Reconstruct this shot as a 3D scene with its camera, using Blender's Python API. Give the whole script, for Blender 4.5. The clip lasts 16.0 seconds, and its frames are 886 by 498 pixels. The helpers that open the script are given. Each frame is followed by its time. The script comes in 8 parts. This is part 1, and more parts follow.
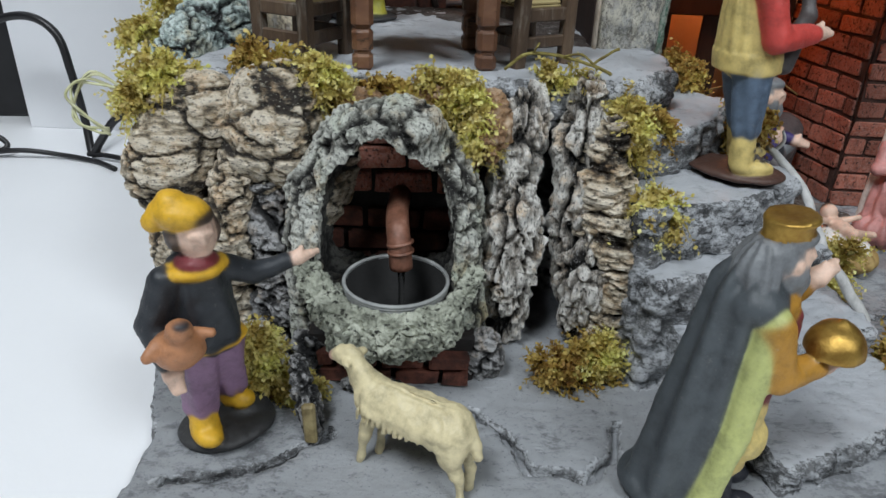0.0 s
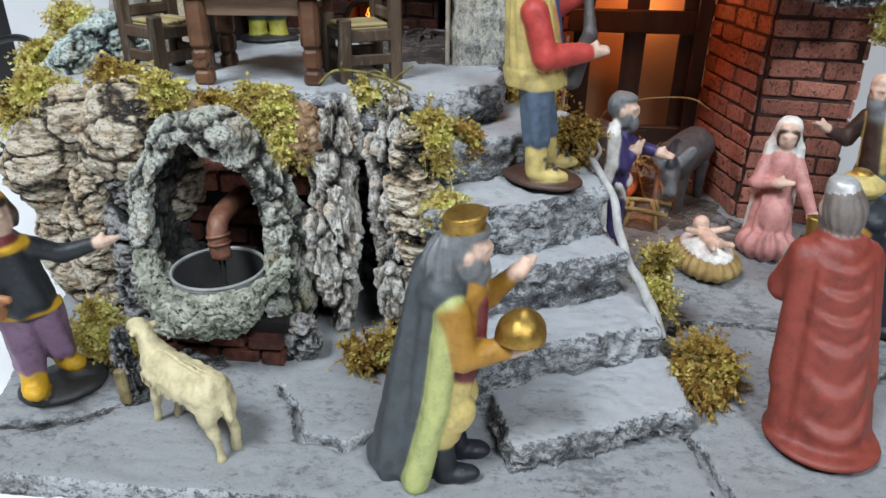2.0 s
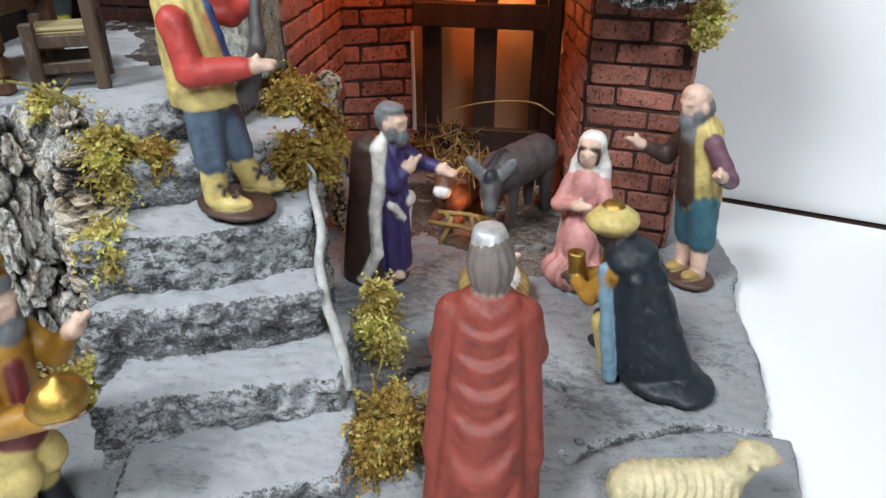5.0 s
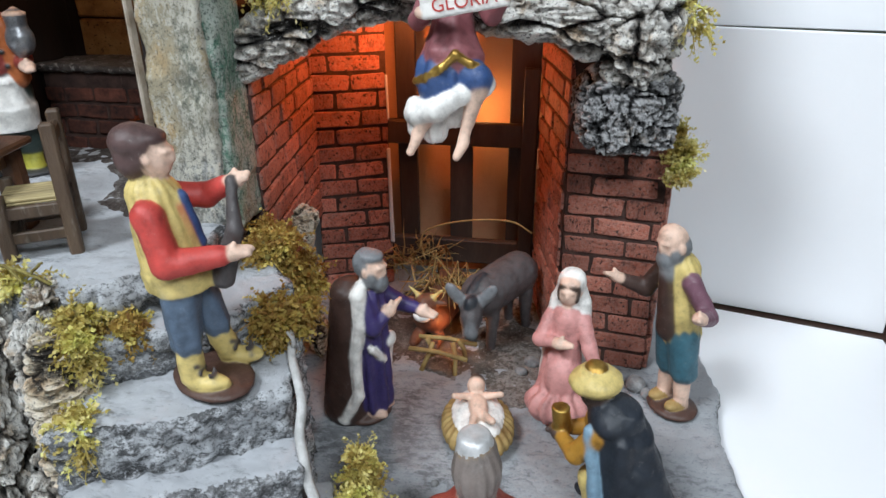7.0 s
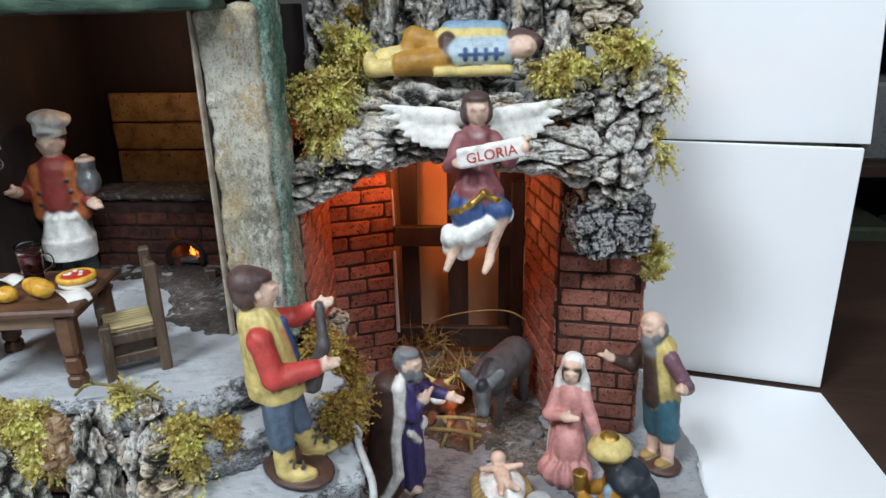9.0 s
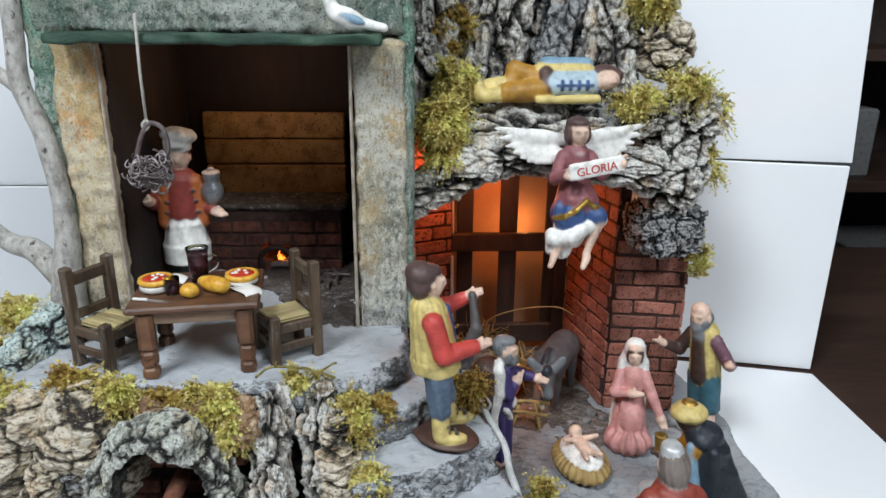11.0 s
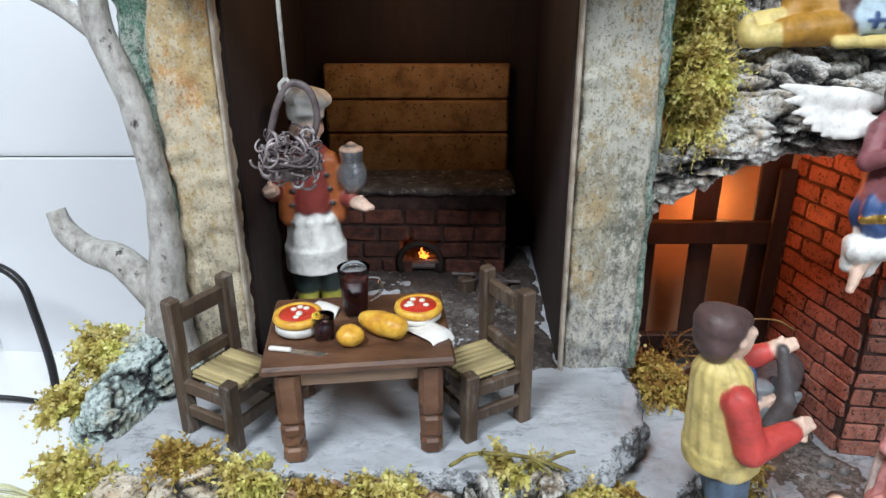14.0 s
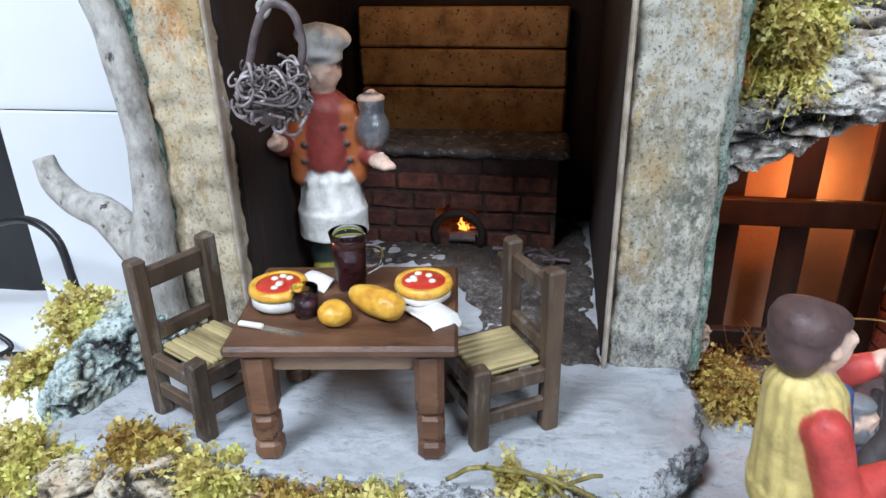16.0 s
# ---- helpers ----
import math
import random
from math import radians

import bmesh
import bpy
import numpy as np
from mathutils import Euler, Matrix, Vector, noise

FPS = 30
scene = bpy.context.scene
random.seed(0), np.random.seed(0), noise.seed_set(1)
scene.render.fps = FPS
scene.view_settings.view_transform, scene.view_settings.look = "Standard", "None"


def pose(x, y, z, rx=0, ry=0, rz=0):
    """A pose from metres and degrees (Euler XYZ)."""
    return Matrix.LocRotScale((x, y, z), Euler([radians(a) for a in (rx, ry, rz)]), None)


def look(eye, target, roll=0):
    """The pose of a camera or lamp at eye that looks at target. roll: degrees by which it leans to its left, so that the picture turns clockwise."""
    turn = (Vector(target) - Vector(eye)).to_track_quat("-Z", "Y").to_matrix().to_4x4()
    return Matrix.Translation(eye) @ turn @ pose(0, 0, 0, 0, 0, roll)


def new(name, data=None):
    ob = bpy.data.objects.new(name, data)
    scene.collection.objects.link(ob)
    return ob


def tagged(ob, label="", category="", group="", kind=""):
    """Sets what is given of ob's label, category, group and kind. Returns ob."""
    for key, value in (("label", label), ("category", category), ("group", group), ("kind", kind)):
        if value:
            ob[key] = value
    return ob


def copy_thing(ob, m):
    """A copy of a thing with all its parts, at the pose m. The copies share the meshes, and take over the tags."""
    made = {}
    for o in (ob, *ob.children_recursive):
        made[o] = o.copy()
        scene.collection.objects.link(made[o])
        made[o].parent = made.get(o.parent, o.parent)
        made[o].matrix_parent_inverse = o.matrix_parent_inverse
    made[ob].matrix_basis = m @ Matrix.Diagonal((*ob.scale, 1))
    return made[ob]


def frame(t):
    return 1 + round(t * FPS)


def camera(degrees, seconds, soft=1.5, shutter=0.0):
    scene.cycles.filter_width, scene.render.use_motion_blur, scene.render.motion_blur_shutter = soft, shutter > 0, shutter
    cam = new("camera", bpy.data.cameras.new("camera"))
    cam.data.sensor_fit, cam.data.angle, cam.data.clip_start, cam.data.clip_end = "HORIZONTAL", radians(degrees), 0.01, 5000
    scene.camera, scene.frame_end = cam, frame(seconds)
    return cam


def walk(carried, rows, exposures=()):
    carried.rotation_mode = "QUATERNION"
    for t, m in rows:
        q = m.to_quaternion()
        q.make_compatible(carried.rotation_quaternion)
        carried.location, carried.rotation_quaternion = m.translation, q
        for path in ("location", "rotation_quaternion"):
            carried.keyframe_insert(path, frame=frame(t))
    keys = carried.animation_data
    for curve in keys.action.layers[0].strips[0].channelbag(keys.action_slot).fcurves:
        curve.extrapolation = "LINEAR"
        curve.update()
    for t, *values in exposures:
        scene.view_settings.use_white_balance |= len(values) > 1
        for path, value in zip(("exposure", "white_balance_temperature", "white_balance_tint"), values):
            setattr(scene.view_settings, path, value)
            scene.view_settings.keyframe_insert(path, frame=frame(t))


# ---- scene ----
cam = camera(65.00, 16.0)
PATH = [
    (0, (0.0373, -0.2892, 0.2021), (0.0379, 0.1552, -0.0272), 2.15),
    (0.5, (0.0826, -0.2946, 0.2031), (0.0459, 0.1553, -0.0119), 1.89),
    (1, (0.1081, -0.2963, 0.2000), (0.0597, 0.1504, -0.0194), 1.52),
    (1.5, (0.1329, -0.3094, 0.2082), (0.0833, 0.1356, -0.0143), 0.85),
    (2, (0.1559, -0.3129, 0.2119), (0.0982, 0.1317, -0.0094), 0.45),
    (2.5, (0.1890, -0.3059, 0.2159), (0.1356, 0.1371, -0.0098), 0.85),
    (3, (0.2184, -0.2984, 0.2139), (0.1571, 0.1408, -0.0171), 0.90),
    (3.5, (0.2458, -0.2920, 0.2078), (0.1729, 0.1431, -0.0275), 0.98),
    (4, (0.2747, -0.2833, 0.2063), (0.1885, 0.1467, -0.0339), 1.21),
    (4.5, (0.2953, -0.2618, 0.2123), (0.1981, 0.1660, -0.0276), -0.14),
    (5, (0.2997, -0.2459, 0.2191), (0.2087, 0.1852, -0.0173), 0.03),
    (7.5, (0.2916, -0.2199, 0.2777), (0.2145, 0.2293, 0.0722), -0.46),
    (8, (0.2872, -0.2428, 0.2894), (0.2108, 0.2109, 0.0937), -0.89),
    (8.5, (0.2721, -0.2646, 0.3012), (0.2149, 0.1993, 0.1237), -1.24),
    (11, (0.1439, -0.3445, 0.3234), (0.1655, 0.1293, 0.1650), 0.57),
    (11.5, (0.1067, -0.3594, 0.3222), (0.1329, 0.1155, 0.1680), 0.61),
    (12, (0.0939, -0.3431, 0.3218), (0.0994, 0.1331, 0.1696), 1.18),
    (12.5, (0.0975, -0.3129, 0.3169), (0.0714, 0.1594, 0.1551), 1.32),
    (13, (0.0968, -0.2850, 0.3197), (0.0681, 0.1855, 0.1531), -0.08),
    (13.5, (0.0707, -0.2454, 0.3156), (0.0645, 0.2226, 0.1397), -0.63),
    (14, (0.0640, -0.2104, 0.3070), (0.0499, 0.2515, 0.1160), -0.48),
    (14.5, (0.0614, -0.1822, 0.2946), (0.0361, 0.2735, 0.0904), -0.21),
    (15, (0.0720, -0.1694, 0.2872), (0.0237, 0.2862, 0.0868), -0.04),
    (15.5, (0.0817, -0.1659, 0.2833), (0.0150, 0.2869, 0.0820), -0.50),
    (16, (0.0857, -0.1654, 0.2842), (0.0111, 0.2849, 0.0799), -1.15),
]
walk(cam, [(t, look(eye, target, roll)) for t, eye, target, roll in PATH], exposures=[(0, -0.42, 6500, 10), (0.5, -0.36, 6500, 10), (1, -0.24, 6550, 10), (1.5, -0.15, 6400, 10), (2, -0.04, 6400, 10), (3.5, 0.13, 6550, 10), (4.5, 0.08, 6600, 10), (5, 0.08, 6550, 10), (7.5, 0.03, 6300, 9), (8.5, -0.05, 6250, 8), (11, -0.14, 6400, 9), (12, -0.1, 6350, 9), (13, -0.09, 6400, 10), (14, 0.08, 6300, 10), (15, 0.24, 6000, 11), (16, 0.26, 5950, 11)])

# ---- world, lamps, exposure ----
U = 0.01  # lengths below are in centimetres
scene.view_settings.exposure = 0.0
world = bpy.data.worlds.new("room_air")
scene.world = world
world.use_nodes = True
world.node_tree.nodes["Background"].inputs[0].default_value = (0.9, 0.95, 1.0, 1)
world.node_tree.nodes["Background"].inputs[1].default_value = 0.24


def lamp(name, kind, place, energy, colour, size, target=None):
    data = bpy.data.lights.new(name, kind)
    data.energy, data.color = energy, colour
    ob = new(name, data)
    if kind == "AREA":
        data.shape, data.size = "DISK", size * U
        ob.matrix_world = look(Vector(place) * U, Vector(target) * U)
    else:
        data.shadow_soft_size = size * U
        ob.location = Vector(place) * U
    return ob


lamp("ceiling_lamp", "AREA", (-38, -74, 142), 24.0, (0.89, 0.95, 1.0), 44, (12, 0, 10))
# Added fill lamp without a known source; it lifts the right side.
lamp("ceiling_lamp_far", "AREA", (80, -104, 130), 17.4, (0.88, 0.95, 1.0), 54, (20, 5, 12))
lamp("stable_bulb", "POINT", (19.4, 19.6, 21.6), 0.24, (1.0, 0.25, 0.055), 0.5)
lamp("screen_bulb", "POINT", (24.0, 24.7, 14.6), 0.045, (1.0, 0.44, 0.15), 0.9)
lamp("stable_ember_bulb", "POINT", (23.3, 14.6, 3.6), 0.012, (1.0, 0.33, 0.08), 0.3)
lamp("oven_bulb", "POINT", (4.0, 18.0, 14.6), 0.006, (1.0, 0.26, 0.05), 0.3)
# Unseen bulb, added to brighten the back boards of the shop.
lamp("shop_bulb", "POINT", (3.8, 14.2, 29.2), 0.065, (1.0, 0.62, 0.36), 0.6)

# ---- materials ----


def nodes_of(name):
    m = bpy.data.materials.new(name)
    m.use_nodes = True
    return m, m.node_tree.nodes, m.node_tree.links, m.node_tree.nodes["Principled BSDF"]


def mix(n, l, fac, a, b, mode="MIX"):
    x = n.new("ShaderNodeMix")
    x.data_type, x.blend_type = "RGBA", mode
    for k, v in ((0, fac), (6, a), (7, b)):
        if isinstance(v, (float, int)):
            x.inputs[k].default_value = v
        elif isinstance(v, tuple):
            x.inputs[k].default_value = (*v, 1)
        else:
            l.new(v, x.inputs[k])
    return x.outputs[2]


def noise_tex(n, l, size, detail=5.0, rough=0.6, stretch=(1, 1, 1), kind="noise", shift=False):
    """Noise whose features are about size centimetres across."""
    tc = n.new("ShaderNodeTexCoord")
    mp = n.new("ShaderNodeMapping")
    mp.inputs["Scale"].default_value = stretch
    l.new(tc.outputs["Object"], mp.inputs[0])
    if shift:  # alike pieces do not repeat the pattern
        add = n.new("ShaderNodeVectorMath")
        l.new(mp.outputs[0], add.inputs[0])
        l.new(n.new("ShaderNodeObjectInfo").outputs["Location"], add.inputs[1])
        mp = add
    if kind == "voronoi":
        t = n.new("ShaderNodeTexVoronoi")
        t.inputs["Scale"].default_value = 1 / (size * U)
        l.new(mp.outputs[0], t.inputs["Vector"])
        return t.outputs["Distance"]
    t = n.new("ShaderNodeTexNoise")
    if kind == "ridged":
        t.noise_type = "RIDGED_MULTIFRACTAL"
        t.inputs["Offset"].default_value, t.inputs["Gain"].default_value = 0.9, 2.0
    t.inputs["Scale"].default_value = 1 / (size * U)
    t.inputs["Detail"].default_value, t.inputs["Roughness"].default_value = detail, rough
    l.new(mp.outputs[0], t.inputs["Vector"])
    return t.outputs[0]


def ramp(n, l, fac, *stops):
    r = n.new("ShaderNodeValToRGB")
    while len(r.color_ramp.elements) < len(stops):
        r.color_ramp.elements.new(0.5)
    for e, (at, c) in zip(r.color_ramp.elements, stops):
        e.position = at
        e.color = (*c, 1) if isinstance(c, tuple) else (c, c, c, 1)
    l.new(fac, r.inputs[0])
    return r.outputs[0]


def surface_mat(name, tones, size=1.5, rough=0.8, bump=0.3, grain=0.12, stretch=(1, 1, 1), metal=0.0, vary=0.0, flecks=None, wash=None):
    """tones: stops of a colour ramp over a coarse noise; flecks: (colour, size, from, to); wash: (dark colour, strength) over fine grain."""
    m, n, l, b = nodes_of(name)
    c = ramp(n, l, noise_tex(n, l, size, 6, 0.65, stretch, shift=vary > 0), *tones)
    fine = noise_tex(n, l, grain, 4, 0.7, stretch, shift=vary > 0)
    if wash:
        f = ramp(n, l, fine, (0.40, 1.0), (0.60, 0.0))
        s = n.new("ShaderNodeMath")
        s.operation = "MULTIPLY"
        l.new(f, s.inputs[0])
        s.inputs[1].default_value = wash[1]
        c = mix(n, l, s.outputs[0], c, wash[0])
    if flecks:
        f = ramp(n, l, noise_tex(n, l, flecks[1], 5, 0.7, stretch, shift=vary > 0), (flecks[2], 0.0), (flecks[3], 1.0))
        c = mix(n, l, f, c, flecks[0])
    if vary:
        o = n.new("ShaderNodeObjectInfo")
        v = ramp(n, l, o.outputs["Random"], (0.0, 1 - vary), (1.0, 1 + vary))
        c = mix(n, l, 1.0, c, v, "MULTIPLY")
    l.new(c, b.inputs["Base Color"])
    r = n.new("ShaderNodeMapRange")
    r.inputs[3].default_value, r.inputs[4].default_value = max(rough - 0.12, 0.05), min(rough + 0.12, 1)
    l.new(fine, r.inputs[0])
    l.new(r.outputs[0], b.inputs["Roughness"])
    b.inputs["Metallic"].default_value = metal
    if bump:
        bp = n.new("ShaderNodeBump")
        bp.inputs["Strength"].default_value, bp.inputs["Distance"].default_value = bump, grain * U * 0.8
        l.new(fine, bp.inputs["Height"])
        l.new(bp.outputs[0], b.inputs["Normal"])
    return m


TONES = {}


def paint(name, c, rough=0.55, dark=0.6, metal=0.0):
    """Hand-brushed figurine paint: a base tone, thin dark strokes and lighter rubs."""
    TONES[name] = c
    d = tuple(v * dark for v in c)
    h = tuple(min(1, v * 1.18 + 0.01) for v in c)
    return surface_mat(name, ((0.3, d), (0.5, c), (0.75, h)), 0.8, rough, 0.25, 0.07, metal=metal)


def figurine_mat():
    """Brushed acrylic on fired clay; the 'paint' layer holds the colours."""
    m, n, l, b = nodes_of("figurine_paint")
    a = n.new("ShaderNodeAttribute")
    a.attribute_name = "paint"
    c = mix(n, l, 1.0, a.outputs["Color"], ramp(n, l, noise_tex(n, l, 0.7, 6, 0.7), (0.30, 0.62), (0.50, 1.0), (0.72, 1.22)), "MULTIPLY")
    rub = ramp(n, l, noise_tex(n, l, 0.22, 5, 0.75), (0.60, 0.0), (0.74, 0.22))
    c = mix(n, l, rub, c, (0.45, 0.42, 0.38))
    l.new(c, b.inputs["Base Color"])
    fine = noise_tex(n, l, 0.09, 4, 0.7)
    l.new(ramp(n, l, fine, (0.3, 0.38), (0.7, 0.62)), b.inputs["Roughness"])
    bp = n.new("ShaderNodeBump")
    bp.inputs["Strength"].default_value, bp.inputs["Distance"].default_value = 0.3, 0.05 * U
    l.new(fine, bp.inputs["Height"])
    l.new(bp.outputs[0], b.inputs["Normal"])
    return m


FIGURINE = figurine_mat()


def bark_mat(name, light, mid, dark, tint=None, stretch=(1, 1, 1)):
    """Painted cork bark; the vertex layer pales the dry-brushed ridges and darkens the creases, shade put into the
    colour.
    """
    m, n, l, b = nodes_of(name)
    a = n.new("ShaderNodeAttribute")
    a.attribute_name = "depth_tone"
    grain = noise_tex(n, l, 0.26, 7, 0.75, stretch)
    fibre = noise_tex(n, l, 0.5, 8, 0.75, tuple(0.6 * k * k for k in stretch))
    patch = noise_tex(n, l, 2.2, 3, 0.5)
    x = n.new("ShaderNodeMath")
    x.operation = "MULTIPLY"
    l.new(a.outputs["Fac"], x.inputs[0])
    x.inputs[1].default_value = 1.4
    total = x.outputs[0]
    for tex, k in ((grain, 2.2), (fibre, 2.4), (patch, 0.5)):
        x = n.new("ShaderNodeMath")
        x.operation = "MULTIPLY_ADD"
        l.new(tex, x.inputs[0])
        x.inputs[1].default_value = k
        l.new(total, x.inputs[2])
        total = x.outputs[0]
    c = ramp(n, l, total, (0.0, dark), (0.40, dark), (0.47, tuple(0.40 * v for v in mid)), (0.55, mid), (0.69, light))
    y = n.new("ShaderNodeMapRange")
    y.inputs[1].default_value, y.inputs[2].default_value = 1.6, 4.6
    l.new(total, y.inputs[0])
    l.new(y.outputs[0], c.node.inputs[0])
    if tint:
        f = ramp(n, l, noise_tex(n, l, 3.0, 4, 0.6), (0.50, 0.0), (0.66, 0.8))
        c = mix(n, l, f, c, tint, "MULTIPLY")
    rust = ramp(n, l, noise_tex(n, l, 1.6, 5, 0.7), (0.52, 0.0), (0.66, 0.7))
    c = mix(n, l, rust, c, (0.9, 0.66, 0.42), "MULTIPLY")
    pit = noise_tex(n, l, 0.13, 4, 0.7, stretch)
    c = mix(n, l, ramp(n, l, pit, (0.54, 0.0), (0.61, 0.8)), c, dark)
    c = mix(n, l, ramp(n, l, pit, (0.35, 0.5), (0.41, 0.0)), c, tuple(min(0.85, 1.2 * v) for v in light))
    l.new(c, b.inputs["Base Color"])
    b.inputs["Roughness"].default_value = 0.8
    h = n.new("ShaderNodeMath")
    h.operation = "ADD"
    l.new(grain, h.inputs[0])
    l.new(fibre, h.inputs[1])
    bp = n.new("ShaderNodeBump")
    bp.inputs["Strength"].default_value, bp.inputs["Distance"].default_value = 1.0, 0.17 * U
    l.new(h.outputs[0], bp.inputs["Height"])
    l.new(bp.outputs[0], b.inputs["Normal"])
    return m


def brushed(name, dark, mid, pale, stroke=(0.6, 1, 1), cover=0.5, tones=None, pits=0.58, specks=(0.57, 0.6), foot=None):
    """Grey plaster over which pale paint was dragged with a dry brush."""
    m, n, l, b = nodes_of(name)
    base = ramp(n, l, noise_tex(n, l, 1.6, 6, 0.7), (0.30, dark), (0.50, mid), (0.72, tuple(0.5 * (x + y) for x, y in zip(mid, pale))))
    if tones:
        base = mix(n, l, 0.85, base, ramp(n, l, noise_tex(n, l, 3.0, 5, 0.62, (1, 1, 0.55)), *tones))
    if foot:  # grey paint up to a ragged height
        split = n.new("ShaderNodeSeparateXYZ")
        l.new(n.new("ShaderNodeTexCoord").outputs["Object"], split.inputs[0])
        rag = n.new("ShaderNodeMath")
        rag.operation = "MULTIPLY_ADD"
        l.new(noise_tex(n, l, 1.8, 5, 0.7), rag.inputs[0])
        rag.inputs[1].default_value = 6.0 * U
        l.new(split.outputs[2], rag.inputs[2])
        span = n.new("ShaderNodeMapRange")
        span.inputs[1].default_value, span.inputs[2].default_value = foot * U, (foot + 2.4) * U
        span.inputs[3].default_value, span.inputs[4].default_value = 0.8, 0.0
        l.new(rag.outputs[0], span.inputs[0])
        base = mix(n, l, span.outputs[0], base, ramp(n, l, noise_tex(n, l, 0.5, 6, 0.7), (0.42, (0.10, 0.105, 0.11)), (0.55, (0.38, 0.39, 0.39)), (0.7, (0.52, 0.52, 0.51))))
    stroke_a = noise_tex(n, l, 0.42, 9, 0.78, stroke)
    big = noise_tex(n, l, 4.5, 3, 0.5)
    s = n.new("ShaderNodeMath")
    s.operation = "MULTIPLY_ADD"
    l.new(big, s.inputs[0])
    s.inputs[1].default_value = 0.5
    l.new(stroke_a, s.inputs[2])
    c = mix(n, l, ramp(n, l, s.outputs[0], (cover + 0.20, 0.0), (cover + 0.30, 1.0)), base, pale)
    pit = ramp(n, l, noise_tex(n, l, 0.9, 10, 0.85), (pits, 0.0), (pits + 0.06, 0.9))
    c = mix(n, l, pit, c, tuple(0.35 * x for x in dark))
    speck = noise_tex(n, l, 0.12, 4, 0.7)
    c = mix(n, l, ramp(n, l, speck, (specks[0], 0.0), (specks[0] + 0.06, specks[1])), c, tuple(0.5 * x for x in dark))
    c = mix(n, l, ramp(n, l, speck, (0.34, specks[1]), (0.41, 0.0)), c, tuple(min(0.8, 1.1 * x) for x in pale))
    l.new(c, b.inputs["Base Color"])
    b.inputs["Roughness"].default_value = 0.8
    bp = n.new("ShaderNodeBump")
    bp.inputs["Strength"].default_value, bp.inputs["Distance"].default_value = 1.0, 0.15 * U
    l.new(stroke_a, bp.inputs["Height"])
    l.new(bp.outputs[0], b.inputs["Normal"])
    return m


STONE = brushed("grey_painted_plaster", (0.17, 0.178, 0.19), (0.29, 0.305, 0.325), (0.47, 0.49, 0.52), (0.45, 1, 1), 0.40, None, 0.62, (0.62, 0.4))
GROUND = brushed("grey_painted_ground", (0.10, 0.105, 0.112), (0.205, 0.214, 0.228), (0.355, 0.37, 0.39), (0.6, 1, 1), 0.43, None, 0.605, (0.60, 0.5))
SHADE_FLOOR = brushed("brown_shade_plaster", (0.03, 0.022, 0.018), (0.11, 0.085, 0.068), (0.26, 0.235, 0.215), (1, 1, 1), 0.54)
STEP = brushed("darker_side_plaster", (0.03, 0.031, 0.033), (0.14, 0.143, 0.148), (0.54, 0.56, 0.585), (0.75, 0.75, 1.5), 0.505, None, 0.54, (0.55, 0.6))
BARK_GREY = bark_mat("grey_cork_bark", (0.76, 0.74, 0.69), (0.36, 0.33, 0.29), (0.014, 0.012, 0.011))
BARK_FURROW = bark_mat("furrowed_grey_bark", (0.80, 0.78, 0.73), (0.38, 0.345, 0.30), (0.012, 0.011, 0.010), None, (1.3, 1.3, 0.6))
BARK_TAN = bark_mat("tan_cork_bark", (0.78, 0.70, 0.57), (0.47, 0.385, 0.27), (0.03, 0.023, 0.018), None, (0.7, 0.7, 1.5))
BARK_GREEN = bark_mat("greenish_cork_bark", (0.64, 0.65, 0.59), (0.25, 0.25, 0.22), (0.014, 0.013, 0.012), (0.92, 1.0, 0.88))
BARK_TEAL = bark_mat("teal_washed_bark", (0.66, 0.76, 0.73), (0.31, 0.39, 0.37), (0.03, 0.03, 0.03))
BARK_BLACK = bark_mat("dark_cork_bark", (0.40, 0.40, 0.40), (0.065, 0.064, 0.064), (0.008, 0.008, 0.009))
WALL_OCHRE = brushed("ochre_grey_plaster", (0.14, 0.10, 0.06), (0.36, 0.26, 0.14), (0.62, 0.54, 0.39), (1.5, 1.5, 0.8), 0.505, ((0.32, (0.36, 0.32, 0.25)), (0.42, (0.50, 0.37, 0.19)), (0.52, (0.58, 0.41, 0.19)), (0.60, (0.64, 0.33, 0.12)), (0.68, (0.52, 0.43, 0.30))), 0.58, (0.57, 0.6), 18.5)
WALL_GREEN = brushed("green_grey_plaster", (0.03, 0.05, 0.045), (0.14, 0.20, 0.165), (0.40, 0.45, 0.39), (1.5, 1.5, 0.8), 0.51, ((0.34, (0.03, 0.09, 0.06)), (0.45, (0.075, 0.20, 0.135)), (0.54, (0.17, 0.29, 0.215)), (0.64, (0.35, 0.33, 0.235))), 0.56, (0.54, 0.7))
WALL_UPPER = brushed("grey_green_plaster", (0.03, 0.05, 0.045), (0.15, 0.19, 0.165), (0.40, 0.42, 0.38), (1.5, 1.5, 0.8), 0.51, ((0.34, (0.03, 0.065, 0.045)), (0.45, (0.11, 0.17, 0.13)), (0.54, (0.23, 0.26, 0.215)), (0.64, (0.34, 0.32, 0.25))), 0.56, (0.54, 0.7))
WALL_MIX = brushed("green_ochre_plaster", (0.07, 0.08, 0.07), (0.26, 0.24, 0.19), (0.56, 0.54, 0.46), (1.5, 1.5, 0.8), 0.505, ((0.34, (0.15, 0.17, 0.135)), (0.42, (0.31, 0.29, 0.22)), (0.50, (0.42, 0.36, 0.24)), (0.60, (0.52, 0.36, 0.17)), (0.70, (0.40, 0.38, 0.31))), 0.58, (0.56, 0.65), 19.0)
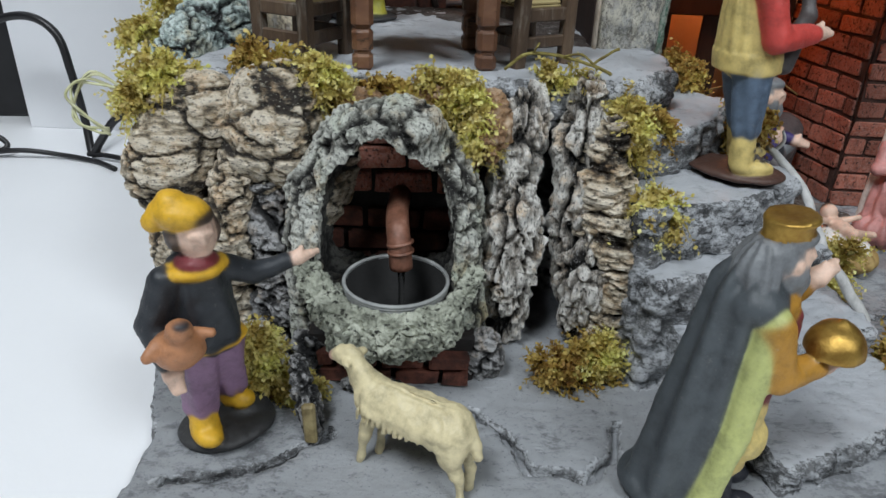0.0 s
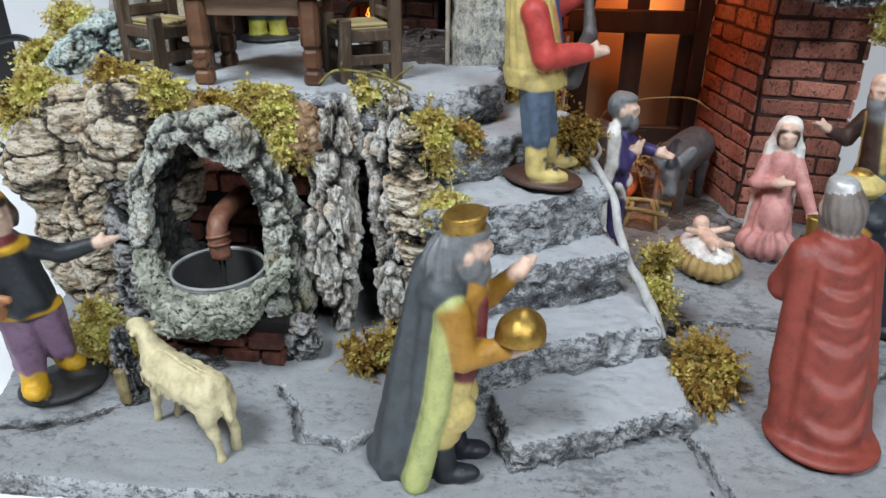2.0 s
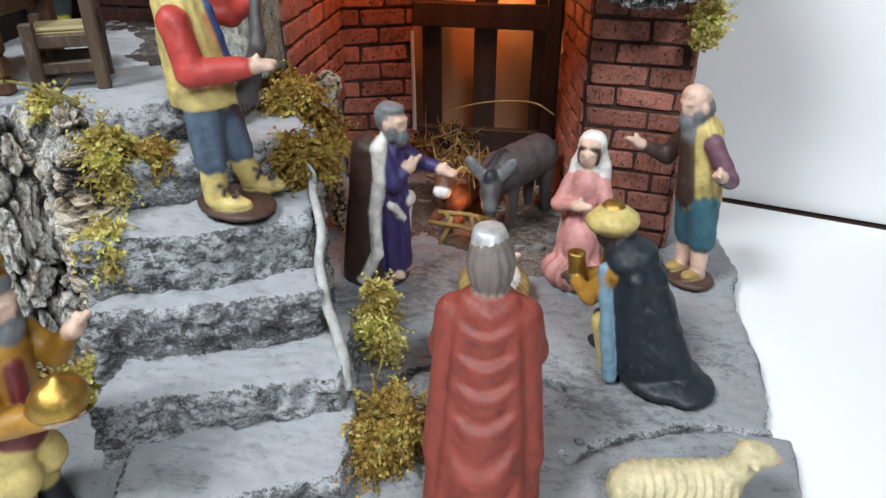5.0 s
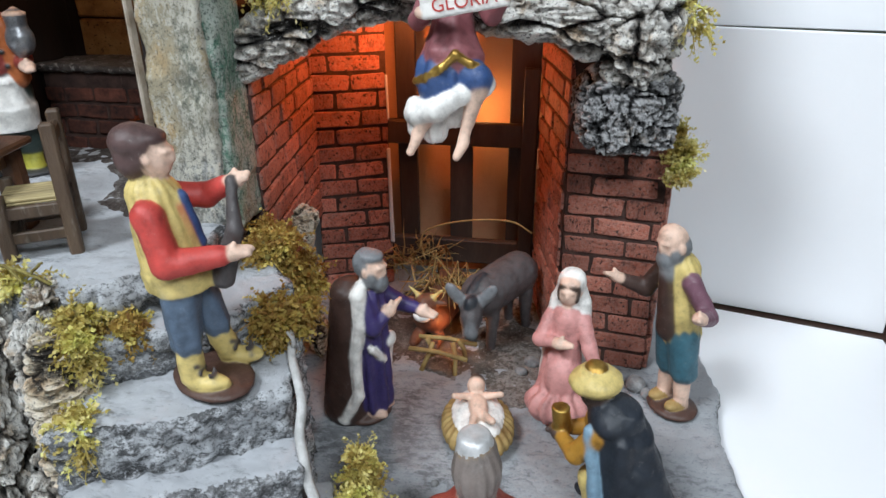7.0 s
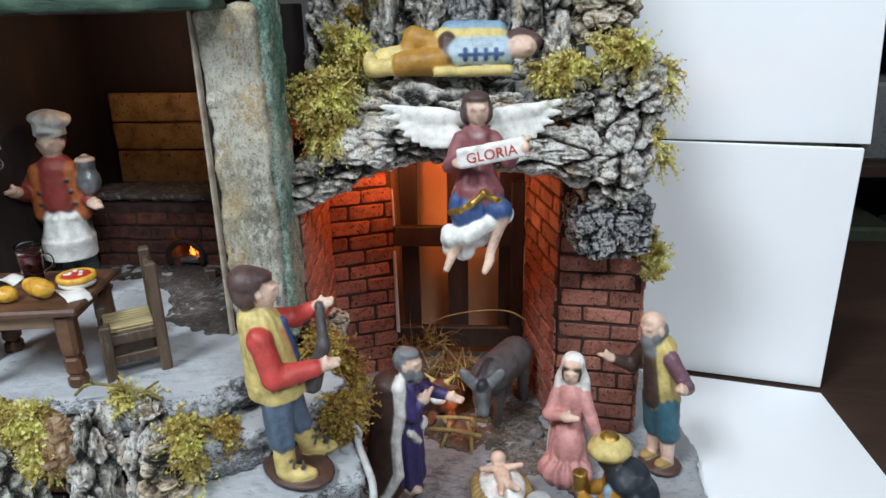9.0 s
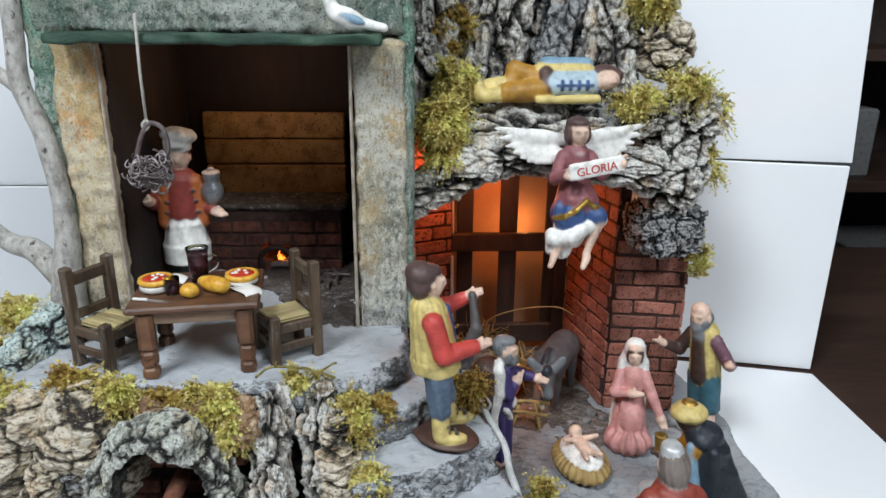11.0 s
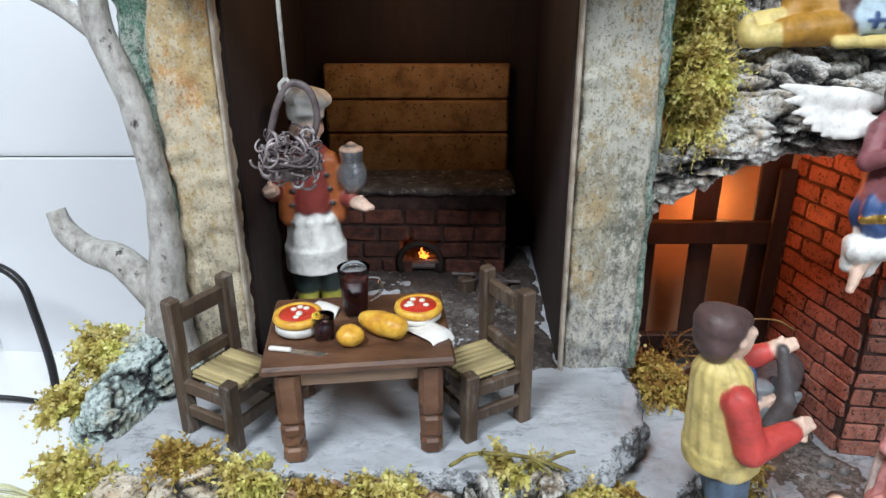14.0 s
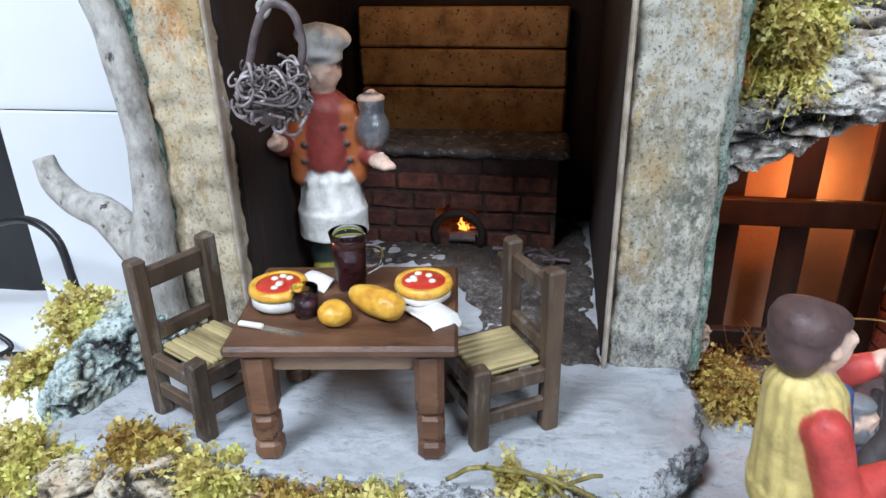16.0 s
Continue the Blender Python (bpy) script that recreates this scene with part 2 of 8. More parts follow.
# Near-black because the shop's shade is put into this board colour.
SHOPDARK = surface_mat("shaded_sooty_board", ((0.3, (0.008, 0.004, 0.003)), (0.6, (0.022, 0.010, 0.007)), (0.85, (0.05, 0.03, 0.024))), 1.6, 0.8, 0.4, 0.2, stretch=(1, 1, 0.25))
LEDGE = surface_mat("green_painted_wood", ((0.3, (0.008, 0.022, 0.014)), (0.5, (0.016, 0.05, 0.03)), (0.68, (0.045, 0.09, 0.055)), (0.82, (0.20, 0.22, 0.16))), 0.8, 0.6, 0.7, 0.15, stretch=(0.5, 1, 1))
DARKWOOD = surface_mat("dark_brown_board", ((0.3, (0.018, 0.012, 0.010)), (0.6, (0.05, 0.032, 0.024)), (0.8, (0.09, 0.06, 0.045))), 2.0, 0.6, 0.3, 0.2, stretch=(1, 1, 0.25))
WOOD = surface_mat("stained_brown_wood", ((0.3, (0.035, 0.022, 0.014)), (0.55, (0.085, 0.054, 0.034)), (0.8, (0.14, 0.095, 0.06))), 0.9, 0.55, 0.45, 0.1, stretch=(1, 1, 0.2), vary=0.2, flecks=((0.19, 0.165, 0.135), 0.6, 0.55, 0.68))
TABLEWOOD = surface_mat("red_brown_wood", ((0.3, (0.045, 0.019, 0.010)), (0.5, (0.125, 0.056, 0.029)), (0.62, (0.165, 0.080, 0.042)), (0.8, (0.22, 0.125, 0.075))), 1.1, 0.42, 0.5, 0.1, stretch=(0.3, 1, 0.6), vary=0.2, flecks=((0.03, 0.016, 0.01), 0.5, 0.60, 0.68))
RAILWOOD = surface_mat("pale_raw_wood", ((0.3, (0.20, 0.115, 0.07)), (0.5, (0.34, 0.215, 0.14)), (0.75, (0.44, 0.31, 0.22))), 1.0, 0.6, 0.3, 0.1, stretch=(0.2, 1, 1))
PALEWOOD = surface_mat("straw_coloured_wood", ((0.3, (0.16, 0.12, 0.05)), (0.55, (0.36, 0.29, 0.14)), (0.8, (0.50, 0.42, 0.22))), 0.7, 0.6, 0.4, 0.1, stretch=(1, 0.15, 1), vary=0.2)
BOARD = surface_mat("ochre_board", ((0.3, (0.16, 0.075, 0.025)), (0.5, (0.36, 0.19, 0.065)), (0.75, (0.48, 0.30, 0.12))), 1.2, 0.5, 0.5, 0.12, flecks=((0.02, 0.012, 0.008), 0.2, 0.585, 0.63), vary=0.12)
BRICK = surface_mat("red_brick", ((0.28, (0.13, 0.042, 0.028)), (0.5, (0.43, 0.13, 0.08)), (0.75, (0.54, 0.22, 0.155))), 1.0, 0.6, 1.0, 0.16, stretch=(3.0, 0.8, 1.0), vary=0.25, flecks=((0.04, 0.022, 0.018), 0.26, 0.55, 0.63), wash=((0.50, 0.32, 0.27), 0.42))
MORTAR = surface_mat("dark_mortar", ((0.3, (0.03, 0.017, 0.014)), (0.7, (0.11, 0.06, 0.048))), 0.8, 0.9, 0.6, 0.12)
SOOT_SHADE = surface_mat("soot_shade_brick", ((0.3, (0.022, 0.011, 0.009)), (0.5, (0.10, 0.034, 0.023)), (0.75, (0.22, 0.075, 0.048))), 0.9, 0.9, 0.6, 0.12, stretch=(2.2, 0.8, 1.0), vary=0.3)
TRUNK = surface_mat("grey_twig_bark", ((0.3, (0.20, 0.185, 0.165)), (0.5, (0.40, 0.38, 0.35)), (0.75, (0.58, 0.565, 0.53))), 0.5, 0.85, 0.8, 0.14, stretch=(1, 1, 0.6), flecks=((0.05, 0.042, 0.038), 0.45, 0.60, 0.68))
PAPER = surface_mat("white_card", ((0.3, (0.85, 0.86, 0.88)), (0.7, (0.88, 0.89, 0.91))), 14, 0.7, 0.05, 0.4)
# White card dimmed in colour, standing in for weaker light on it.
PAPER_DIMMED = surface_mat("dimmed_white_card", ((0.3, (0.71, 0.72, 0.75)), (0.7, (0.75, 0.76, 0.78))), 14, 0.7, 0.05, 0.4)
SHEET = surface_mat("white_table_sheet", ((0.3, (0.85, 0.86, 0.88)), (0.7, (0.88, 0.89, 0.91))), 18, 0.45, 0.05, 0.4)
BLACK = surface_mat("black_plastic", ((0.3, (0.008, 0.008, 0.009)), (0.7, (0.016, 0.016, 0.018))), 2, 0.4, 0.1, 0.1)
ROOMWALL = surface_mat("pale_room_wall", ((0.3, (0.30, 0.30, 0.30)), (0.7, (0.35, 0.35, 0.35))), 30, 0.9, 0.1, 1)
FLOORWOOD = surface_mat("dark_floor_boards", ((0.3, (0.025, 0.012, 0.008)), (0.7, (0.07, 0.035, 0.022))), 8, 0.6, 0.2, 0.4, stretch=(0.2, 1, 1))
STRAW = surface_mat("dry_straw", ((0.3, (0.22, 0.13, 0.04)), (0.7, (0.45, 0.32, 0.12))), 0.8, 0.7, 0.2, 0.08)
TWIG = surface_mat("brown_vine_twig", ((0.3, (0.04, 0.028, 0.03)), (0.55, (0.13, 0.10, 0.10)), (0.8, (0.28, 0.24, 0.25))), 0.6, 0.5, 0.3, 0.08)
ROPE = surface_mat("pale_string", ((0.3, (0.30, 0.28, 0.25)), (0.7, (0.50, 0.48, 0.44))), 0.3, 0.8, 0.6, 0.06)


def moss_mat(name, *tones):
    """Dry moss that lets some light through; the vertex layer holds each frond's tone, palest at its tip."""
    m, n, l, b = nodes_of(name)
    g = n.new("ShaderNodeAttribute")
    g.attribute_name = "depth_tone"
    k = len(tones) - 1
    col = ramp(n, l, g.outputs["Fac"], *[(0.04 + 0.92 * i / k, c) for i, c in enumerate(tones)])
    patch = ramp(n, l, noise_tex(n, l, 1.2, 3, 0.6), (0.34, (0.62, 0.50, 0.34)), (0.50, (1.0, 0.96, 0.85)), (0.66, (1.05, 1.15, 0.9)))
    col = mix(n, l, 1.0, col, patch, "MULTIPLY")
    l.new(col, b.inputs["Base Color"])
    b.inputs["Roughness"].default_value = 0.65
    t = n.new("ShaderNodeBsdfTranslucent")
    l.new(col, t.inputs["Color"])
    x = n.new("ShaderNodeMixShader")
    x.inputs[0].default_value = 0.3
    l.new(b.outputs[0], x.inputs[1])
    l.new(t.outputs[0], x.inputs[2])
    l.new(x.outputs[0], n["Material Output"].inputs["Surface"])
    return m


MOSS = moss_mat("yellow_green_moss", (0.30, 0.20, 0.06), (0.53, 0.46, 0.14), (0.71, 0.65, 0.24), (0.82, 0.77, 0.38), (0.88, 0.84, 0.56))
MOSS_BROWN = moss_mat("olive_brown_moss", (0.22, 0.115, 0.035), (0.38, 0.23, 0.065), (0.48, 0.36, 0.10), (0.64, 0.50, 0.17), (0.74, 0.63, 0.30))
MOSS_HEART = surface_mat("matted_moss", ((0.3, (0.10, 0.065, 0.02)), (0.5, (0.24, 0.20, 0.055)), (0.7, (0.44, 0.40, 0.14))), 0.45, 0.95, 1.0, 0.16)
FLAME = bpy.data.materials.new("flame")
FLAME.use_nodes = True
fb = FLAME.node_tree.nodes["Principled BSDF"]
fb.inputs["Base Color"].default_value = (1, 0.3, 0.03, 1)
fb.inputs["Emission Color"].default_value = (1.0, 0.26, 0.03, 1)
fb.inputs["Emission Strength"].default_value = 3.0

# ---- mesh helpers ----


def hash3(i, j, k, s):
    h = (i * 374761393 + j * 668265263 + k * 1274126177 + s * 974634777) & 0xFFFFFFFF
    h = ((h ^ (h >> 13)) * 1274126177) & 0xFFFFFFFF
    return ((h ^ (h >> 16)) & 0xFFFF) / 65535.0


def vnoise(p, s=0):
    """Smooth lattice noise in -1..1 at points p (n, 3)."""
    f = np.floor(p)
    i, j, k = f.astype(np.int64).T
    u, v, w = ((p - f) ** 2 * (3 - 2 * (p - f))).T
    out = 0
    for a, b, c in ((0, 0, 0), (1, 0, 0), (0, 1, 0), (1, 1, 0), (0, 0, 1), (1, 0, 1), (0, 1, 1), (1, 1, 1)):
        out = out + hash3(i + a, j + b, k + c, s) * (u if a else 1 - u) * (v if b else 1 - v) * (w if c else 1 - w)
    return out * 2 - 1


def fbm(p, s=0, octaves=4):
    return sum(vnoise(p * 2.1**o, s + o) * 0.5**o for o in range(octaves))


def ridged(p, s=0, octaves=4):
    return sum((1 - 2 * np.abs(vnoise(p * 2.0**o, s + o))) * 0.55**o for o in range(octaves))


def plates(p, s=0):
    """Cell noise: how far from the nearest joint (0 in it, 1 well inside), and a number for each cell."""
    f = np.floor(p)
    i, j, k = f.astype(np.int64).T
    u = p - f
    near, second, own = np.full(len(p), 9.0), np.full(len(p), 9.0), np.zeros(len(p))
    for a in (-1, 0, 1):
        for b in (-1, 0, 1):
            for c in (-1, 0, 1):
                x, y, z = i + a, j + b, k + c
                d = (a + hash3(x, y, z, s) - u[:, 0]) ** 2 + (b + hash3(x, y, z, s + 1) - u[:, 1]) ** 2 + (c + hash3(x, y, z, s + 2) - u[:, 2]) ** 2
                closer = d < near
                second = np.where(closer, near, np.minimum(second, d))
                own = np.where(closer, hash3(x, y, z, s + 3), own)
                near = np.where(closer, d, near)
    return np.sqrt(second) - np.sqrt(near), own


def net(field, lo, hi, step):
    """Meshes the surface field(p) = 0 (negative inside) over a box by surface nets. Gives verts, quads."""
    lo, hi = np.array(lo, float), np.array(hi, float)
    n = np.ceil((hi - lo) / step).astype(int) + 1
    ax = [lo[a] + step * np.arange(n[a]) for a in range(3)]
    g = np.stack(np.meshgrid(*ax, indexing="ij"), -1)
    d = field(g.reshape(-1, 3)).reshape(n)
    d[d == 0] = 1e-9
    cells = n - 1
    total, count = np.zeros((*cells, 3)), np.zeros(cells)

    def cut(o, m=cells):
        return tuple(slice(o[a], o[a] + m[a]) for a in range(3))

    for a in range(3):
        b, c = (a + 1) % 3, (a + 2) % 3
        for ob in (0, 1):
            for oc in (0, 1):
                o = [0, 0, 0]
                o[b], o[c] = ob, oc
                e = list(o)
                e[a] = 1
                d0, d1 = d[cut(o)], d[cut(e)]
                cross = (d0 < 0) != (d1 < 0)
                t = np.where(cross, d0 / np.where(cross, d0 - d1, 1), 0)
                total[..., a] += cross * t
                total[..., b] += cross * ob
                total[..., c] += cross * oc
                count += cross
    has = count > 0
    index = -np.ones(cells, int)
    index[has] = np.arange(has.sum())
    verts = lo + step * (np.argwhere(has) + total[has] / count[has][:, None])
    quads = []
    for a in range(3):
        b, c = (a + 1) % 3, (a + 2) % 3
        size = n.copy()
        size[a] -= 1
        size[b] -= 2
        size[c] -= 2
        o = [0, 0, 0]
        o[b] = o[c] = 1
        e = list(o)
        e[a] = 1
        d0, d1 = d[cut(o, size)], d[cut(e, size)]
        at = np.argwhere((d0 < 0) != (d1 < 0))
        if not len(at):
            continue
        flip = d0[tuple(at.T)] < 0
        eb, ec = np.eye(3, dtype=int)[b], np.eye(3, dtype=int)[c]
        four = [index[tuple((at + q).T)] for q in (0 * eb, eb, eb + ec, ec)]
        q = np.stack(four, 1)
        q[~flip] = q[~flip][:, ::-1]
        quads.append(q)
    return verts, np.concatenate(quads)


def normals_of(v, q):
    fn = np.cross(v[q[:, 2]] - v[q[:, 0]], v[q[:, 3]] - v[q[:, 1]])
    out = np.zeros_like(v)
    for k in range(4):
        np.add.at(out, q[:, k], fn)
    return out / (np.linalg.norm(out, axis=1, keepdims=True) + 1e-12)


def mesh_of(name, verts, faces, materials, index=None, smooth=True, layer=None):
    me = bpy.data.meshes.new(name)
    me.from_pydata((np.asarray(verts, float) * U).tolist(), [], faces.tolist() if isinstance(faces, np.ndarray) else faces)
    for m in materials if isinstance(materials, (list, tuple)) else [materials]:
        me.materials.append(m)
    if index is not None:
        me.polygons.foreach_set("material_index", np.asarray(index, np.int32))
    me.polygons.foreach_set("use_smooth", np.full(len(me.polygons), smooth))
    if layer is not None:
        a = me.attributes.new("depth_tone", "FLOAT", "POINT")
        a.data.foreach_set("value", np.asarray(layer, np.float32))
    me.update()
    return me


def thing(name, data, place=(0, 0, 0), turn=0.0, label="", category="", group="", kind=""):
    ob = new(name, data)
    ob.matrix_world = Matrix.Translation(Vector(place) * U) @ Matrix.Rotation(radians(turn), 4, "Z")
    return tagged(ob, label, category, group, kind)


def child(name, data, parent, label="", m=None):
    ob = new(name, data)
    ob.parent = parent
    if m is not None:
        ob.matrix_local = m
    return tagged(ob, label)


class Bits:
    """Collects simple solids, in centimetres, into one mesh."""

    def __init__(self):
        self.v, self.f = [], []

    def add(self, v, f):
        o = len(self.v)
        self.v += [tuple(x) for x in v]
        self.f += [tuple(o + i for i in q) for q in f]
        return self

    def box(self, lo, hi, c=0.08, turn=None, rough=0.0):
        """A box with chamfered edges; turn: a matrix put on it."""
        lo, hi = np.minimum(lo, hi).astype(float), np.maximum(lo, hi).astype(float)
        c = min(c, 0.45 * (hi - lo).min())
        mid, half = (lo + hi) / 2, (hi - lo) / 2
        v, key = [], {}
        for sx in (-1, 1):
            for sy in (-1, 1):
                for sz in (-1, 1):
                    for a in range(3):
                        p = half - c
                        p[a] = half[a]
                        key[sx, sy, sz, a] = len(v)
                        v.append(mid + p * (sx, sy, sz))
        f = []
        for a in range(3):
            b, d = (a + 1) % 3, (a + 2) % 3
            for s in (-1, 1):
                q = []
                for sb, sd in ((-1, -1), (1, -1), (1, 1), (-1, 1)):
                    k = [0, 0, 0]
                    k[a], k[b], k[d] = s, sb, sd
                    q.append(key[k[0], k[1], k[2], a])
                f.append(q if s > 0 else q[::-1])
            for sb in (-1, 1):
                for sd in (-1, 1):
                    k0, k1 = [0, 0, 0], [0, 0, 0]
                    k0[a], k1[a] = -1, 1
                    k0[b] = k1[b] = sb
                    k0[d] = k1[d] = sd
                    q = [key[(*k0, b)], key[(*k1, b)], key[(*k1, d)], key[(*k0, d)]]
                    f.append(q if sb * sd > 0 else q[::-1])
        for sx in (-1, 1):
            for sy in (-1, 1):
                for sz in (-1, 1):
                    q = [key[sx, sy, sz, a] for a in range(3)]
                    f.append(q if sx * sy * sz > 0 else q[::-1])
        v = np.array(v)
        if rough:
            v = v + rough * np.stack([vnoise(v * 1.7 + 3.1 * a, 40 + a) for a in range(3)], 1)
        if turn is not None:
            v = np.array([turn @ Vector(p) for p in v])
        return self.add(v, f)

    def tube(self, pts, radii, n=8, caps=True):
        pts = np.array(pts, float)
        radii = np.full(len(pts), radii) if np.isscalar(radii) else np.asarray(radii, float)
        t = np.gradient(pts, axis=0)
        t /= np.linalg.norm(t, axis=1, keepdims=True) + 1e-12
        side = np.cross(t[0], (0, 0, 1) if abs(t[0][2]) < 0.9 else (1, 0, 0))
        v = []
        for p, d, r in zip(pts, t, radii):
            side = side - d * (side @ d)
            side /= np.linalg.norm(side) + 1e-12
            up = np.cross(d, side)
            v += [p + r * (np.cos(w) * side + np.sin(w) * up) for w in np.arange(n) * 2 * np.pi / n]
        f = [(i * n + k, i * n + (k + 1) % n, (i + 1) * n + (k + 1) % n, (i + 1) * n + k) for i in range(len(pts) - 1) for k in range(n)]
        if caps:
            f += [tuple(range(n))[::-1], tuple((len(pts) - 1) * n + k for k in range(n))]
        return self.add(v, f)

    def lathe(self, profile, centre=(0, 0, 0), n=28, m=None):
        """A solid of revolution about z from (radius, height) pairs, closed at its ends."""
        v = []
        for r, z in profile:
            v += [(r * math.cos(w), r * math.sin(w), z) for w in (k * math.tau / n for k in range(n))]
        v = np.array(v)
        if m is not None:
            v = np.array([m @ Vector(p) for p in v])
        v = v + centre
        f = [(i * n + k, i * n + (k + 1) % n, (i + 1) * n + (k + 1) % n, (i + 1) * n + k) for i in range(len(profile) - 1) for k in range(n)]
        f += [tuple(range(n))[::-1], tuple((len(profile) - 1) * n + k for k in range(n))]
        return self.add(v, f)

    def mesh(self, name, material, smooth=False):
        return mesh_of(name, self.v, self.f, material, smooth=smooth)


def curve_points(pts, per=8):
    """A smooth line through the points (Catmull-Rom)."""
    p = np.array(pts, float)
    p = np.concatenate([[2 * p[0] - p[1]], p, [2 * p[-1] - p[-2]]])
    out = []
    for i in range(1, len(p) - 2):
        for t in np.arange(per) / per:
            a, b, c, d = p[i - 1 : i + 3]
            out.append(0.5 * (2 * b + (c - a) * t + (2 * a - 5 * b + 4 * c - d) * t**2 + (3 * b - a - 3 * c + d) * t**3))
    return np.array(out + [p[-2]])


# ---- blended solids ----


def E(col, c, r, turn=(0, 0, 0), folds=None):
    m = np.array(Euler([radians(a) for a in turn]).to_matrix())
    c, r = np.array(c, float), np.array(r, float)

    def f(p):
        q = (p - c) @ m
        if folds:
            ang = np.arctan2(q[:, 1], q[:, 0])
        k0 = np.linalg.norm(q / r, axis=1)
        k1 = np.linalg.norm(q / r**2, axis=1) + 1e-9
        d = k0 * (k0 - 1) / k1
        if folds:
            d = d + folds[1] * np.sin(folds[0] * ang + folds[2] * q[:, 2])
        return d

    return col, f


def C(col, a, b, ra, rb, folds=None, flat=None, drape=None):
    """A tapered rod from a to b; folds: (count, depth, slant); flat: squash of y about a."""
    a, b = np.array(a, float), np.array(b, float)

    def f(p):
        q = p
        if flat:
            q = p.copy()
            q[:, 1] = a[1] + (p[:, 1] - a[1]) / flat
        ba = b - a
        t = np.clip(((q - a) @ ba) / (ba @ ba), 0, 1)
        off = q - a - t[:, None] * ba
        d = np.linalg.norm(off, axis=1) - (ra + (rb - ra) * t)
        if flat:
            d = d * min(1, flat)
        if folds:
            d = d + folds[1] * np.sin(folds[0] * np.arctan2(off[:, 1], off[:, 0]) + folds[2] * p[:, 2])
        if drape:
            ph = drape[1] * (p[:, 2] - drape[2] * (p[:, 0] - 0.15) ** 2 + 0.4 * np.sin(0.85 * p[:, 2] + 0.6) + 0.25 * vnoise(p * (0.5, 0.1, 0.35), 77))
            s = np.sin(ph) - 0.35 * np.sin(2 * ph)
            d = d - drape[0] * s * np.clip(p[:, 1], 0, 1) * np.exp(-((p[:, 0] / 1.25) ** 8))
        return d

    return col, f


def K(col, c, r, h, lean=(0, 0, 0)):
    """A flat-ended disc or drum of radius r and half height h."""
    m = np.array(Euler([radians(a) for a in lean]).to_matrix())
    c = np.array(c, float)

    def f(p):
        q = (p - c) @ m
        return np.maximum(np.hypot(q[:, 0], q[:, 1]) - r, np.abs(q[:, 2]) - h)

    return col, f


def R(col, c, half, r=0.15, turn=(0, 0, 0)):
    m = np.array(Euler([radians(a) for a in turn]).to_matrix())
    c, half = np.array(c, float), np.array(half, float)

    def f(p):
        q = np.abs((p - c) @ m) - half + r
        return np.linalg.norm(np.maximum(q, 0), axis=1) + np.minimum(q.max(1), 0) - r

    return col, f


def sculpt(name, solids, lo, hi, step=0.09, blend=0.14, palette=(), relief=0.03, grain=0.5, seed=0, size=1.0, lean=0.0, sway=0.0):
    """One mesh from blended solids, painted in the colour of the solid that each spot lies on."""

    def field(p):
        d = None
        for _, f in solids:
            e = f(p)
            if d is None:
                d = e
            else:
                h = np.clip(0.5 + 0.5 * (d - e) / blend, 0, 1)
                d = d * (1 - h) + e * h - blend * h * (1 - h)
        return d

    v, q = net(field, lo, hi, step)
    ds = np.stack([f(v) for _, f in solids], 1)
    cols = np.array([c for c, _ in solids])
    w = np.exp(-(ds - ds.min(1, keepdims=True)) / 0.02)
    share = np.stack([w[:, cols == k].max(1) if (cols == k).any() else 0 * w[:, 0] for k in range(len(palette))], 1)
    share /= share.sum(1, keepdims=True)
    metal = [k for k, m in enumerate(palette) if m.name not in TONES]
    tone = np.array([TONES.get(m.name, (0.3, 0.2, 0.1)) for m in palette])
    own = share[q].mean(1).argmax(1)
    index = np.zeros(len(q), int)
    for s, k in enumerate(metal):
        index[own == k] = s + 1
    if relief:
        v = v + normals_of(v, q) * (relief * fbm(v / grain, seed, 3))[:, None]
    v[:, 1] -= lean * v[:, 2]
    v[:, 0] -= sway * v[:, 2]
    me = mesh_of(name, v * size, q, [FIGURINE] + [palette[k] for k in metal], index)
    a = me.attributes.new("paint", "FLOAT_COLOR", "POINT")
    a.data.foreach_set("color", np.concatenate([share @ tone, np.ones((len(v), 1))], 1).astype(np.float32).ravel())
    return me


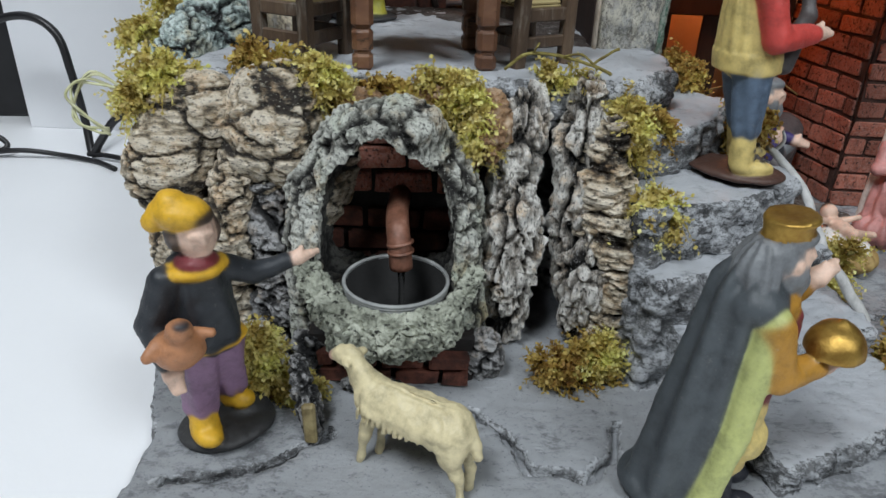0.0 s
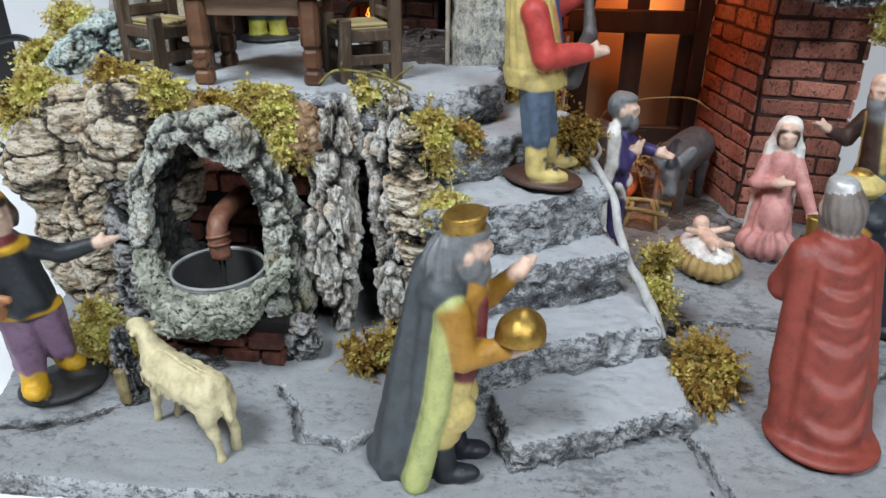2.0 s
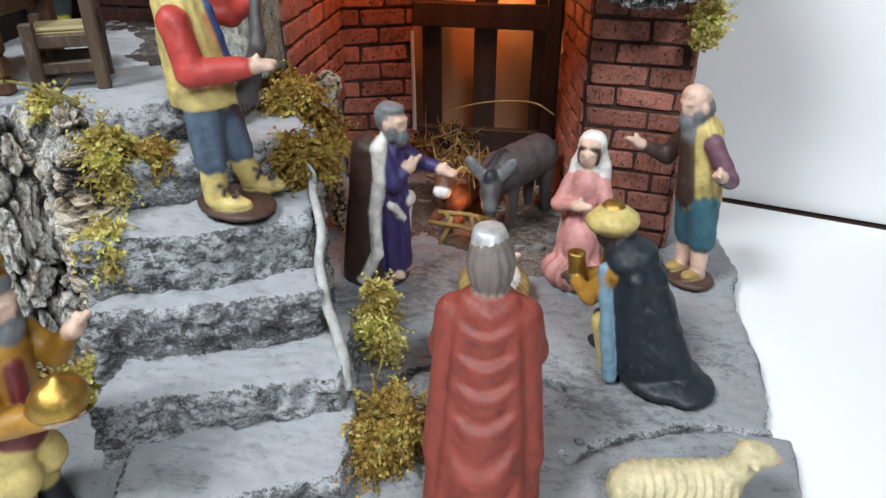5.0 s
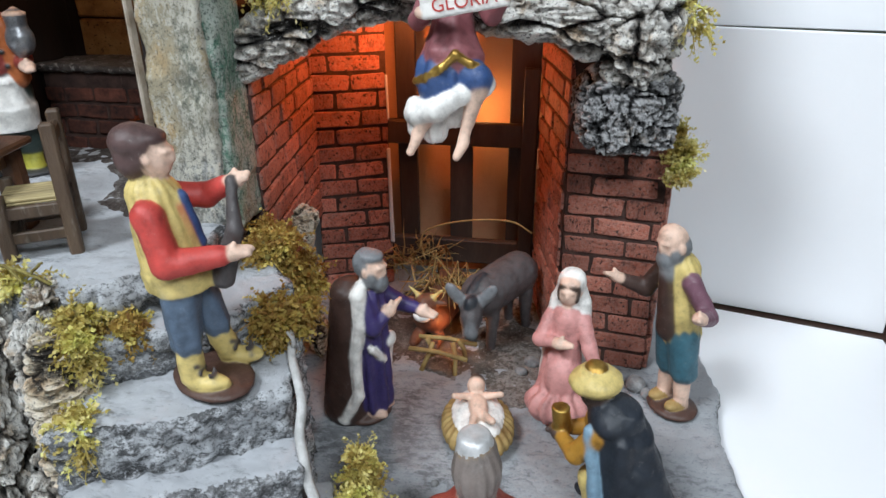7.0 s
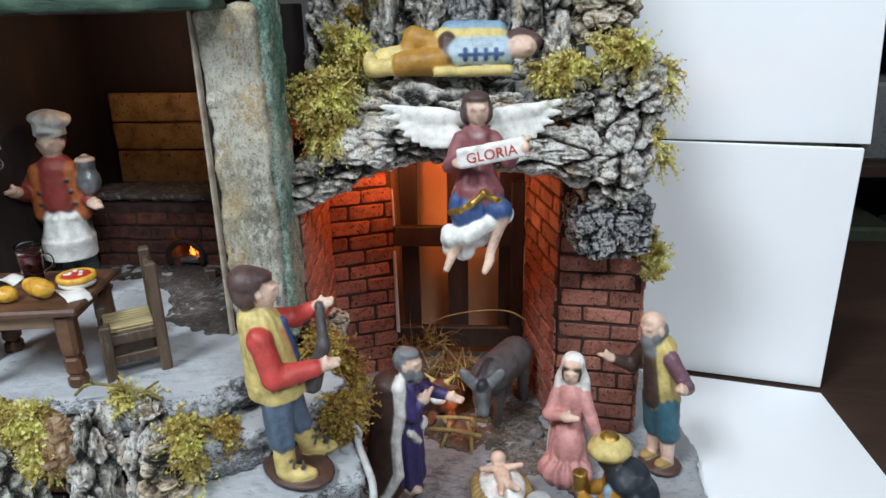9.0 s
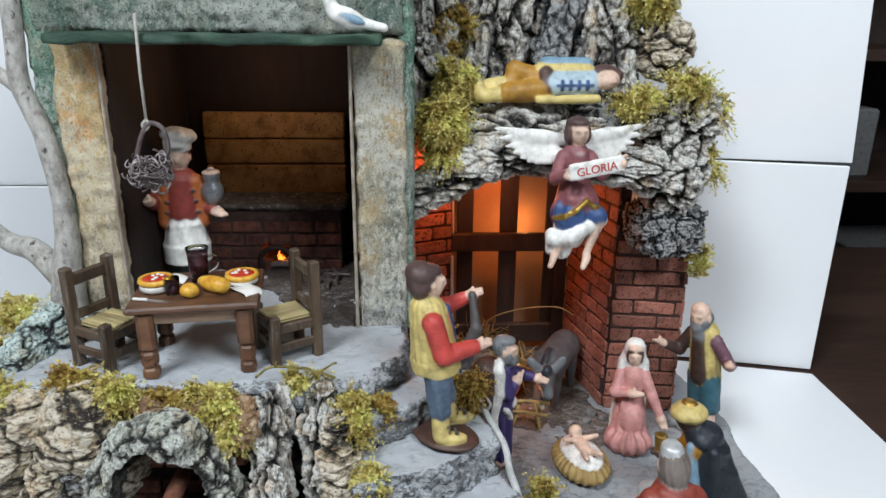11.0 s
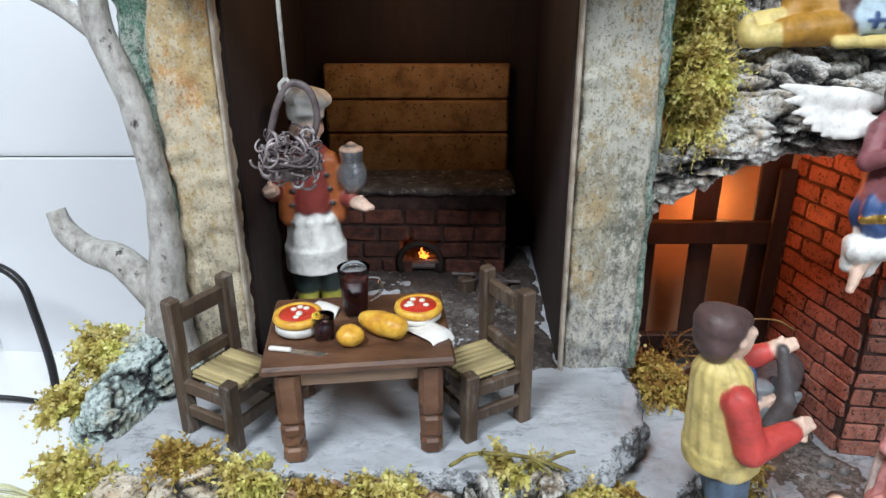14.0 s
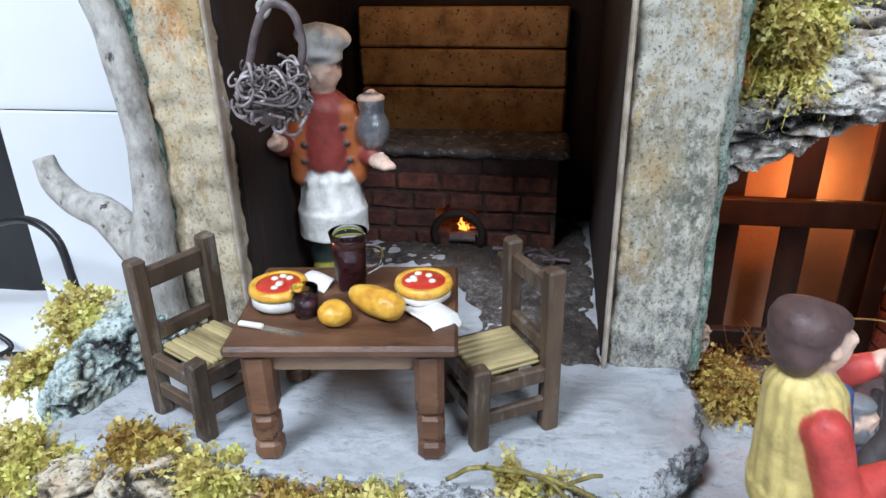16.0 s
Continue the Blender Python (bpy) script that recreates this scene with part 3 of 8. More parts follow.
def rock_mesh(name, solids, lo, hi, material, step=0.16, blend=0.5, relief=0.45, grain=(1.3, 1.3, 1.3), seed=0, carve=None, inner=None):
    """A rugged piece of cork bark from blended solids."""

    def field(p):
        d = None
        for _, f in solids:
            e = f(p)
            if d is None:
                d = e
            else:
                h = np.clip(0.5 + 0.5 * (d - e) / blend, 0, 1)
                d = d * (1 - h) + e * h - blend * h * (1 - h)
        d = d + 0.35 * vnoise(p / 1.9, seed + 9)
        if carve is not None:
            for _, f in carve:
                d = np.maximum(d, -f(p))
        return d

    v, q = net(field, lo, hi, step)
    w = v / np.array(grain)
    w = w + 0.22 * np.stack([vnoise(w * 1.3 + 7 * a, seed + 20 + a) for a in range(3)], 1)
    w = w + 0.12 * np.stack([vnoise(w * 4.1 + 5 * a, seed + 30 + a) for a in range(3)], 1)
    d1, o1 = plates(w * 0.62, seed)
    d2, o2 = plates(w * 1.9 + 3.3, seed + 5)
    c1, c2 = np.clip(d1 / 0.12, 0, 1), np.clip(d2 / 0.2, 0, 1)
    fine = fbm(v / np.array(grain) / 0.22, seed + 11, 2)
    v = v + normals_of(v, q) * (relief * (0.9 * (c1 - 1) + 0.7 * (o1 - 0.5) + 0.34 * (c2 - 1) + 0.30 * (o2 - 0.5) + 0.34 * fine))[:, None]
    # Tone follows the relief: joints dark, plate tops pale, as shade would fall.
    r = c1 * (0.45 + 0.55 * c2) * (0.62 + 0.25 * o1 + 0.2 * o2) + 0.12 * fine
    index = None
    # Faces inside the carved hollow take the darkened inner material.
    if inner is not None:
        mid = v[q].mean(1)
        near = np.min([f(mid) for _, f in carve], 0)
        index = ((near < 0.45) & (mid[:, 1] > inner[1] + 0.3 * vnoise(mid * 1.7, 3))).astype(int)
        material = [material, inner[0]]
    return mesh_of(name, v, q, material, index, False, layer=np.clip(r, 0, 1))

# ---- the room around ----
TZ = 1.0  # height of the white sheet on the table


def slab(name, lo, hi, material, c=0.05, kind="structure", label="", category="", **tags):
    return thing(name, Bits().box(lo, hi, c).mesh(name, material), label=label, category=category, kind=kind, **tags)


slab("floor", (-300, -300, -76), (300, 300, -74), FLOORWOOD)
slab("ceiling", (-300, -300, 170), (300, 300, 174), ROOMWALL)
slab("wall_west", (-304, -300, -74), (-300, 300, 170), ROOMWALL)
slab("wall_east", (300, -300, -74), (304, 300, 170), ROOMWALL)
slab("wall_south", (-300, -304, -74), (300, -300, 170), ROOMWALL)
slab("wall_north", (-300, 300, -74), (300, 304, 170), ROOMWALL)
table = thing("work_table", None, (0, 0, -74), label="large dark brown wooden work table under a white sheet", category="table")
child("tabletop", Bits().box((-90, -70, 71), (110, 60, 74.85), 0.3).mesh("tabletop", FLOORWOOD), table)
for x in (-84, 104):
    for y in (-64, 54):
        child("leg", Bits().box((x - 3, y - 3, 0), (x + 3, y + 3, 71), 0.3).mesh("leg", FLOORWOOD), table)
sheet = Bits()
sheet.add([(-85, -65, 0.86), (49.5, -65, 0.86), (51.6, 22.0, 0.86), (35.0, 26.2, 0.86), (30, 45, 0.86), (-85, 45, 0.86), (-85, -65, 1.0), (49.5, -65, 1.0), (51.6, 22.0, 1.0), (35.0, 26.2, 1.0), (30, 45, 1.0), (-85, 45, 1.0)], [(5, 4, 3, 2, 1, 0), (6, 7, 8, 9, 10, 11)] + [(i, (i + 1) % 6, 6 + (i + 1) % 6, 6 + i) for i in range(6)])
thing("table_sheet", sheet.mesh("table_sheet", SHEET), label="smooth white sheet spread on the table", category="sheet")


def panel(a, b, z0, z1, label, thick=0.5, lean=0.0, material=PAPER):
    """A sheet of white card standing from a to b (x, y)."""
    a, b = np.array(a, float), np.array(b, float)
    length = np.linalg.norm(b - a)
    m = Matrix.Translation((*a, 0)) @ Matrix.Rotation(math.atan2(*(b - a)[::-1]), 4, "Z")
    bits = Bits().box((0, 0, z0), (length, thick, z1), 0.06)
    bits.v = [m @ Vector((x - lean * (z - z0), y, z)) for x, y, z in bits.v]
    return thing("card_panel", bits.mesh("card_panel", material), label=label, category="card panel", group="white card panels")


panel((-31.8, 28.2), (8, 28.2), TZ, 17.45, "white card panel standing on the sheet behind the bark rocks", material=PAPER_DIMMED)
panel((-75, 29.0), (8, 29.0), 17.4, 62, "tall white card panel above another one", material=PAPER_DIMMED)
panel((36, 26.8), (51.9, 22.8), TZ, 20.45, "white card panel standing at the sheet's edge")
panel((33, 28.3), (53.2, 24.6), 20.4, 60, "upper white card panel with a shaded lower edge", lean=0.06)
# Stand-in of guessed shape for the dark area beside the card.
box = thing("black_case", None, (-44, 36, TZ), label="plain black stand-in for an unidentified dark thing behind the card panel", category="case")
CASE_TILT = Matrix.Translation((14, 0, 0)) @ Matrix.Rotation(radians(-8), 4, "Y") @ Matrix.Translation((-14, 0, 0))
child("body", Bits().box((-12, -5, 0.0), (14, 8, 16.2), 0.8, turn=CASE_TILT).mesh("case_body", BLACK), box)
child("handle", Bits().tube(curve_points([(-4, -5, 10), (-4, -6.5, 10.5), (4, -6.5, 10.5), (4, -5, 10)]), 0.4).mesh("case_handle", BLACK), box)

# dark furniture beyond the table's right end
rack = thing("dark_shelf", None, (105, 95, -74), label="dark wooden shelf with clutter beyond the table", category="shelf")
for x in (-60, 58):
    child("upright", Bits().box((x, -15, 0), (x + 2, 15, 200), 0.2).mesh("upright", FLOORWOOD), rack)
for z in (55, 78, 100, 125):
    child("board", Bits().box((-58, -15, z), (58, 15, z + 2), 0.2).mesh("board", FLOORWOOD), rack)
child("back", Bits().box((-60, 15.1, 0), (60, 16, 200), 0.2).mesh("back", DARKWOOD), rack)
OLIVE = paint("olive_box", (0.06, 0.07, 0.04), 0.6)
GREYBOX = paint("grey_box", (0.16, 0.16, 0.16), 0.6)
for i, (x, z, w, h, m) in enumerate(((-52, 80, 26, 9, OLIVE), (-22, 80, 12, 12, GREYBOX), (-50, 102, 30, 10, GREYBOX), (-48, 57, 34, 12, OLIVE), (-8, 57, 20, 9, GREYBOX))):
    thing("storage_box", Bits().box((0, -12, 0), (w, 6, h), 0.5).mesh("storage_box", m), (105 + x, 95, z - 74), label="shut storage box on a dark shelf", category="box", group="boxes on the shelf")

# the cable
cable = thing("power_cable", Bits().tube(curve_points([(-42, 25, 5.0), (-36, 24.6, 8.2), (-31, 24, 10.2), (-27.2, 23.2, 11.1), (-24.9, 22.7, 10.0), (-24.2, 22.4, 7.2), (-23.7, 22.0, 3.8), (-23.2, 21.2, 1.45), (-22.2, 20.8, 2.6), (-20.4, 20.4, 4.6), (-17.6, 20, 5.8), (-14.5, 19.4, 4.0), (-12, 19, 1.5), (-8, 19, 1.3)]), 0.3, 10).mesh("power_cable", BLACK, True), label="stiff black power cable looping on the white sheet", category="cable")
thin = Bits()
for line in ([(-42, 23, 1.25), (-35, 22, 3.0), (-31.4, 21.5, 2.9), (-29.6, 21.2, 1.9), (-31.0, 20.6, 1.3), (-35, 20.4, 1.22), (-40, 20.6, 1.22)], [(-32.5, 20.4, 1.24), (-28.5, 20.6, 1.7), (-25.5, 20.8, 1.4), (-22.6, 20.2, 1.2), (-20.5, 18.8, 1.2)], [(-23.4, 20.9, 1.5), (-21.5, 20.6, 1.5), (-18, 19.6, 1.22)]):
    thin.tube(curve_points(line), 0.2, 8)
thing("thin_cable", thin.mesh("thin_cable", BLACK, True), label="thin black cable lying on the white sheet", category="cable")

# ---- the base ----
EDGE = [(-6.8, -14.0), (0, -13.9), (10, -13.5), (22, -13.2), (32, -12.2), (39.2, -11.4), (39.0, -4), (39.3, -1.2), (38.5, -0.7), (39.0, 3), (38.6, 9.6), (39.3, 12.5), (37.5, 25.5), (-9, 25.5), (-9.5, 0), (-7.6, -7.0), (-6.6, -9.4)]
CRACKS = [
    [(23.7, -13.2), (23.4, -11.5), (23.0, -9.5), (22.6, -8.0), (22.2, -6.5)],
    [(-5.8, -11.7), (-4.2, -11.4), (-2.6, -11.0), (-1.4, -10.2), (-0.3, -9.0)],
    [(5.2, -7.2), (6.4, -9.0), (7.2, -10.6), (9.2, -10.8), (10.4, -9.4), (10.8, -7.8)],
    [(24.6, -12.4), (27.0, -12.2), (30.0, -12.3), (34, -11.6)],
    [(30.5, -4.0), (33.0, -2.4), (36.0, -1.2), (39.0, -1.1)],
    [(22.4, -1.0), (24.5, 0.6), (27.5, 0.8), (30.2, 0.2)],
]


def polygon_distance(p, poly):
    """Signed distance in the plane (negative inside)."""
    poly = np.array(poly, float)
    d, s = np.full(len(p), 1e9), np.ones(len(p))
    for a, b in zip(poly, np.roll(poly, -1, 0)):
        e, w = b - a, p[:, :2] - a
        off = w - e * np.clip((w @ e) / (e @ e), 0, 1)[:, None]
        d = np.minimum(d, (off**2).sum(1))
        c1, c2 = p[:, 1] >= a[1], p[:, 1] < b[1]
        c3 = e[0] * w[:, 1] > e[1] * w[:, 0]
        s = np.where((c1 & c2 & c3) | (~c1 & ~c2 & ~c3), -s, s)
    return s * np.sqrt(d)


def line_distance(p, line):
    line = np.array(line, float)
    d = np.full(len(p), 1e9)
    for a, b in zip(line[:-1], line[1:]):
        e, w = b - a, p[:, :2] - a
        off = w - e * np.clip((w @ e) / (e @ e), 0, 1)[:, None]
        d = np.minimum(d, np.hypot(*off.T))
    return d


def plaster(name, poly, z0, z1, material, step=0.22, rough=0.12, cracks=(), wobble=0.25, seed=0, soft=0.15, side=None, ragged=0.22):
    """A hand-modelled slab over a polygon, its faces uneven and its rim broken."""
    poly = np.array(poly, float)

    def field(p):
        d = polygon_distance(p, poly) + wobble * fbm(p * (0.7, 0.7, 1.2), seed, 3)
        h = np.abs(p[:, 2] - (z0 + z1) / 2) - (z1 - z0) / 2
        h = h + np.where(p[:, 2] > (z0 + z1) / 2, rough * fbm(p * (0.6, 0.6, 0.6), seed + 3, 4), 0)
        out = np.minimum(np.maximum(d, h), 0) + np.hypot(np.maximum(d + soft, 0), np.maximum(h + soft, 0)) - soft
        out = np.maximum(np.maximum(d, h), out)
        for c in cracks:
            jig = p + 0.25 * np.stack([vnoise(p * 1.3, 71), vnoise(p * 1.3, 72), 0 * p[:, 0]], 1)
            out = np.maximum(out, np.where(p[:, 2] > z1 - 0.7, 0.30 - line_distance(jig, c) - 0.16 * np.abs(vnoise(p * 2.1, 75)), -9))
        return out

    lo, hi = poly.min(0) - 0.6, poly.max(0) + 0.6
    v, q = net(field, (*lo, z0 - 0.3), (*hi, z1 + 0.4), step)
    up = normals_of(v, q)
    v = v + up * (0.05 * ridged(v / 0.6, seed + 6, 3))[:, None]
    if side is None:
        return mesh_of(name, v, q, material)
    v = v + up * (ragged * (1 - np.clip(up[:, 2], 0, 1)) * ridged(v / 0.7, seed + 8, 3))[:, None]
    # Faces not pointing up take darker plaster; light from above is partly painted in.
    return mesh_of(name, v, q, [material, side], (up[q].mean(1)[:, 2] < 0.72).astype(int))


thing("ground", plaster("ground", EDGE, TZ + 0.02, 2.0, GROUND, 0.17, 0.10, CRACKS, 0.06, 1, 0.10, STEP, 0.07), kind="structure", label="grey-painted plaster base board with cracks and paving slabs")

# Thin brown patch that paints the warm shade on the stable floor.
thing("floor_stable", plaster("floor_stable", [(18.6, 12.2), (21, 12.6), (24, 12.0), (26.4, 10.0), (28.6, 9.6), (30.4, 10.6), (30.8, 12.6), (29.4, 15.2), (28.0, 22), (18.0, 22), (15.4, 19), (15.8, 12.4)], 1.7, 2.07, SHADE_FLOOR, 0.2, 0.06, (), 0.7, 34, 0.05), kind="structure", label="brown stable floor patch with its shade painted in")

# ---- staircase ----
stairs = thing("stone_staircase", None, (0, 0, 0), label="worn grey plaster staircase climbing beside the bark cliff", category="staircase")
STEPS = [
    (3.2, [(15.7, -11.2), (22.6, -7.8), (21.8, -3.0), (14.2, -6.5)]),
    (5.0, [(13.6, -8.2), (17.4, -6.5), (21.6, -4.5), (20.9, -0.6), (12.6, -3.0)]),
    (7.2, [(11.9, -5.8), (15.9, -4.3), (20.0, -2.3), (18.8, 1.6), (11.4, -0.5)]),
    (9.6, [(11.6, -4.6), (15.6, -3.0), (18.9, -0.4), (18.0, 3.8), (11.0, 1.5)]),
    (11.6, [(10.8, -1.6), (13.8, -0.2), (15.6, 1.2), (17.4, 4.8), (15.0, 7.5), (10.0, 3.5)]),
]
for i, (top, poly) in enumerate(STEPS):
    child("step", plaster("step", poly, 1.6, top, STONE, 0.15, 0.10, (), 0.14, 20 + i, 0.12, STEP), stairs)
TERRACE = [(-8.0, -0.6), (0, -1.0), (6, -0.6), (11.0, -0.6), (13.8, 2.4), (13.7, 6.6), (13.5, 9.2), (12.4, 10.5), (12.2, 22), (-8.0, 22)]
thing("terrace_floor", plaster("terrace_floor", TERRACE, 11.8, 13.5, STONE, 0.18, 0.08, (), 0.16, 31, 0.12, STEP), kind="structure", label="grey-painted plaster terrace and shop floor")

# ---- the house ----


def rough_wall(name, lo, hi, material, step=0.3, amp=0.14, seed=0, label=""):
    lo, hi = np.array(lo, float), np.array(hi, float)
    _, f = R(0, (lo + hi) / 2, (hi - lo) / 2, 0.25)
    v, q = net(lambda p: f(p) + 0.06 * fbm(p / 1.6, seed, 3), lo - 0.8, hi + 0.8, step)
    v = v + normals_of(v, q) * (amp * 1.5 * ridged(v / np.array((0.7, 0.7, 1.0)), seed + 4, 3))[:, None]
    return thing(name, mesh_of(name, v, q, material), kind="structure", label=label)


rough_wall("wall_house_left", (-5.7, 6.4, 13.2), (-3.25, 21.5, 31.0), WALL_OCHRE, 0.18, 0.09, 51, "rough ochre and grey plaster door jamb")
rough_wall("wall_house_outer", (-7.0, 6.75, 13.0), (-5.5, 21.5, 38), WALL_GREEN, 0.22, 0.07, 52, "green-stained plaster corner of the house")
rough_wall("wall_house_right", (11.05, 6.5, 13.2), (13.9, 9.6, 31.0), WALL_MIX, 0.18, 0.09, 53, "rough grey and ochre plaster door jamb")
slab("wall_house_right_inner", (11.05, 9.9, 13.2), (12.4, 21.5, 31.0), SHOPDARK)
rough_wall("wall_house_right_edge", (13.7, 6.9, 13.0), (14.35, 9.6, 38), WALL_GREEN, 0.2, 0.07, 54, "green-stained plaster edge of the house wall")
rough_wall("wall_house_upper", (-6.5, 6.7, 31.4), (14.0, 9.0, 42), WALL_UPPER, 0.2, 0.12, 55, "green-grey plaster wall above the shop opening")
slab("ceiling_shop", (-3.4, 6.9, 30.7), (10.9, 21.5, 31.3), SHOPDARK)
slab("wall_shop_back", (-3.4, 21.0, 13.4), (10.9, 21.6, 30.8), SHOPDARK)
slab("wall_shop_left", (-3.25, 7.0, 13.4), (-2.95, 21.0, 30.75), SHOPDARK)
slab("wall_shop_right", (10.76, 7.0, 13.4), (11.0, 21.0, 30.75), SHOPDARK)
for name, x in (("trim_door_left", -3.2), ("trim_door_right", 10.77)):
    thing(name, Bits().box((x, 6.15, 13.4), (x + 0.17, 6.7, 30.8), 0.06, rough=0.05).mesh(name, surface_mat(name + "_edge", ((0.3, (0.22, 0.17, 0.12)), (0.5, (0.40, 0.34, 0.27)), (0.7, (0.56, 0.50, 0.42))), 1.0, 0.7, 0.3, 0.1)), kind="structure")
_, plank = R(0, (3.9, 5.4, 31.12), (8.8, 1.2, 0.26), 0.08)
v, q = net(lambda p: plank(p) + 0.08 * fbm(p / (1.3, 0.8, 0.6), 56, 3) + np.where(p[:, 1] < 4.8, 0.10 * vnoise(p / (0.9, 0.5, 0.5), 57), 0), (-5.6, 3.7, 30.2), (13.4, 7.1, 32.0), 0.11)
thing("shop_lintel_ledge", mesh_of("shop_lintel_ledge", v, q, LEDGE), label="chipped green-painted wooden ledge over the shop opening", category="ledge")

# Soot near the hearth; farther out the dark patch paints the shop's shade.
SOOT_SHADE_FLOOR = brushed("soot_shade_plaster", (0.012, 0.009, 0.008), (0.058, 0.043, 0.036), (0.22, 0.21, 0.20), (1, 1, 1), 0.60)
thing("floor_shop", plaster("floor_shop", [(-2.9, 12.6), (0.4, 14.0), (2.4, 14.0), (4.6, 12.2), (5.4, 9.8), (6.4, 7.8), (8.0, 6.8), (10.6, 6.4), (10.6, 20.8), (-2.9, 20.8)], 13.2, 13.6, SOOT_SHADE_FLOOR, 0.15, 0.06, (), 0.5, 33, 0.1), kind="structure", label="dark shop floor patch, soot by the hearth and painted-in shade")

# hearth at the shop's back
hearth = thing("brick_hearth", None, (0, 0, 13.5), label="sooty brick hearth with an oven mouth and a stone top", category="hearth")
for lo, hi in (((-2.6, 16.9, -0.1), (2.7, 20.4, 5.0)), ((5.1, 16.9, -0.1), (8.9, 20.4, 5.0)), ((2.7, 16.9, 2.3), (5.1, 20.4, 5.0)), ((2.7, 19.8, -0.1), (5.1, 20.4, 2.3))):
    child("core_block", Bits().box(lo, hi, 0.05).mesh("core_block", MORTAR), hearth)
_, top = R(0, (3.3, 18.5, 5.15), (6.1, 2.0, 0.24), 0.15)
v, q = net(lambda p: top(p) + 0.1 * fbm(p / 0.8, 81, 3), (-3.4, 15.2, 4.5), (9.6, 21.2, 6.2), 0.18)
STONETOP = surface_mat("sooty_stone_top", ((0.3, (0.022, 0.02, 0.02)), (0.5, (0.085, 0.070, 0.062)), (0.75, (0.22, 0.20, 0.185))), 0.8, 0.5, 0.9, 0.14, flecks=((0.52, 0.50, 0.48), 0.35, 0.58, 0.66))
child("stone_top", mesh_of("stone_top", v, q, STONETOP), hearth, "pale worn stone slab")
for z0, z1 in ((4.6, 5.2), (5.28, 7.62), (7.72, 9.62), (9.72, 11.7)):
    child("back_board", Bits().box((-1.8, 20.25, z0), (9.1, 20.75, z1), 0.12, rough=0.06).mesh("back_board", BOARD), hearth, "ochre speckled board")
arch = [(3.9 + 1.25 * math.cos(w), 16.62, 0.75 + 1.2 * math.sin(w)) for w in np.linspace(-0.5, math.pi + 0.5, 15)]
child("mouth_arch", Bits().tube(arch, 0.2, 9).mesh("mouth_arch", SHOPDARK, True), hearth, "soot-black rim of the oven mouth")
flame = Bits()
for x, y, k in ((0, 0, 0.8), (0.16, -0.1, 0.5), (-0.15, 0.05, 0.45), (0.3, 0.1, 0.3)):
    flame.tube(curve_points([(x, y, 0), (x + 0.05 * k, y, 0.35 * k), (x - 0.09, y, 0.65 * k), (x + 0.05, y, k)], 4), [0.10 * k + 0.03, 0.15 * k, 0.14 * k, 0.12 * k, 0.12 * k, 0.10 * k, 0.09 * k, 0.08 * k, 0.06 * k, 0.05 * k, 0.04 * k, 0.02 * k, 0.01][:len(curve_points([(x, y, 0), (x + 0.05 * k, y, 0.35 * k), (x - 0.09, y, 0.65 * k), (x + 0.05, y, k)], 4))], 8)
thing("oven_fire", flame.mesh("oven_fire", FLAME, True), (4.0, 17.6, 14.15), label="small glowing orange oven fire", category="fire")
logs = thing("firewood", None, (4.0, 17.0, 13.5), label="charred firewood in the oven mouth", category="firewood")
for i in range(5):
    a = 0.5 * i - 1.0
    child("log", Bits().tube([(a - 0.7, 0.4 - 0.5 * math.sin(i), 0.3 + 0.05 * i), (a + 0.8, 0.1 + 0.5 * math.sin(i * 2), 0.35 + 0.1 * i)], 0.2, 7).mesh("log", TWIG), logs)
for i in range(14):
    x, y = 5.4 + 4.4 * random.random(), 13.0 + 3.0 * random.random()
    w = random.random() * 3
    thing("kindling_stick", Bits().tube([(-0.6, 0, 0), (0, 0.08, 0.05), (0.7, 0, 0.02)], 0.10, 6).mesh("kindling_stick", TWIG), (x, y, 13.62 + 0.15 * (i % 3)), w * 60, "short brown stick on the shop floor", "stick", "kindling sticks")
thing("wood_block", Bits().box((-0.4, -0.35, 0), (0.4, 0.35, 0.9), 0.08, rough=0.05).mesh("wood_block", WOOD), (6.6, 14.2, 13.5), 20, "small grey wooden block on the shop floor", "block")

# ---- table and chairs ----
tb = thing("wooden_table", None, (2.45, 2.3, 13.5), 7.6, "small red-brown wooden table laid with food", "table")
child("tabletop", Bits().box((-3.4, -2.75, 4.0), (3.4, 2.7, 4.35), 0.1, rough=0.05).mesh("tabletop", TABLEWOOD), tb)
child("front_rail", Bits().box((-2.15, -2.05, 3.15), (2.15, -1.85, 3.98), 0.05).mesh("rail", RAILWOOD), tb, "pale raw wooden rail")
child("back_rail", Bits().box((-2.15, 1.85, 3.15), (2.15, 2.05, 3.98), 0.05).mesh("rail", RAILWOOD), tb, "pale raw wooden rail")
child("side_rail", Bits().box((-2.6, -1.6, 3.15), (-2.4, 1.6, 3.98), 0.05).mesh("rail", RAILWOOD), tb, "pale raw wooden rail")
child("side_rail", Bits().box((2.4, -1.6, 3.15), (2.6, 1.6, 3.98), 0.05).mesh("rail", RAILWOOD), tb, "pale raw wooden rail")
for x in (-2.55, 2.55):
    for y in (-2.05, 2.05):
        leg = Bits()
        for z0, z1, r in ((0, 0.78, 0.42), (0.6, 0.9, 0.33), (0.72, 1.75, 0.42), (1.6, 1.9, 0.33), (1.7, 4.0, 0.44)):
            leg.box((x - r, y - r, z0), (x + r, y + r, z1), 0.19, rough=0.03)
        child("leg", leg.mesh("leg", TABLEWOOD), tb)


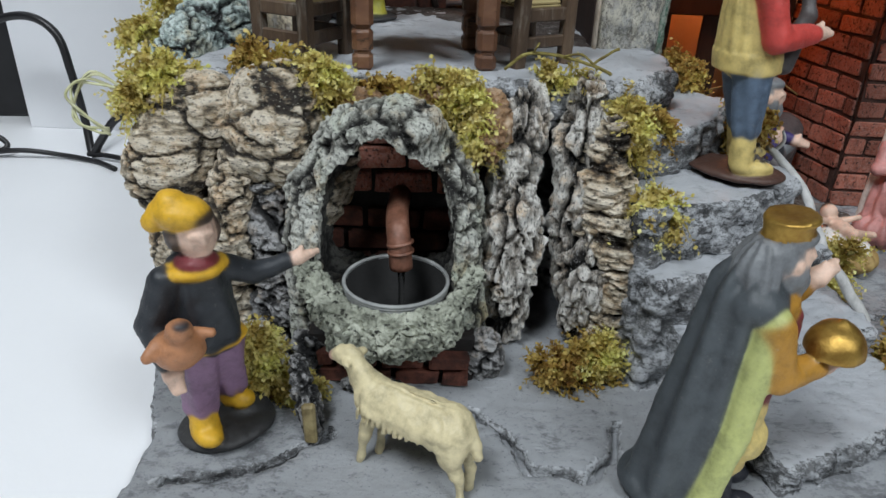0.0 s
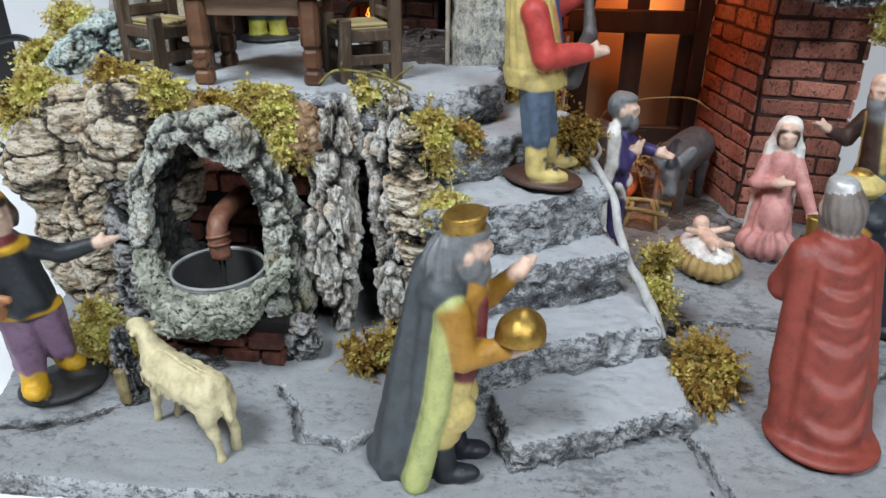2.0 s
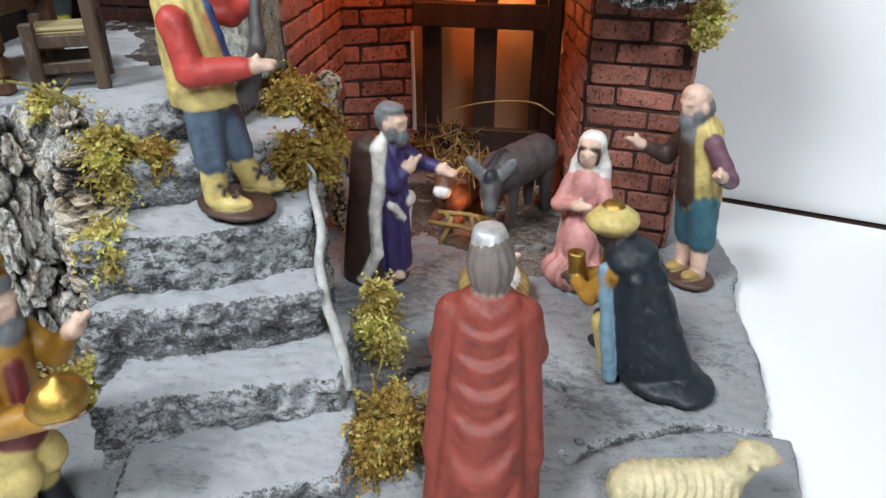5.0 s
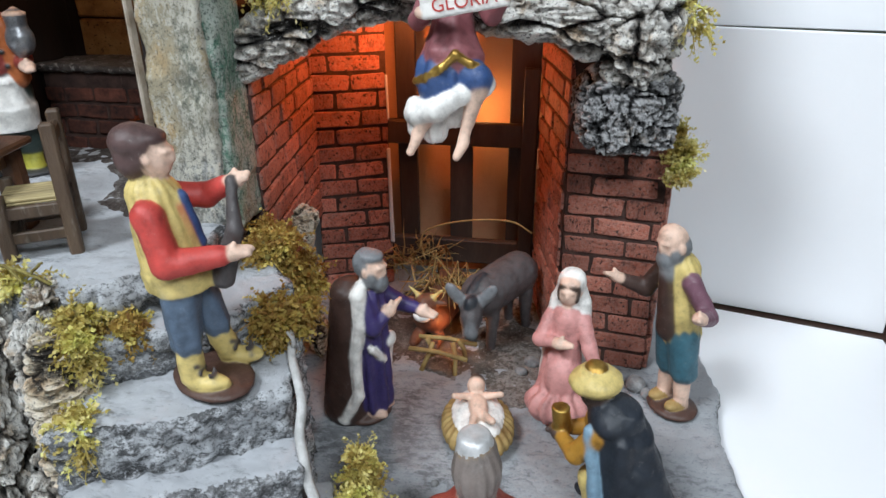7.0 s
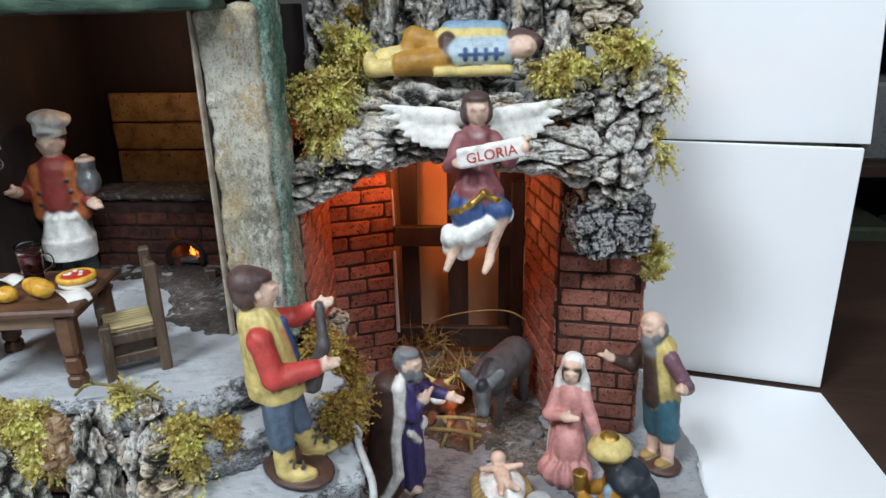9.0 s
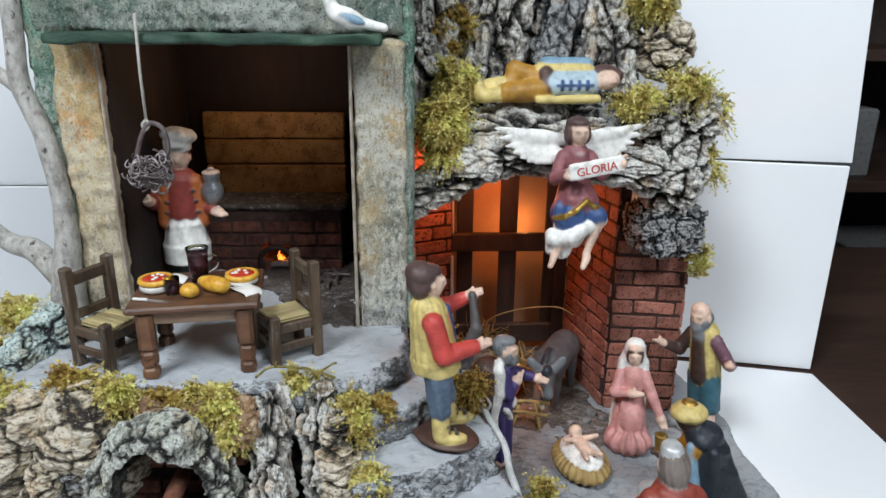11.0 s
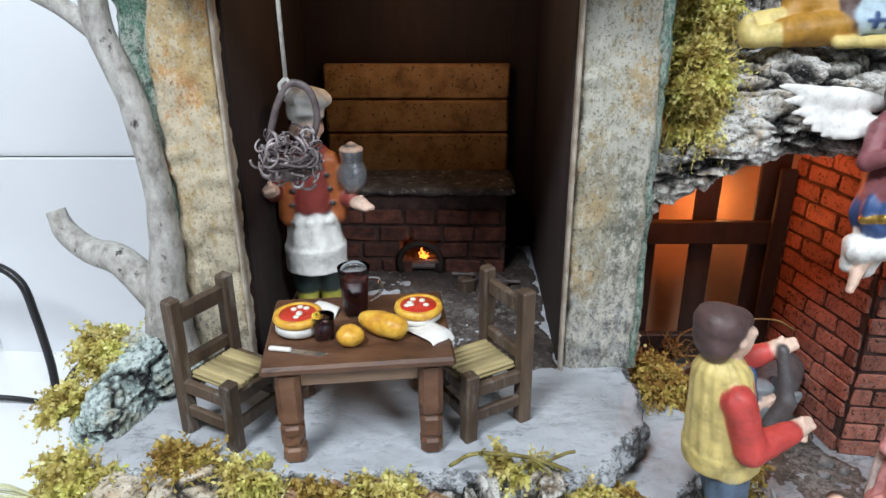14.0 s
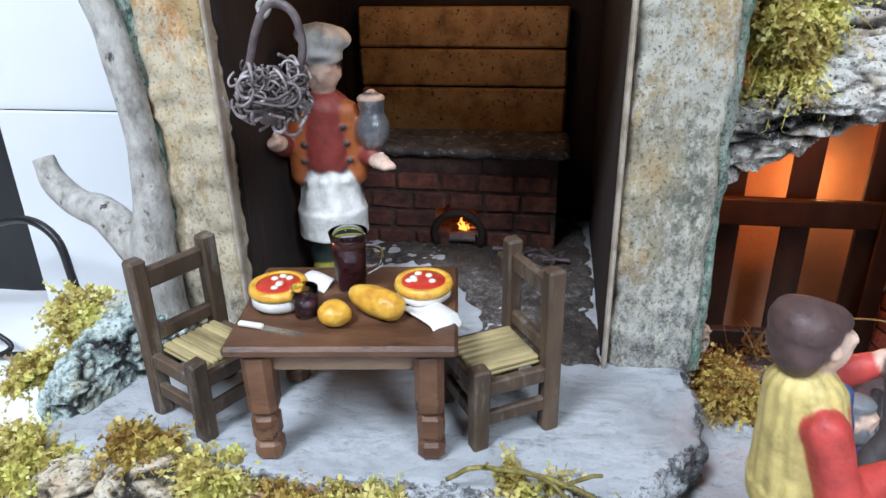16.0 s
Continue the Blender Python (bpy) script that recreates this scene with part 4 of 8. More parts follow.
def chair():
    c = thing("wooden_chair", None, (0, 0, 0), label="dark-stained wooden chair with a straw-coloured slatted seat", category="chair", group="chairs at the table")
    for x in (-1.22, 1.22):
        child("front_leg", Bits().box((x - 0.26, -1.35, 0), (x + 0.26, -0.85, 2.75), 0.06, rough=0.04).mesh("front_leg", WOOD), c)
        child("back_post", Bits().box((x - 0.26, 0.95, 0), (x + 0.26, 1.45, 5.35), 0.08, rough=0.05).mesh("back_post", WOOD), c)
        child("side_rail", Bits().box((x - 0.14, -0.9, 1.75), (x + 0.14, 1.0, 2.25), 0.05).mesh("side_rail", WOOD), c)
        child("stretcher", Bits().box((x - 0.12, -0.9, 0.75), (x + 0.12, 1.0, 1.2), 0.05).mesh("stretcher", WOOD), c)
    child("front_rail", Bits().box((-1.0, -1.25, 1.75), (1.0, -1.0, 2.25), 0.05).mesh("front_rail", WOOD), c)
    child("front_stretcher", Bits().box((-1.0, -1.2, 0.7), (1.0, -1.0, 1.2), 0.05).mesh("front_stretcher", WOOD), c)
    child("back_rail", Bits().box((-1.0, 1.0, 1.75), (1.0, 1.3, 2.3), 0.05).mesh("back_rail", WOOD), c)
    child("back_rail", Bits().box((-1.0, 1.05, 2.5), (1.0, 1.35, 3.0), 0.08).mesh("lower_back_rail", WOOD), c)
    child("top_rail", Bits().box((-1.0, 1.05, 4.3), (1.0, 1.35, 5.0), 0.1, rough=0.04).mesh("top_rail", WOOD), c)
    seat = child("seat", Bits().box((-0.98, -1.1, 2.2), (0.98, 1.0, 2.3), 0.03).mesh("seat", PALEWOOD), c, "straw-coloured slatted seat")
    for i in range(7):
        x = -0.96 + i * 0.275
        child("seat_slat", Bits().box((x, -1.1, 2.3), (x + 0.255, 1.0, 2.46), 0.05, rough=0.02).mesh("seat_slat", PALEWOOD), seat)
    return c


c1 = chair()
for o in c1.children_recursive:
    o.data.transform(Matrix.Scale(1.09, 4))
c1.matrix_world = pose(-2.6 * U, 2.1 * U, 13.5 * U, 0, 0, 62)
c2 = copy_thing(c1, pose(7.0 * U, 2.9 * U, 13.5 * U, 0, 0, -58))

# ---- food and table ware ----
CREAM = paint("white_glaze", (0.72, 0.70, 0.66), 0.35, 0.85)
CRUST = surface_mat("golden_crust", ((0.3, (0.46, 0.19, 0.025)), (0.5, (0.70, 0.38, 0.045)), (0.75, (0.80, 0.56, 0.11))), 0.6, 0.3, 0.3, 0.08)
TOMATO = paint("tomato_red", (0.50, 0.035, 0.02), 0.3, 0.6)
CHEESE = paint("white_cheese", (0.75, 0.72, 0.62), 0.4, 0.85)
WINE = paint("dark_red_wine", (0.035, 0.006, 0.007), 0.1, 0.7)
STEEL = surface_mat("dull_steel", ((0.3, (0.35, 0.36, 0.37)), (0.7, (0.6, 0.6, 0.61))), 0.5, 0.3, 0.1, 0.1, metal=0.9)
GLASS, gn, gl, gb = nodes_of("clear_glass")
gb.inputs["Base Color"].default_value = (0.95, 0.97, 0.97, 1)
gb.inputs["Roughness"].default_value = 0.03
gb.inputs["Transmission Weight"].default_value = 1.0
gb.inputs["IOR"].default_value = 1.2


def pizza(place, tall, seed):
    rnd = random.Random(seed)
    t = thing("pizza", None, place, seed * 40, "small round pizza with tomato and white cheese on a white dish", "pizza", "pizzas on the table")
    child("dish", Bits().lathe([(0.5, 0), (0.85, 0.05), (1.0, 0.2), (0.98, tall), (0.75, tall), (0.7, tall - 0.05)]).mesh("dish", CREAM, True), t, "white dish")
    child("crust", Bits().lathe([(0.6, tall), (0.98, tall - 0.05), (1.08, tall + 0.12), (1.02, tall + 0.32), (0.86, tall + 0.34), (0.74, tall + 0.22), (0.3, tall + 0.2)]).mesh("crust", CRUST, True), t, "golden crust")
    top = child("topping", Bits().lathe([(0.5, tall + 0.2), (0.82, tall + 0.24), (0.78, tall + 0.31), (0.3, tall + 0.34)]).mesh("topping", TOMATO, True), t, "tomato-red topping")
    for i in range(6):
        w, r = rnd.random() * 6.28, 0.12 + 0.42 * rnd.random()
        m = Matrix.Rotation(rnd.random() * 3, 3, "Z")
        child("cheese_piece", Bits().lathe([(0.02, 0), (0.15, 0.02), (0.12, 0.07), (0.02, 0.09)], (r * math.cos(w), r * math.sin(w), tall + 0.32), 9, m).mesh("cheese_piece", CHEESE, True), top)
    for o in t.children_recursive:
        o.data.transform(Matrix.Scale(0.88, 4))


TOP = 13.5 + 4.36
pizza((0.25, 1.9, TOP), 0.55, 1)
pizza((4.7, 2.9, TOP), 0.42, 3)
mug = thing("wine_mug", None, (2.2, 3.3, TOP), 10, "clear glass mug filled with dark wine", "mug")
mg = child("glass", Bits().lathe([(0.3, 0), (0.50, 0.02), (0.55, 0.3), (0.66, 2.0), (0.72, 2.3), (0.66, 2.32), (0.60, 2.05), (0.52, 1.95), (0.3, 1.94)]).mesh("glass", GLASS, True), mug)
child("wine", Bits().lathe([(0.2, 0.06), (0.45, 0.1), (0.56, 1.72), (0.3, 1.74)]).mesh("wine", WINE, True), mug, "dark wine")
child("handle", Bits().tube(curve_points([(0.6, 0, 1.7), (1.1, 0, 1.6), (1.15, 0, 1.0), (0.56, 0, 0.6)]), 0.09).mesh("handle", GLASS, True), mg)
for o in mug.children_recursive:
    o.data.transform(Matrix.Scale(0.88, 4))
cup = thing("wine_tumbler", None, (1.3, 1.35, TOP), 0, "small glass tumbler of dark wine", "glass")
child("glass", Bits().lathe([(0.2, 0), (0.36, 0.02), (0.42, 0.95), (0.37, 0.96), (0.33, 0.72), (0.2, 0.70)]).mesh("glass", GLASS, True), cup)
child("wine", Bits().lathe([(0.1, 0.05), (0.31, 0.08), (0.34, 0.62), (0.1, 0.64)]).mesh("wine", WINE, True), cup, "dark wine")
thing("bread_loaf", sculpt("bread_loaf", [E(0, (0, 0, 0.46), (1.02, 0.46, 0.46)), E(0, (0.5, 0, 0.46), (0.5, 0.45, 0.42))], (-1.5, -0.9, -0.2), (1.5, 0.9, 1.3), 0.08, 0.2, [CRUST], 0.04, 0.5, 5), (3.45, 1.65, TOP), -27, "golden oblong bread loaf", "bread")
thing("bread_roll", sculpt("bread_roll", [E(0, (0, 0, 0.36), (0.5, 0.48, 0.38))], (-0.9, -0.9, -0.2), (0.9, 0.9, 1.1), 0.08, 0.2, [CRUST], 0.05, 0.4, 6), (2.35, 0.95, TOP), 0, "round golden bread roll", "bread")
knife = thing("table_knife", None, (0.3, 0.35, TOP), -8, "small knife with a pale handle", "knife")
child("blade", Bits().add([(0.0, -0.12, 0), (1.1, -0.16, 0), (1.35, 0.08, 0), (0.0, 0.12, 0), (0.0, -0.12, 0.05), (1.1, -0.16, 0.03), (1.35, 0.08, 0.03), (0.0, 0.12, 0.06)], [(3, 2, 1, 0), (4, 5, 6, 7), (0, 1, 5, 4), (1, 2, 6, 5), (2, 3, 7, 6), (3, 0, 4, 7)]).mesh("blade", STEEL), knife)
child("handle", Bits().box((-0.85, -0.1, 0), (0.0, 0.1, 0.16), 0.05).mesh("handle", CREAM), knife)


def cloth(name, place, turn, w, d, seed, drop, label):
    nx, ny = 22, 14
    v, f = [], []
    for k in (0, 1):
        for i in range(nx):
            for j in range(ny):
                x, y = w * (i / (nx - 1) - 0.5) * (1 - 0.35 * j / ny), d * (j / (ny - 1) - 0.5)
                z = 0.1 + 0.08 * math.sin(3.2 * x + seed) * math.cos(2.6 * y) + 0.05 * math.sin(6 * y + x)
                z -= max(0.0, x - drop) * 1.1
                v.append((x, y, z + 0.06 * k))
    n = nx * ny
    for i in range(nx - 1):
        for j in range(ny - 1):
            a, b, c, e = i * ny + j, (i + 1) * ny + j, (i + 1) * ny + j + 1, i * ny + j + 1
            f += [(e, c, b, a), (n + a, n + b, n + c, n + e)]
    rim = [i * ny for i in range(nx)] + [(nx - 1) * ny + j for j in range(1, ny)] + [i * ny + ny - 1 for i in range(nx - 2, -1, -1)] + [j for j in range(ny - 2, 0, -1)]
    f += [(a, b, n + b, n + a) for a, b in zip(rim, rim[1:] + rim[:1])]
    thing(name, mesh_of(name, v, f, CREAM), place, turn, label, "napkin")


cloth("cloth_napkin", (5.2, 1.7, TOP), -40, 2.2, 1.1, 1, 0.55, "crumpled white napkin hanging over the table's corner")
cloth("cloth_napkin", (0.9, 3.4, TOP), -25, 1.5, 0.8, 2, 9, "folded white napkin on the table")

# ---- basket on a string ----
CURLS = surface_mat("curled_grey_twig", ((0.3, (0.08, 0.058, 0.06)), (0.5, (0.20, 0.165, 0.165)), (0.70, (0.46, 0.42, 0.42))), 0.5, 0.55, 0.4, 0.08, vary=0.45)
bk = thing("hanging_basket", None, (0.1, 3.6, 24.2), label="brown twig basket hanging from a pale string", category="basket")
child("string", Bits().tube([(0.1, 0.0, 3.1), (0.05, 0.1, 6.0), (0.0, 0.5, 9.5)], 0.1, 6).tube(curve_points([(0.1, 0.0, 3.2), (-0.2, 0.05, 2.9), (0.0, 0, 2.6), (0.25, 0, 2.95), (0.1, 0, 3.2)], 4), 0.11, 6).mesh("string", ROPE, True), bk, "pale string with a knot")
child("handle", Bits().tube(curve_points([(-0.95, 0, 0.6), (-0.35, 0, 2.2), (0.3, 0, 3.0), (1.1, 0, 2.7), (1.35, 0, 1.6), (1.0, 0, 0.5)]), 0.16, 8).mesh("handle", TWIG, True), bk)
rnd = random.Random(4)
for k in range(6):
    r, z, w0, pts = rnd.uniform(0.85, 1.3), rnd.uniform(-0.6, 0.6), rnd.random() * 6.28, []
    for i in range(13):
        w = w0 + i * 0.52
        pts.append(((r + rnd.uniform(-0.15, 0.2)) * math.cos(w), (r + rnd.uniform(-0.15, 0.2)) * math.sin(w), z + rnd.uniform(-0.25, 0.25)))
    child("twig_weave", Bits().tube(curve_points(pts, 3), 0.06, 5).mesh("twig_weave", TWIG, True), bk)
for k in range(95):
    w, h, u = rnd.random() * 6.28, rnd.uniform(-1.0, 1.0), rnd.random() * 6.28
    r = 1.3 * math.sqrt(max(0.15, 1 - 0.5 * h * h)) * rnd.uniform(0.7, 1.15)
    c = np.array((r * math.cos(w), r * math.sin(w), h))
    m = np.array(Euler((rnd.random() * 6, rnd.random() * 6, rnd.random() * 6)).to_matrix())
    big, sweep = rnd.uniform(0.18, 0.46), rnd.uniform(2.0, 4.6)
    loop = [c + m @ np.array((big * math.cos(sweep * i / 6), big * math.sin(sweep * i / 6), 0.1 * i / 6)) for i in range(7)]
    child("curled_twig", Bits().tube(curve_points(loop, 2), rnd.uniform(0.04, 0.075), 5).mesh("curled_twig", CURLS, True), bk)
child("bottom", Bits().lathe([(0.1, -0.9), (0.6, -0.8), (0.8, -0.5), (0.85, -0.2), (0.7, -0.2), (0.6, -0.5), (0.1, -0.6)]).mesh("bottom", TWIG, True), bk)

for o in bk.children:
    o.data.transform(Matrix.Diagonal((0.8, 0.8, 0.86, 1)))
bk.children[0].data.transform(Matrix.Diagonal((1, 1, 1.25, 1)))

# ---- the twig tree ----
tree = thing("bare_tree", None, (0, 0, 0), label="bare grey branch standing as a tree at the house corner", category="tree")
trunk = [(-6.2, 5.0, 12.6), (-6.4, 5.5, 14.5), (-6.5, 5.9, 17.2), (-6.15, 6.0, 19.5), (-6.2, 6.1, 22.5), (-6.6, 6.2, 25.5), (-7.6, 6.5, 28.3), (-7.5, 6.5, 31.0), (-7.4, 6.6, 35.0), (-7.6, 6.8, 41.0)]
tp = curve_points(trunk, 6)
tp = tp + 0.10 * np.stack([vnoise(tp / 1.3 + 9 * a, 91) for a in range(3)], 1)
child("trunk", Bits().tube(tp, np.interp(np.arange(len(tp)), [0, 12, 22, len(tp) - 1], [1.3, 0.9, 0.56, 0.5]), 16).mesh("trunk", TRUNK, True), tree)
stub = curve_points([(-6.4, 5.9, 16.6), (-8.4, 6.5, 18.6), (-10.2, 7.2, 18.9), (-11.3, 7.5, 19.7), (-11.7, 7.7, 20.6)], 5)
child("branch", Bits().tube(stub, np.linspace(0.78, 0.40, len(stub)) + 0.05 * np.abs(vnoise(np.array(stub) / 0.9, 92)), 12).mesh("branch", TRUNK, True), tree, "sawn-off thick side branch")
child("branch", Bits().tube(curve_points([(-7.4, 6.4, 28.1), (-9.0, 6.8, 29.2), (-10.8, 6.9, 30.3), (-11.6, 6.9, 32.3), (-11.9, 6.9, 34.5), (-12.3, 7, 38)], 5), np.linspace(0.42, 0.2, 26), 9).mesh("branch", TRUNK, True), tree, "thin forked branch")
child("branch", Bits().tube(curve_points([(-10.6, 6.9, 30.2), (-11.8, 6.8, 30.2), (-13.0, 6.9, 29.3), (-13.7, 6.9, 28.2)], 5), np.linspace(0.26, 0.14, 16), 8).mesh("branch", TRUNK, True), tree)
child("branch", Bits().tube(curve_points([(-12.9, 6.9, 29.3), (-12.6, 6.8, 28.7), (-11.8, 6.8, 28.4)], 5), np.linspace(0.14, 0.07, 11), 7).mesh("branch", TRUNK, True), tree)
LEAF = surface_mat("dry_leaf", ((0.3, (0.20, 0.12, 0.05)), (0.7, (0.42, 0.30, 0.15))), 0.8, 0.7, 0.4, 0.1)
lf = [(0, 0, 0), (0.9, 0.1, 1.0), (1.1, 0.4, 2.2), (0.2, 0.2, 3.4), (-0.9, -0.3, 2.4), (-0.9, 0.1, 1.0)]
child("dry_leaf", Bits().add([(x - 14.9, y + 6.9, z + 31.0) for x, y, z in lf] + [(x - 14.9, y + 7.02, z + 31.0) for x, y, z in lf], [(5, 4, 3, 2, 1, 0), (6, 7, 8, 9, 10, 11)] + [(i, (i + 1) % 6, 6 + (i + 1) % 6, 6 + i) for i in range(6)]).mesh("dry_leaf", LEAF), tree, "curled dry brown leaf")
child("twig", Bits().tube(curve_points([(-12.3, 6.95, 36.5), (-13.6, 6.95, 35.6), (-14.9, 6.95, 34.3)], 4), 0.09, 6).mesh("twig", TRUNK, True), tree)

# ---- cork bark rocks ----


def bark(place_solids, lo, hi, material, label, seed, relief=0.42, grain=(1.4, 1.4, 1.0), carve=None, step=0.115):
    me = rock_mesh("cork_bark_piece", place_solids, lo, hi, material, step, 0.6, relief, grain, seed, carve)
    return thing("cork_bark_piece", me, label=label, category="cork bark", group="cork bark rocks")


# Added black filler; its colour makes gaps between the bark pieces dark.
thing("cliff_core", rock_mesh("cliff_core", [R(0, (2.5, 11.0, 6.8), (10.6, 8.8, 5.2), 0.5)], (-9, 0.8, 0.8), (14, 21, 13), BARK_BLACK, 0.4, 0.5, 0.3, (1.5, 1.5, 1.5), 100), kind="structure", label="black filler body behind the bark under the terrace")
bark([E(0, (-7.5, -1.6, 9.9), (1.8, 2.4, 2.6)), E(0, (-7.2, -1.4, 5.4), (1.7, 2.4, 3.6)), E(0, (-6.0, -1.4, 11.8), (1.5, 2.0, 1.7))], (-10.4, -5.2, 1.2), (-3.6, 2.2, 14.6), BARK_TAN, "tan layered cork bark rock with pale ridges", 101, 0.2, (2.0, 2.0, 0.75))
bark([E(0, (-3.2, -1.7, 11.1), (2.3, 2.1, 3.2), (0, 22, 0)), E(0, (-1.3, -1.0, 9.2), (1.5, 1.6, 3.0), (0, 20, 0))], (-7.0, -4.8, 4.8), (2.2, 1.6, 15.2), BARK_TAN, "rounded pale tan cork bark rock", 102, 0.17, (1.6, 1.6, 1.1))
bark([E(0, (-5.0, -2.9, 7.6), (1.2, 1.3, 3.2)), E(0, (-5.5, -2.5, 4.4), (1.4, 1.5, 2.6))], (-7.8, -5.0, 1.2), (-2.8, -0.4, 12.0), BARK_TAN, "tan flaky cork bark column", 103, 0.26, (1.6, 1.6, 0.9))
bark([E(0, (-2.9, -2.6, 4.6), (1.5, 1.6, 3.6)), E(0, (-3.2, -2.0, 8.0), (1.4, 1.4, 2.6))], (-5.4, -5.4, 1.2), (-0.2, 0.4, 12.0), BARK_BLACK, "blackish cork bark with grey flecks", 104, 0.4)
bark([C(0, (6.7, -2.3, 2.6), (6.7, -1.3, 12.6), 1.1, 1.15), E(0, (6.9, -2.7, 6.5), (1.1, 1.1, 3.6))], (4.4, -5.4, 1.2), (9.8, 1.4, 15.0), BARK_FURROW, "upright grey cork bark with deep furrows", 105, 0.55, (1.1, 1.1, 2.4))
bark([C(0, (9.7, -2.7, 2.8), (9.5, -0.9, 13.0), 1.0, 0.95), E(0, (9.9, -3.1, 5.5), (0.95, 1.0, 3.0)), E(0, (9.4, -1.6, 10.5), (1.1, 1.0, 2.6))], (6.8, -5.4, 1.2), (12, 1.2, 15.2), BARK_FURROW, "upright grey cork bark with deep furrows", 106, 0.55, (1.1, 1.1, 2.4))
bark([C(0, (11.3, -3.6, 2.6), (11.1, -3.2, 8.0), 1.25, 1.0), E(0, (10.5, -2.0, 9.6), (1.2, 1.3, 3.0))], (8.8, -6.2, 1.2), (13.6, 0.4, 13.4), BARK_TAN, "tan flaky cork bark beside the stairs", 107, 0.36, (2.6, 2.6, 0.7))
bark([E(0, (-7.9, 2.6, 13.4), (1.5, 2.2, 1.9)), E(0, (-7.0, 4.8, 13.9), (1.9, 1.9, 2.0))], (-10.4, -0.8, 11.0), (-4.4, 7.4, 18.0), BARK_TEAL, "teal-washed cork bark rock at the tree's foot", 108, 0.26)
bark([E(0, (-3.4, -6.3, 3.4), (1.0, 0.9, 1.5))], (-5.2, -8.0, 1.2), (-1.6, -4.6, 5.8), BARK_GREY, "small grey rock at the fountain's foot", 109, 0.35)

bark([E(0, (2.2, -1.5, 12.6), (3.6, 1.0, 0.8)), E(0, (5.5, -2.4, 11.8), (0.8, 0.8, 1.3))], (-2.0, -4.0, 9.8), (7.2, 0.2, 14.2), surface_mat("rusty_bark", ((0.3, (0.07, 0.042, 0.025)), (0.5, (0.32, 0.19, 0.10)), (0.7, (0.50, 0.40, 0.29))), 0.5, 0.85, 0.9, 0.12), "rusty tan cork bark above the grotto", 110, 0.3)

for place, size, m, k in (((5.6, -5.0, 2.9), (0.9, 0.7, 1.3), BARK_BLACK, 113), ((-1.7, -5.7, 3.0), (0.8, 0.7, 1.3), BARK_BLACK, 114), ((1.2, -6.6, 2.4), (1.5, 0.5, 0.5), BARK_BLACK, 115)):
    bark([E(0, place, size)], tuple(np.array(place) - size - 0.9), tuple(np.array(place) + size + 0.9), m, "rough dark cork bark at the fountain's foot", k, 0.3)

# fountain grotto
# Dark bark copy for the grotto's inside; the recess's shade is in its colour.
RECESS_BARK = bark_mat("shade_black_bark", (0.10, 0.10, 0.09), (0.022, 0.021, 0.020), (0.008, 0.008, 0.008))
fount = thing("fountain_grotto", None, (0, 0, 0), label="grey bark grotto with a brick niche, a spout and a tub", category="fountain")
ring = rock_mesh("rock_ring", [E(0, (1.5, -3.4, 9.2), (3.7, 2.1, 4.0)), R(0, (1.5, -3.2, 5.4), (3.9, 2.0, 3.4), 1.2), E(0, (1.5, -4.3, 12.2), (1.9, 1.2, 0.9))], (-3.6, -6.8, 1.4), (6.9, -0.6, 14.4), BARK_GREEN, 0.12, 0.6, 0.26, (1.1, 1.1, 1.3), 111, [E(0, (1.5, -4.6, 8.9), (2.55, 4.8, 2.9)), R(0, (1.5, -3.8, 7.4), (2.6, 4.2, 1.7), 0.6), E(0, (1.35, -4.6, 11.0), (0.95, 4.6, 1.35)), E(0, (1.5, -6.4, 6.4), (2.3, 2.4, 1.2)), K(0, (1.95, -5.0, 6.4), 2.15, 2.3)], (RECESS_BARK, -4.2))
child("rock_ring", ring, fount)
LIP = surface_mat("mossy_lip", ((0.32, (0.09, 0.095, 0.075)), (0.42, (0.26, 0.275, 0.22)), (0.54, (0.43, 0.45, 0.37)), (0.72, (0.58, 0.60, 0.51))), 0.7, 0.85, 1.0, 0.14, flecks=((0.03, 0.03, 0.024), 0.3, 0.55, 0.61))
lip = rock_mesh("basin_lip", [C(0, (-1.6, -4.8, 6.9), (-0.5, -6.6, 5.8), 0.5, 0.62), C(0, (-0.5, -6.6, 5.8), (1.6, -7.3, 5.35), 0.62, 0.66), C(0, (1.6, -7.3, 5.35), (3.8, -6.9, 5.6), 0.66, 0.66), C(0, (3.8, -6.9, 5.6), (5.1, -5.0, 6.7), 0.66, 0.55), C(0, (-0.1, -6.9, 4.5), (3.4, -7.0, 4.5), 0.55, 0.55)], (-3.0, -8.6, 2.8), (6.6, -3.2, 8.4), LIP, 0.11, 0.5, 0.2, (0.5, 0.5, 0.6), 112, [K(0, (1.95, -5.0, 6.4), 2.1, 2.6)])
child("basin_lip", lip, fount, "pale green-grey rough basin lip")
# Near-black niche boxes, their colour carrying the hollow's shade.
NICHE = surface_mat("niche_shade", ((0.3, (0.008, 0.007, 0.007)), (0.7, (0.03, 0.02, 0.018))), 1.0, 0.8, 0.5, 0.15)
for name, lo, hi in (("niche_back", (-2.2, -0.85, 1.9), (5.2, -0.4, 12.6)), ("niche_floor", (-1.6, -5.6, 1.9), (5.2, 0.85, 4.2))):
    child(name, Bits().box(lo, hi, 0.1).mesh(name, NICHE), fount)
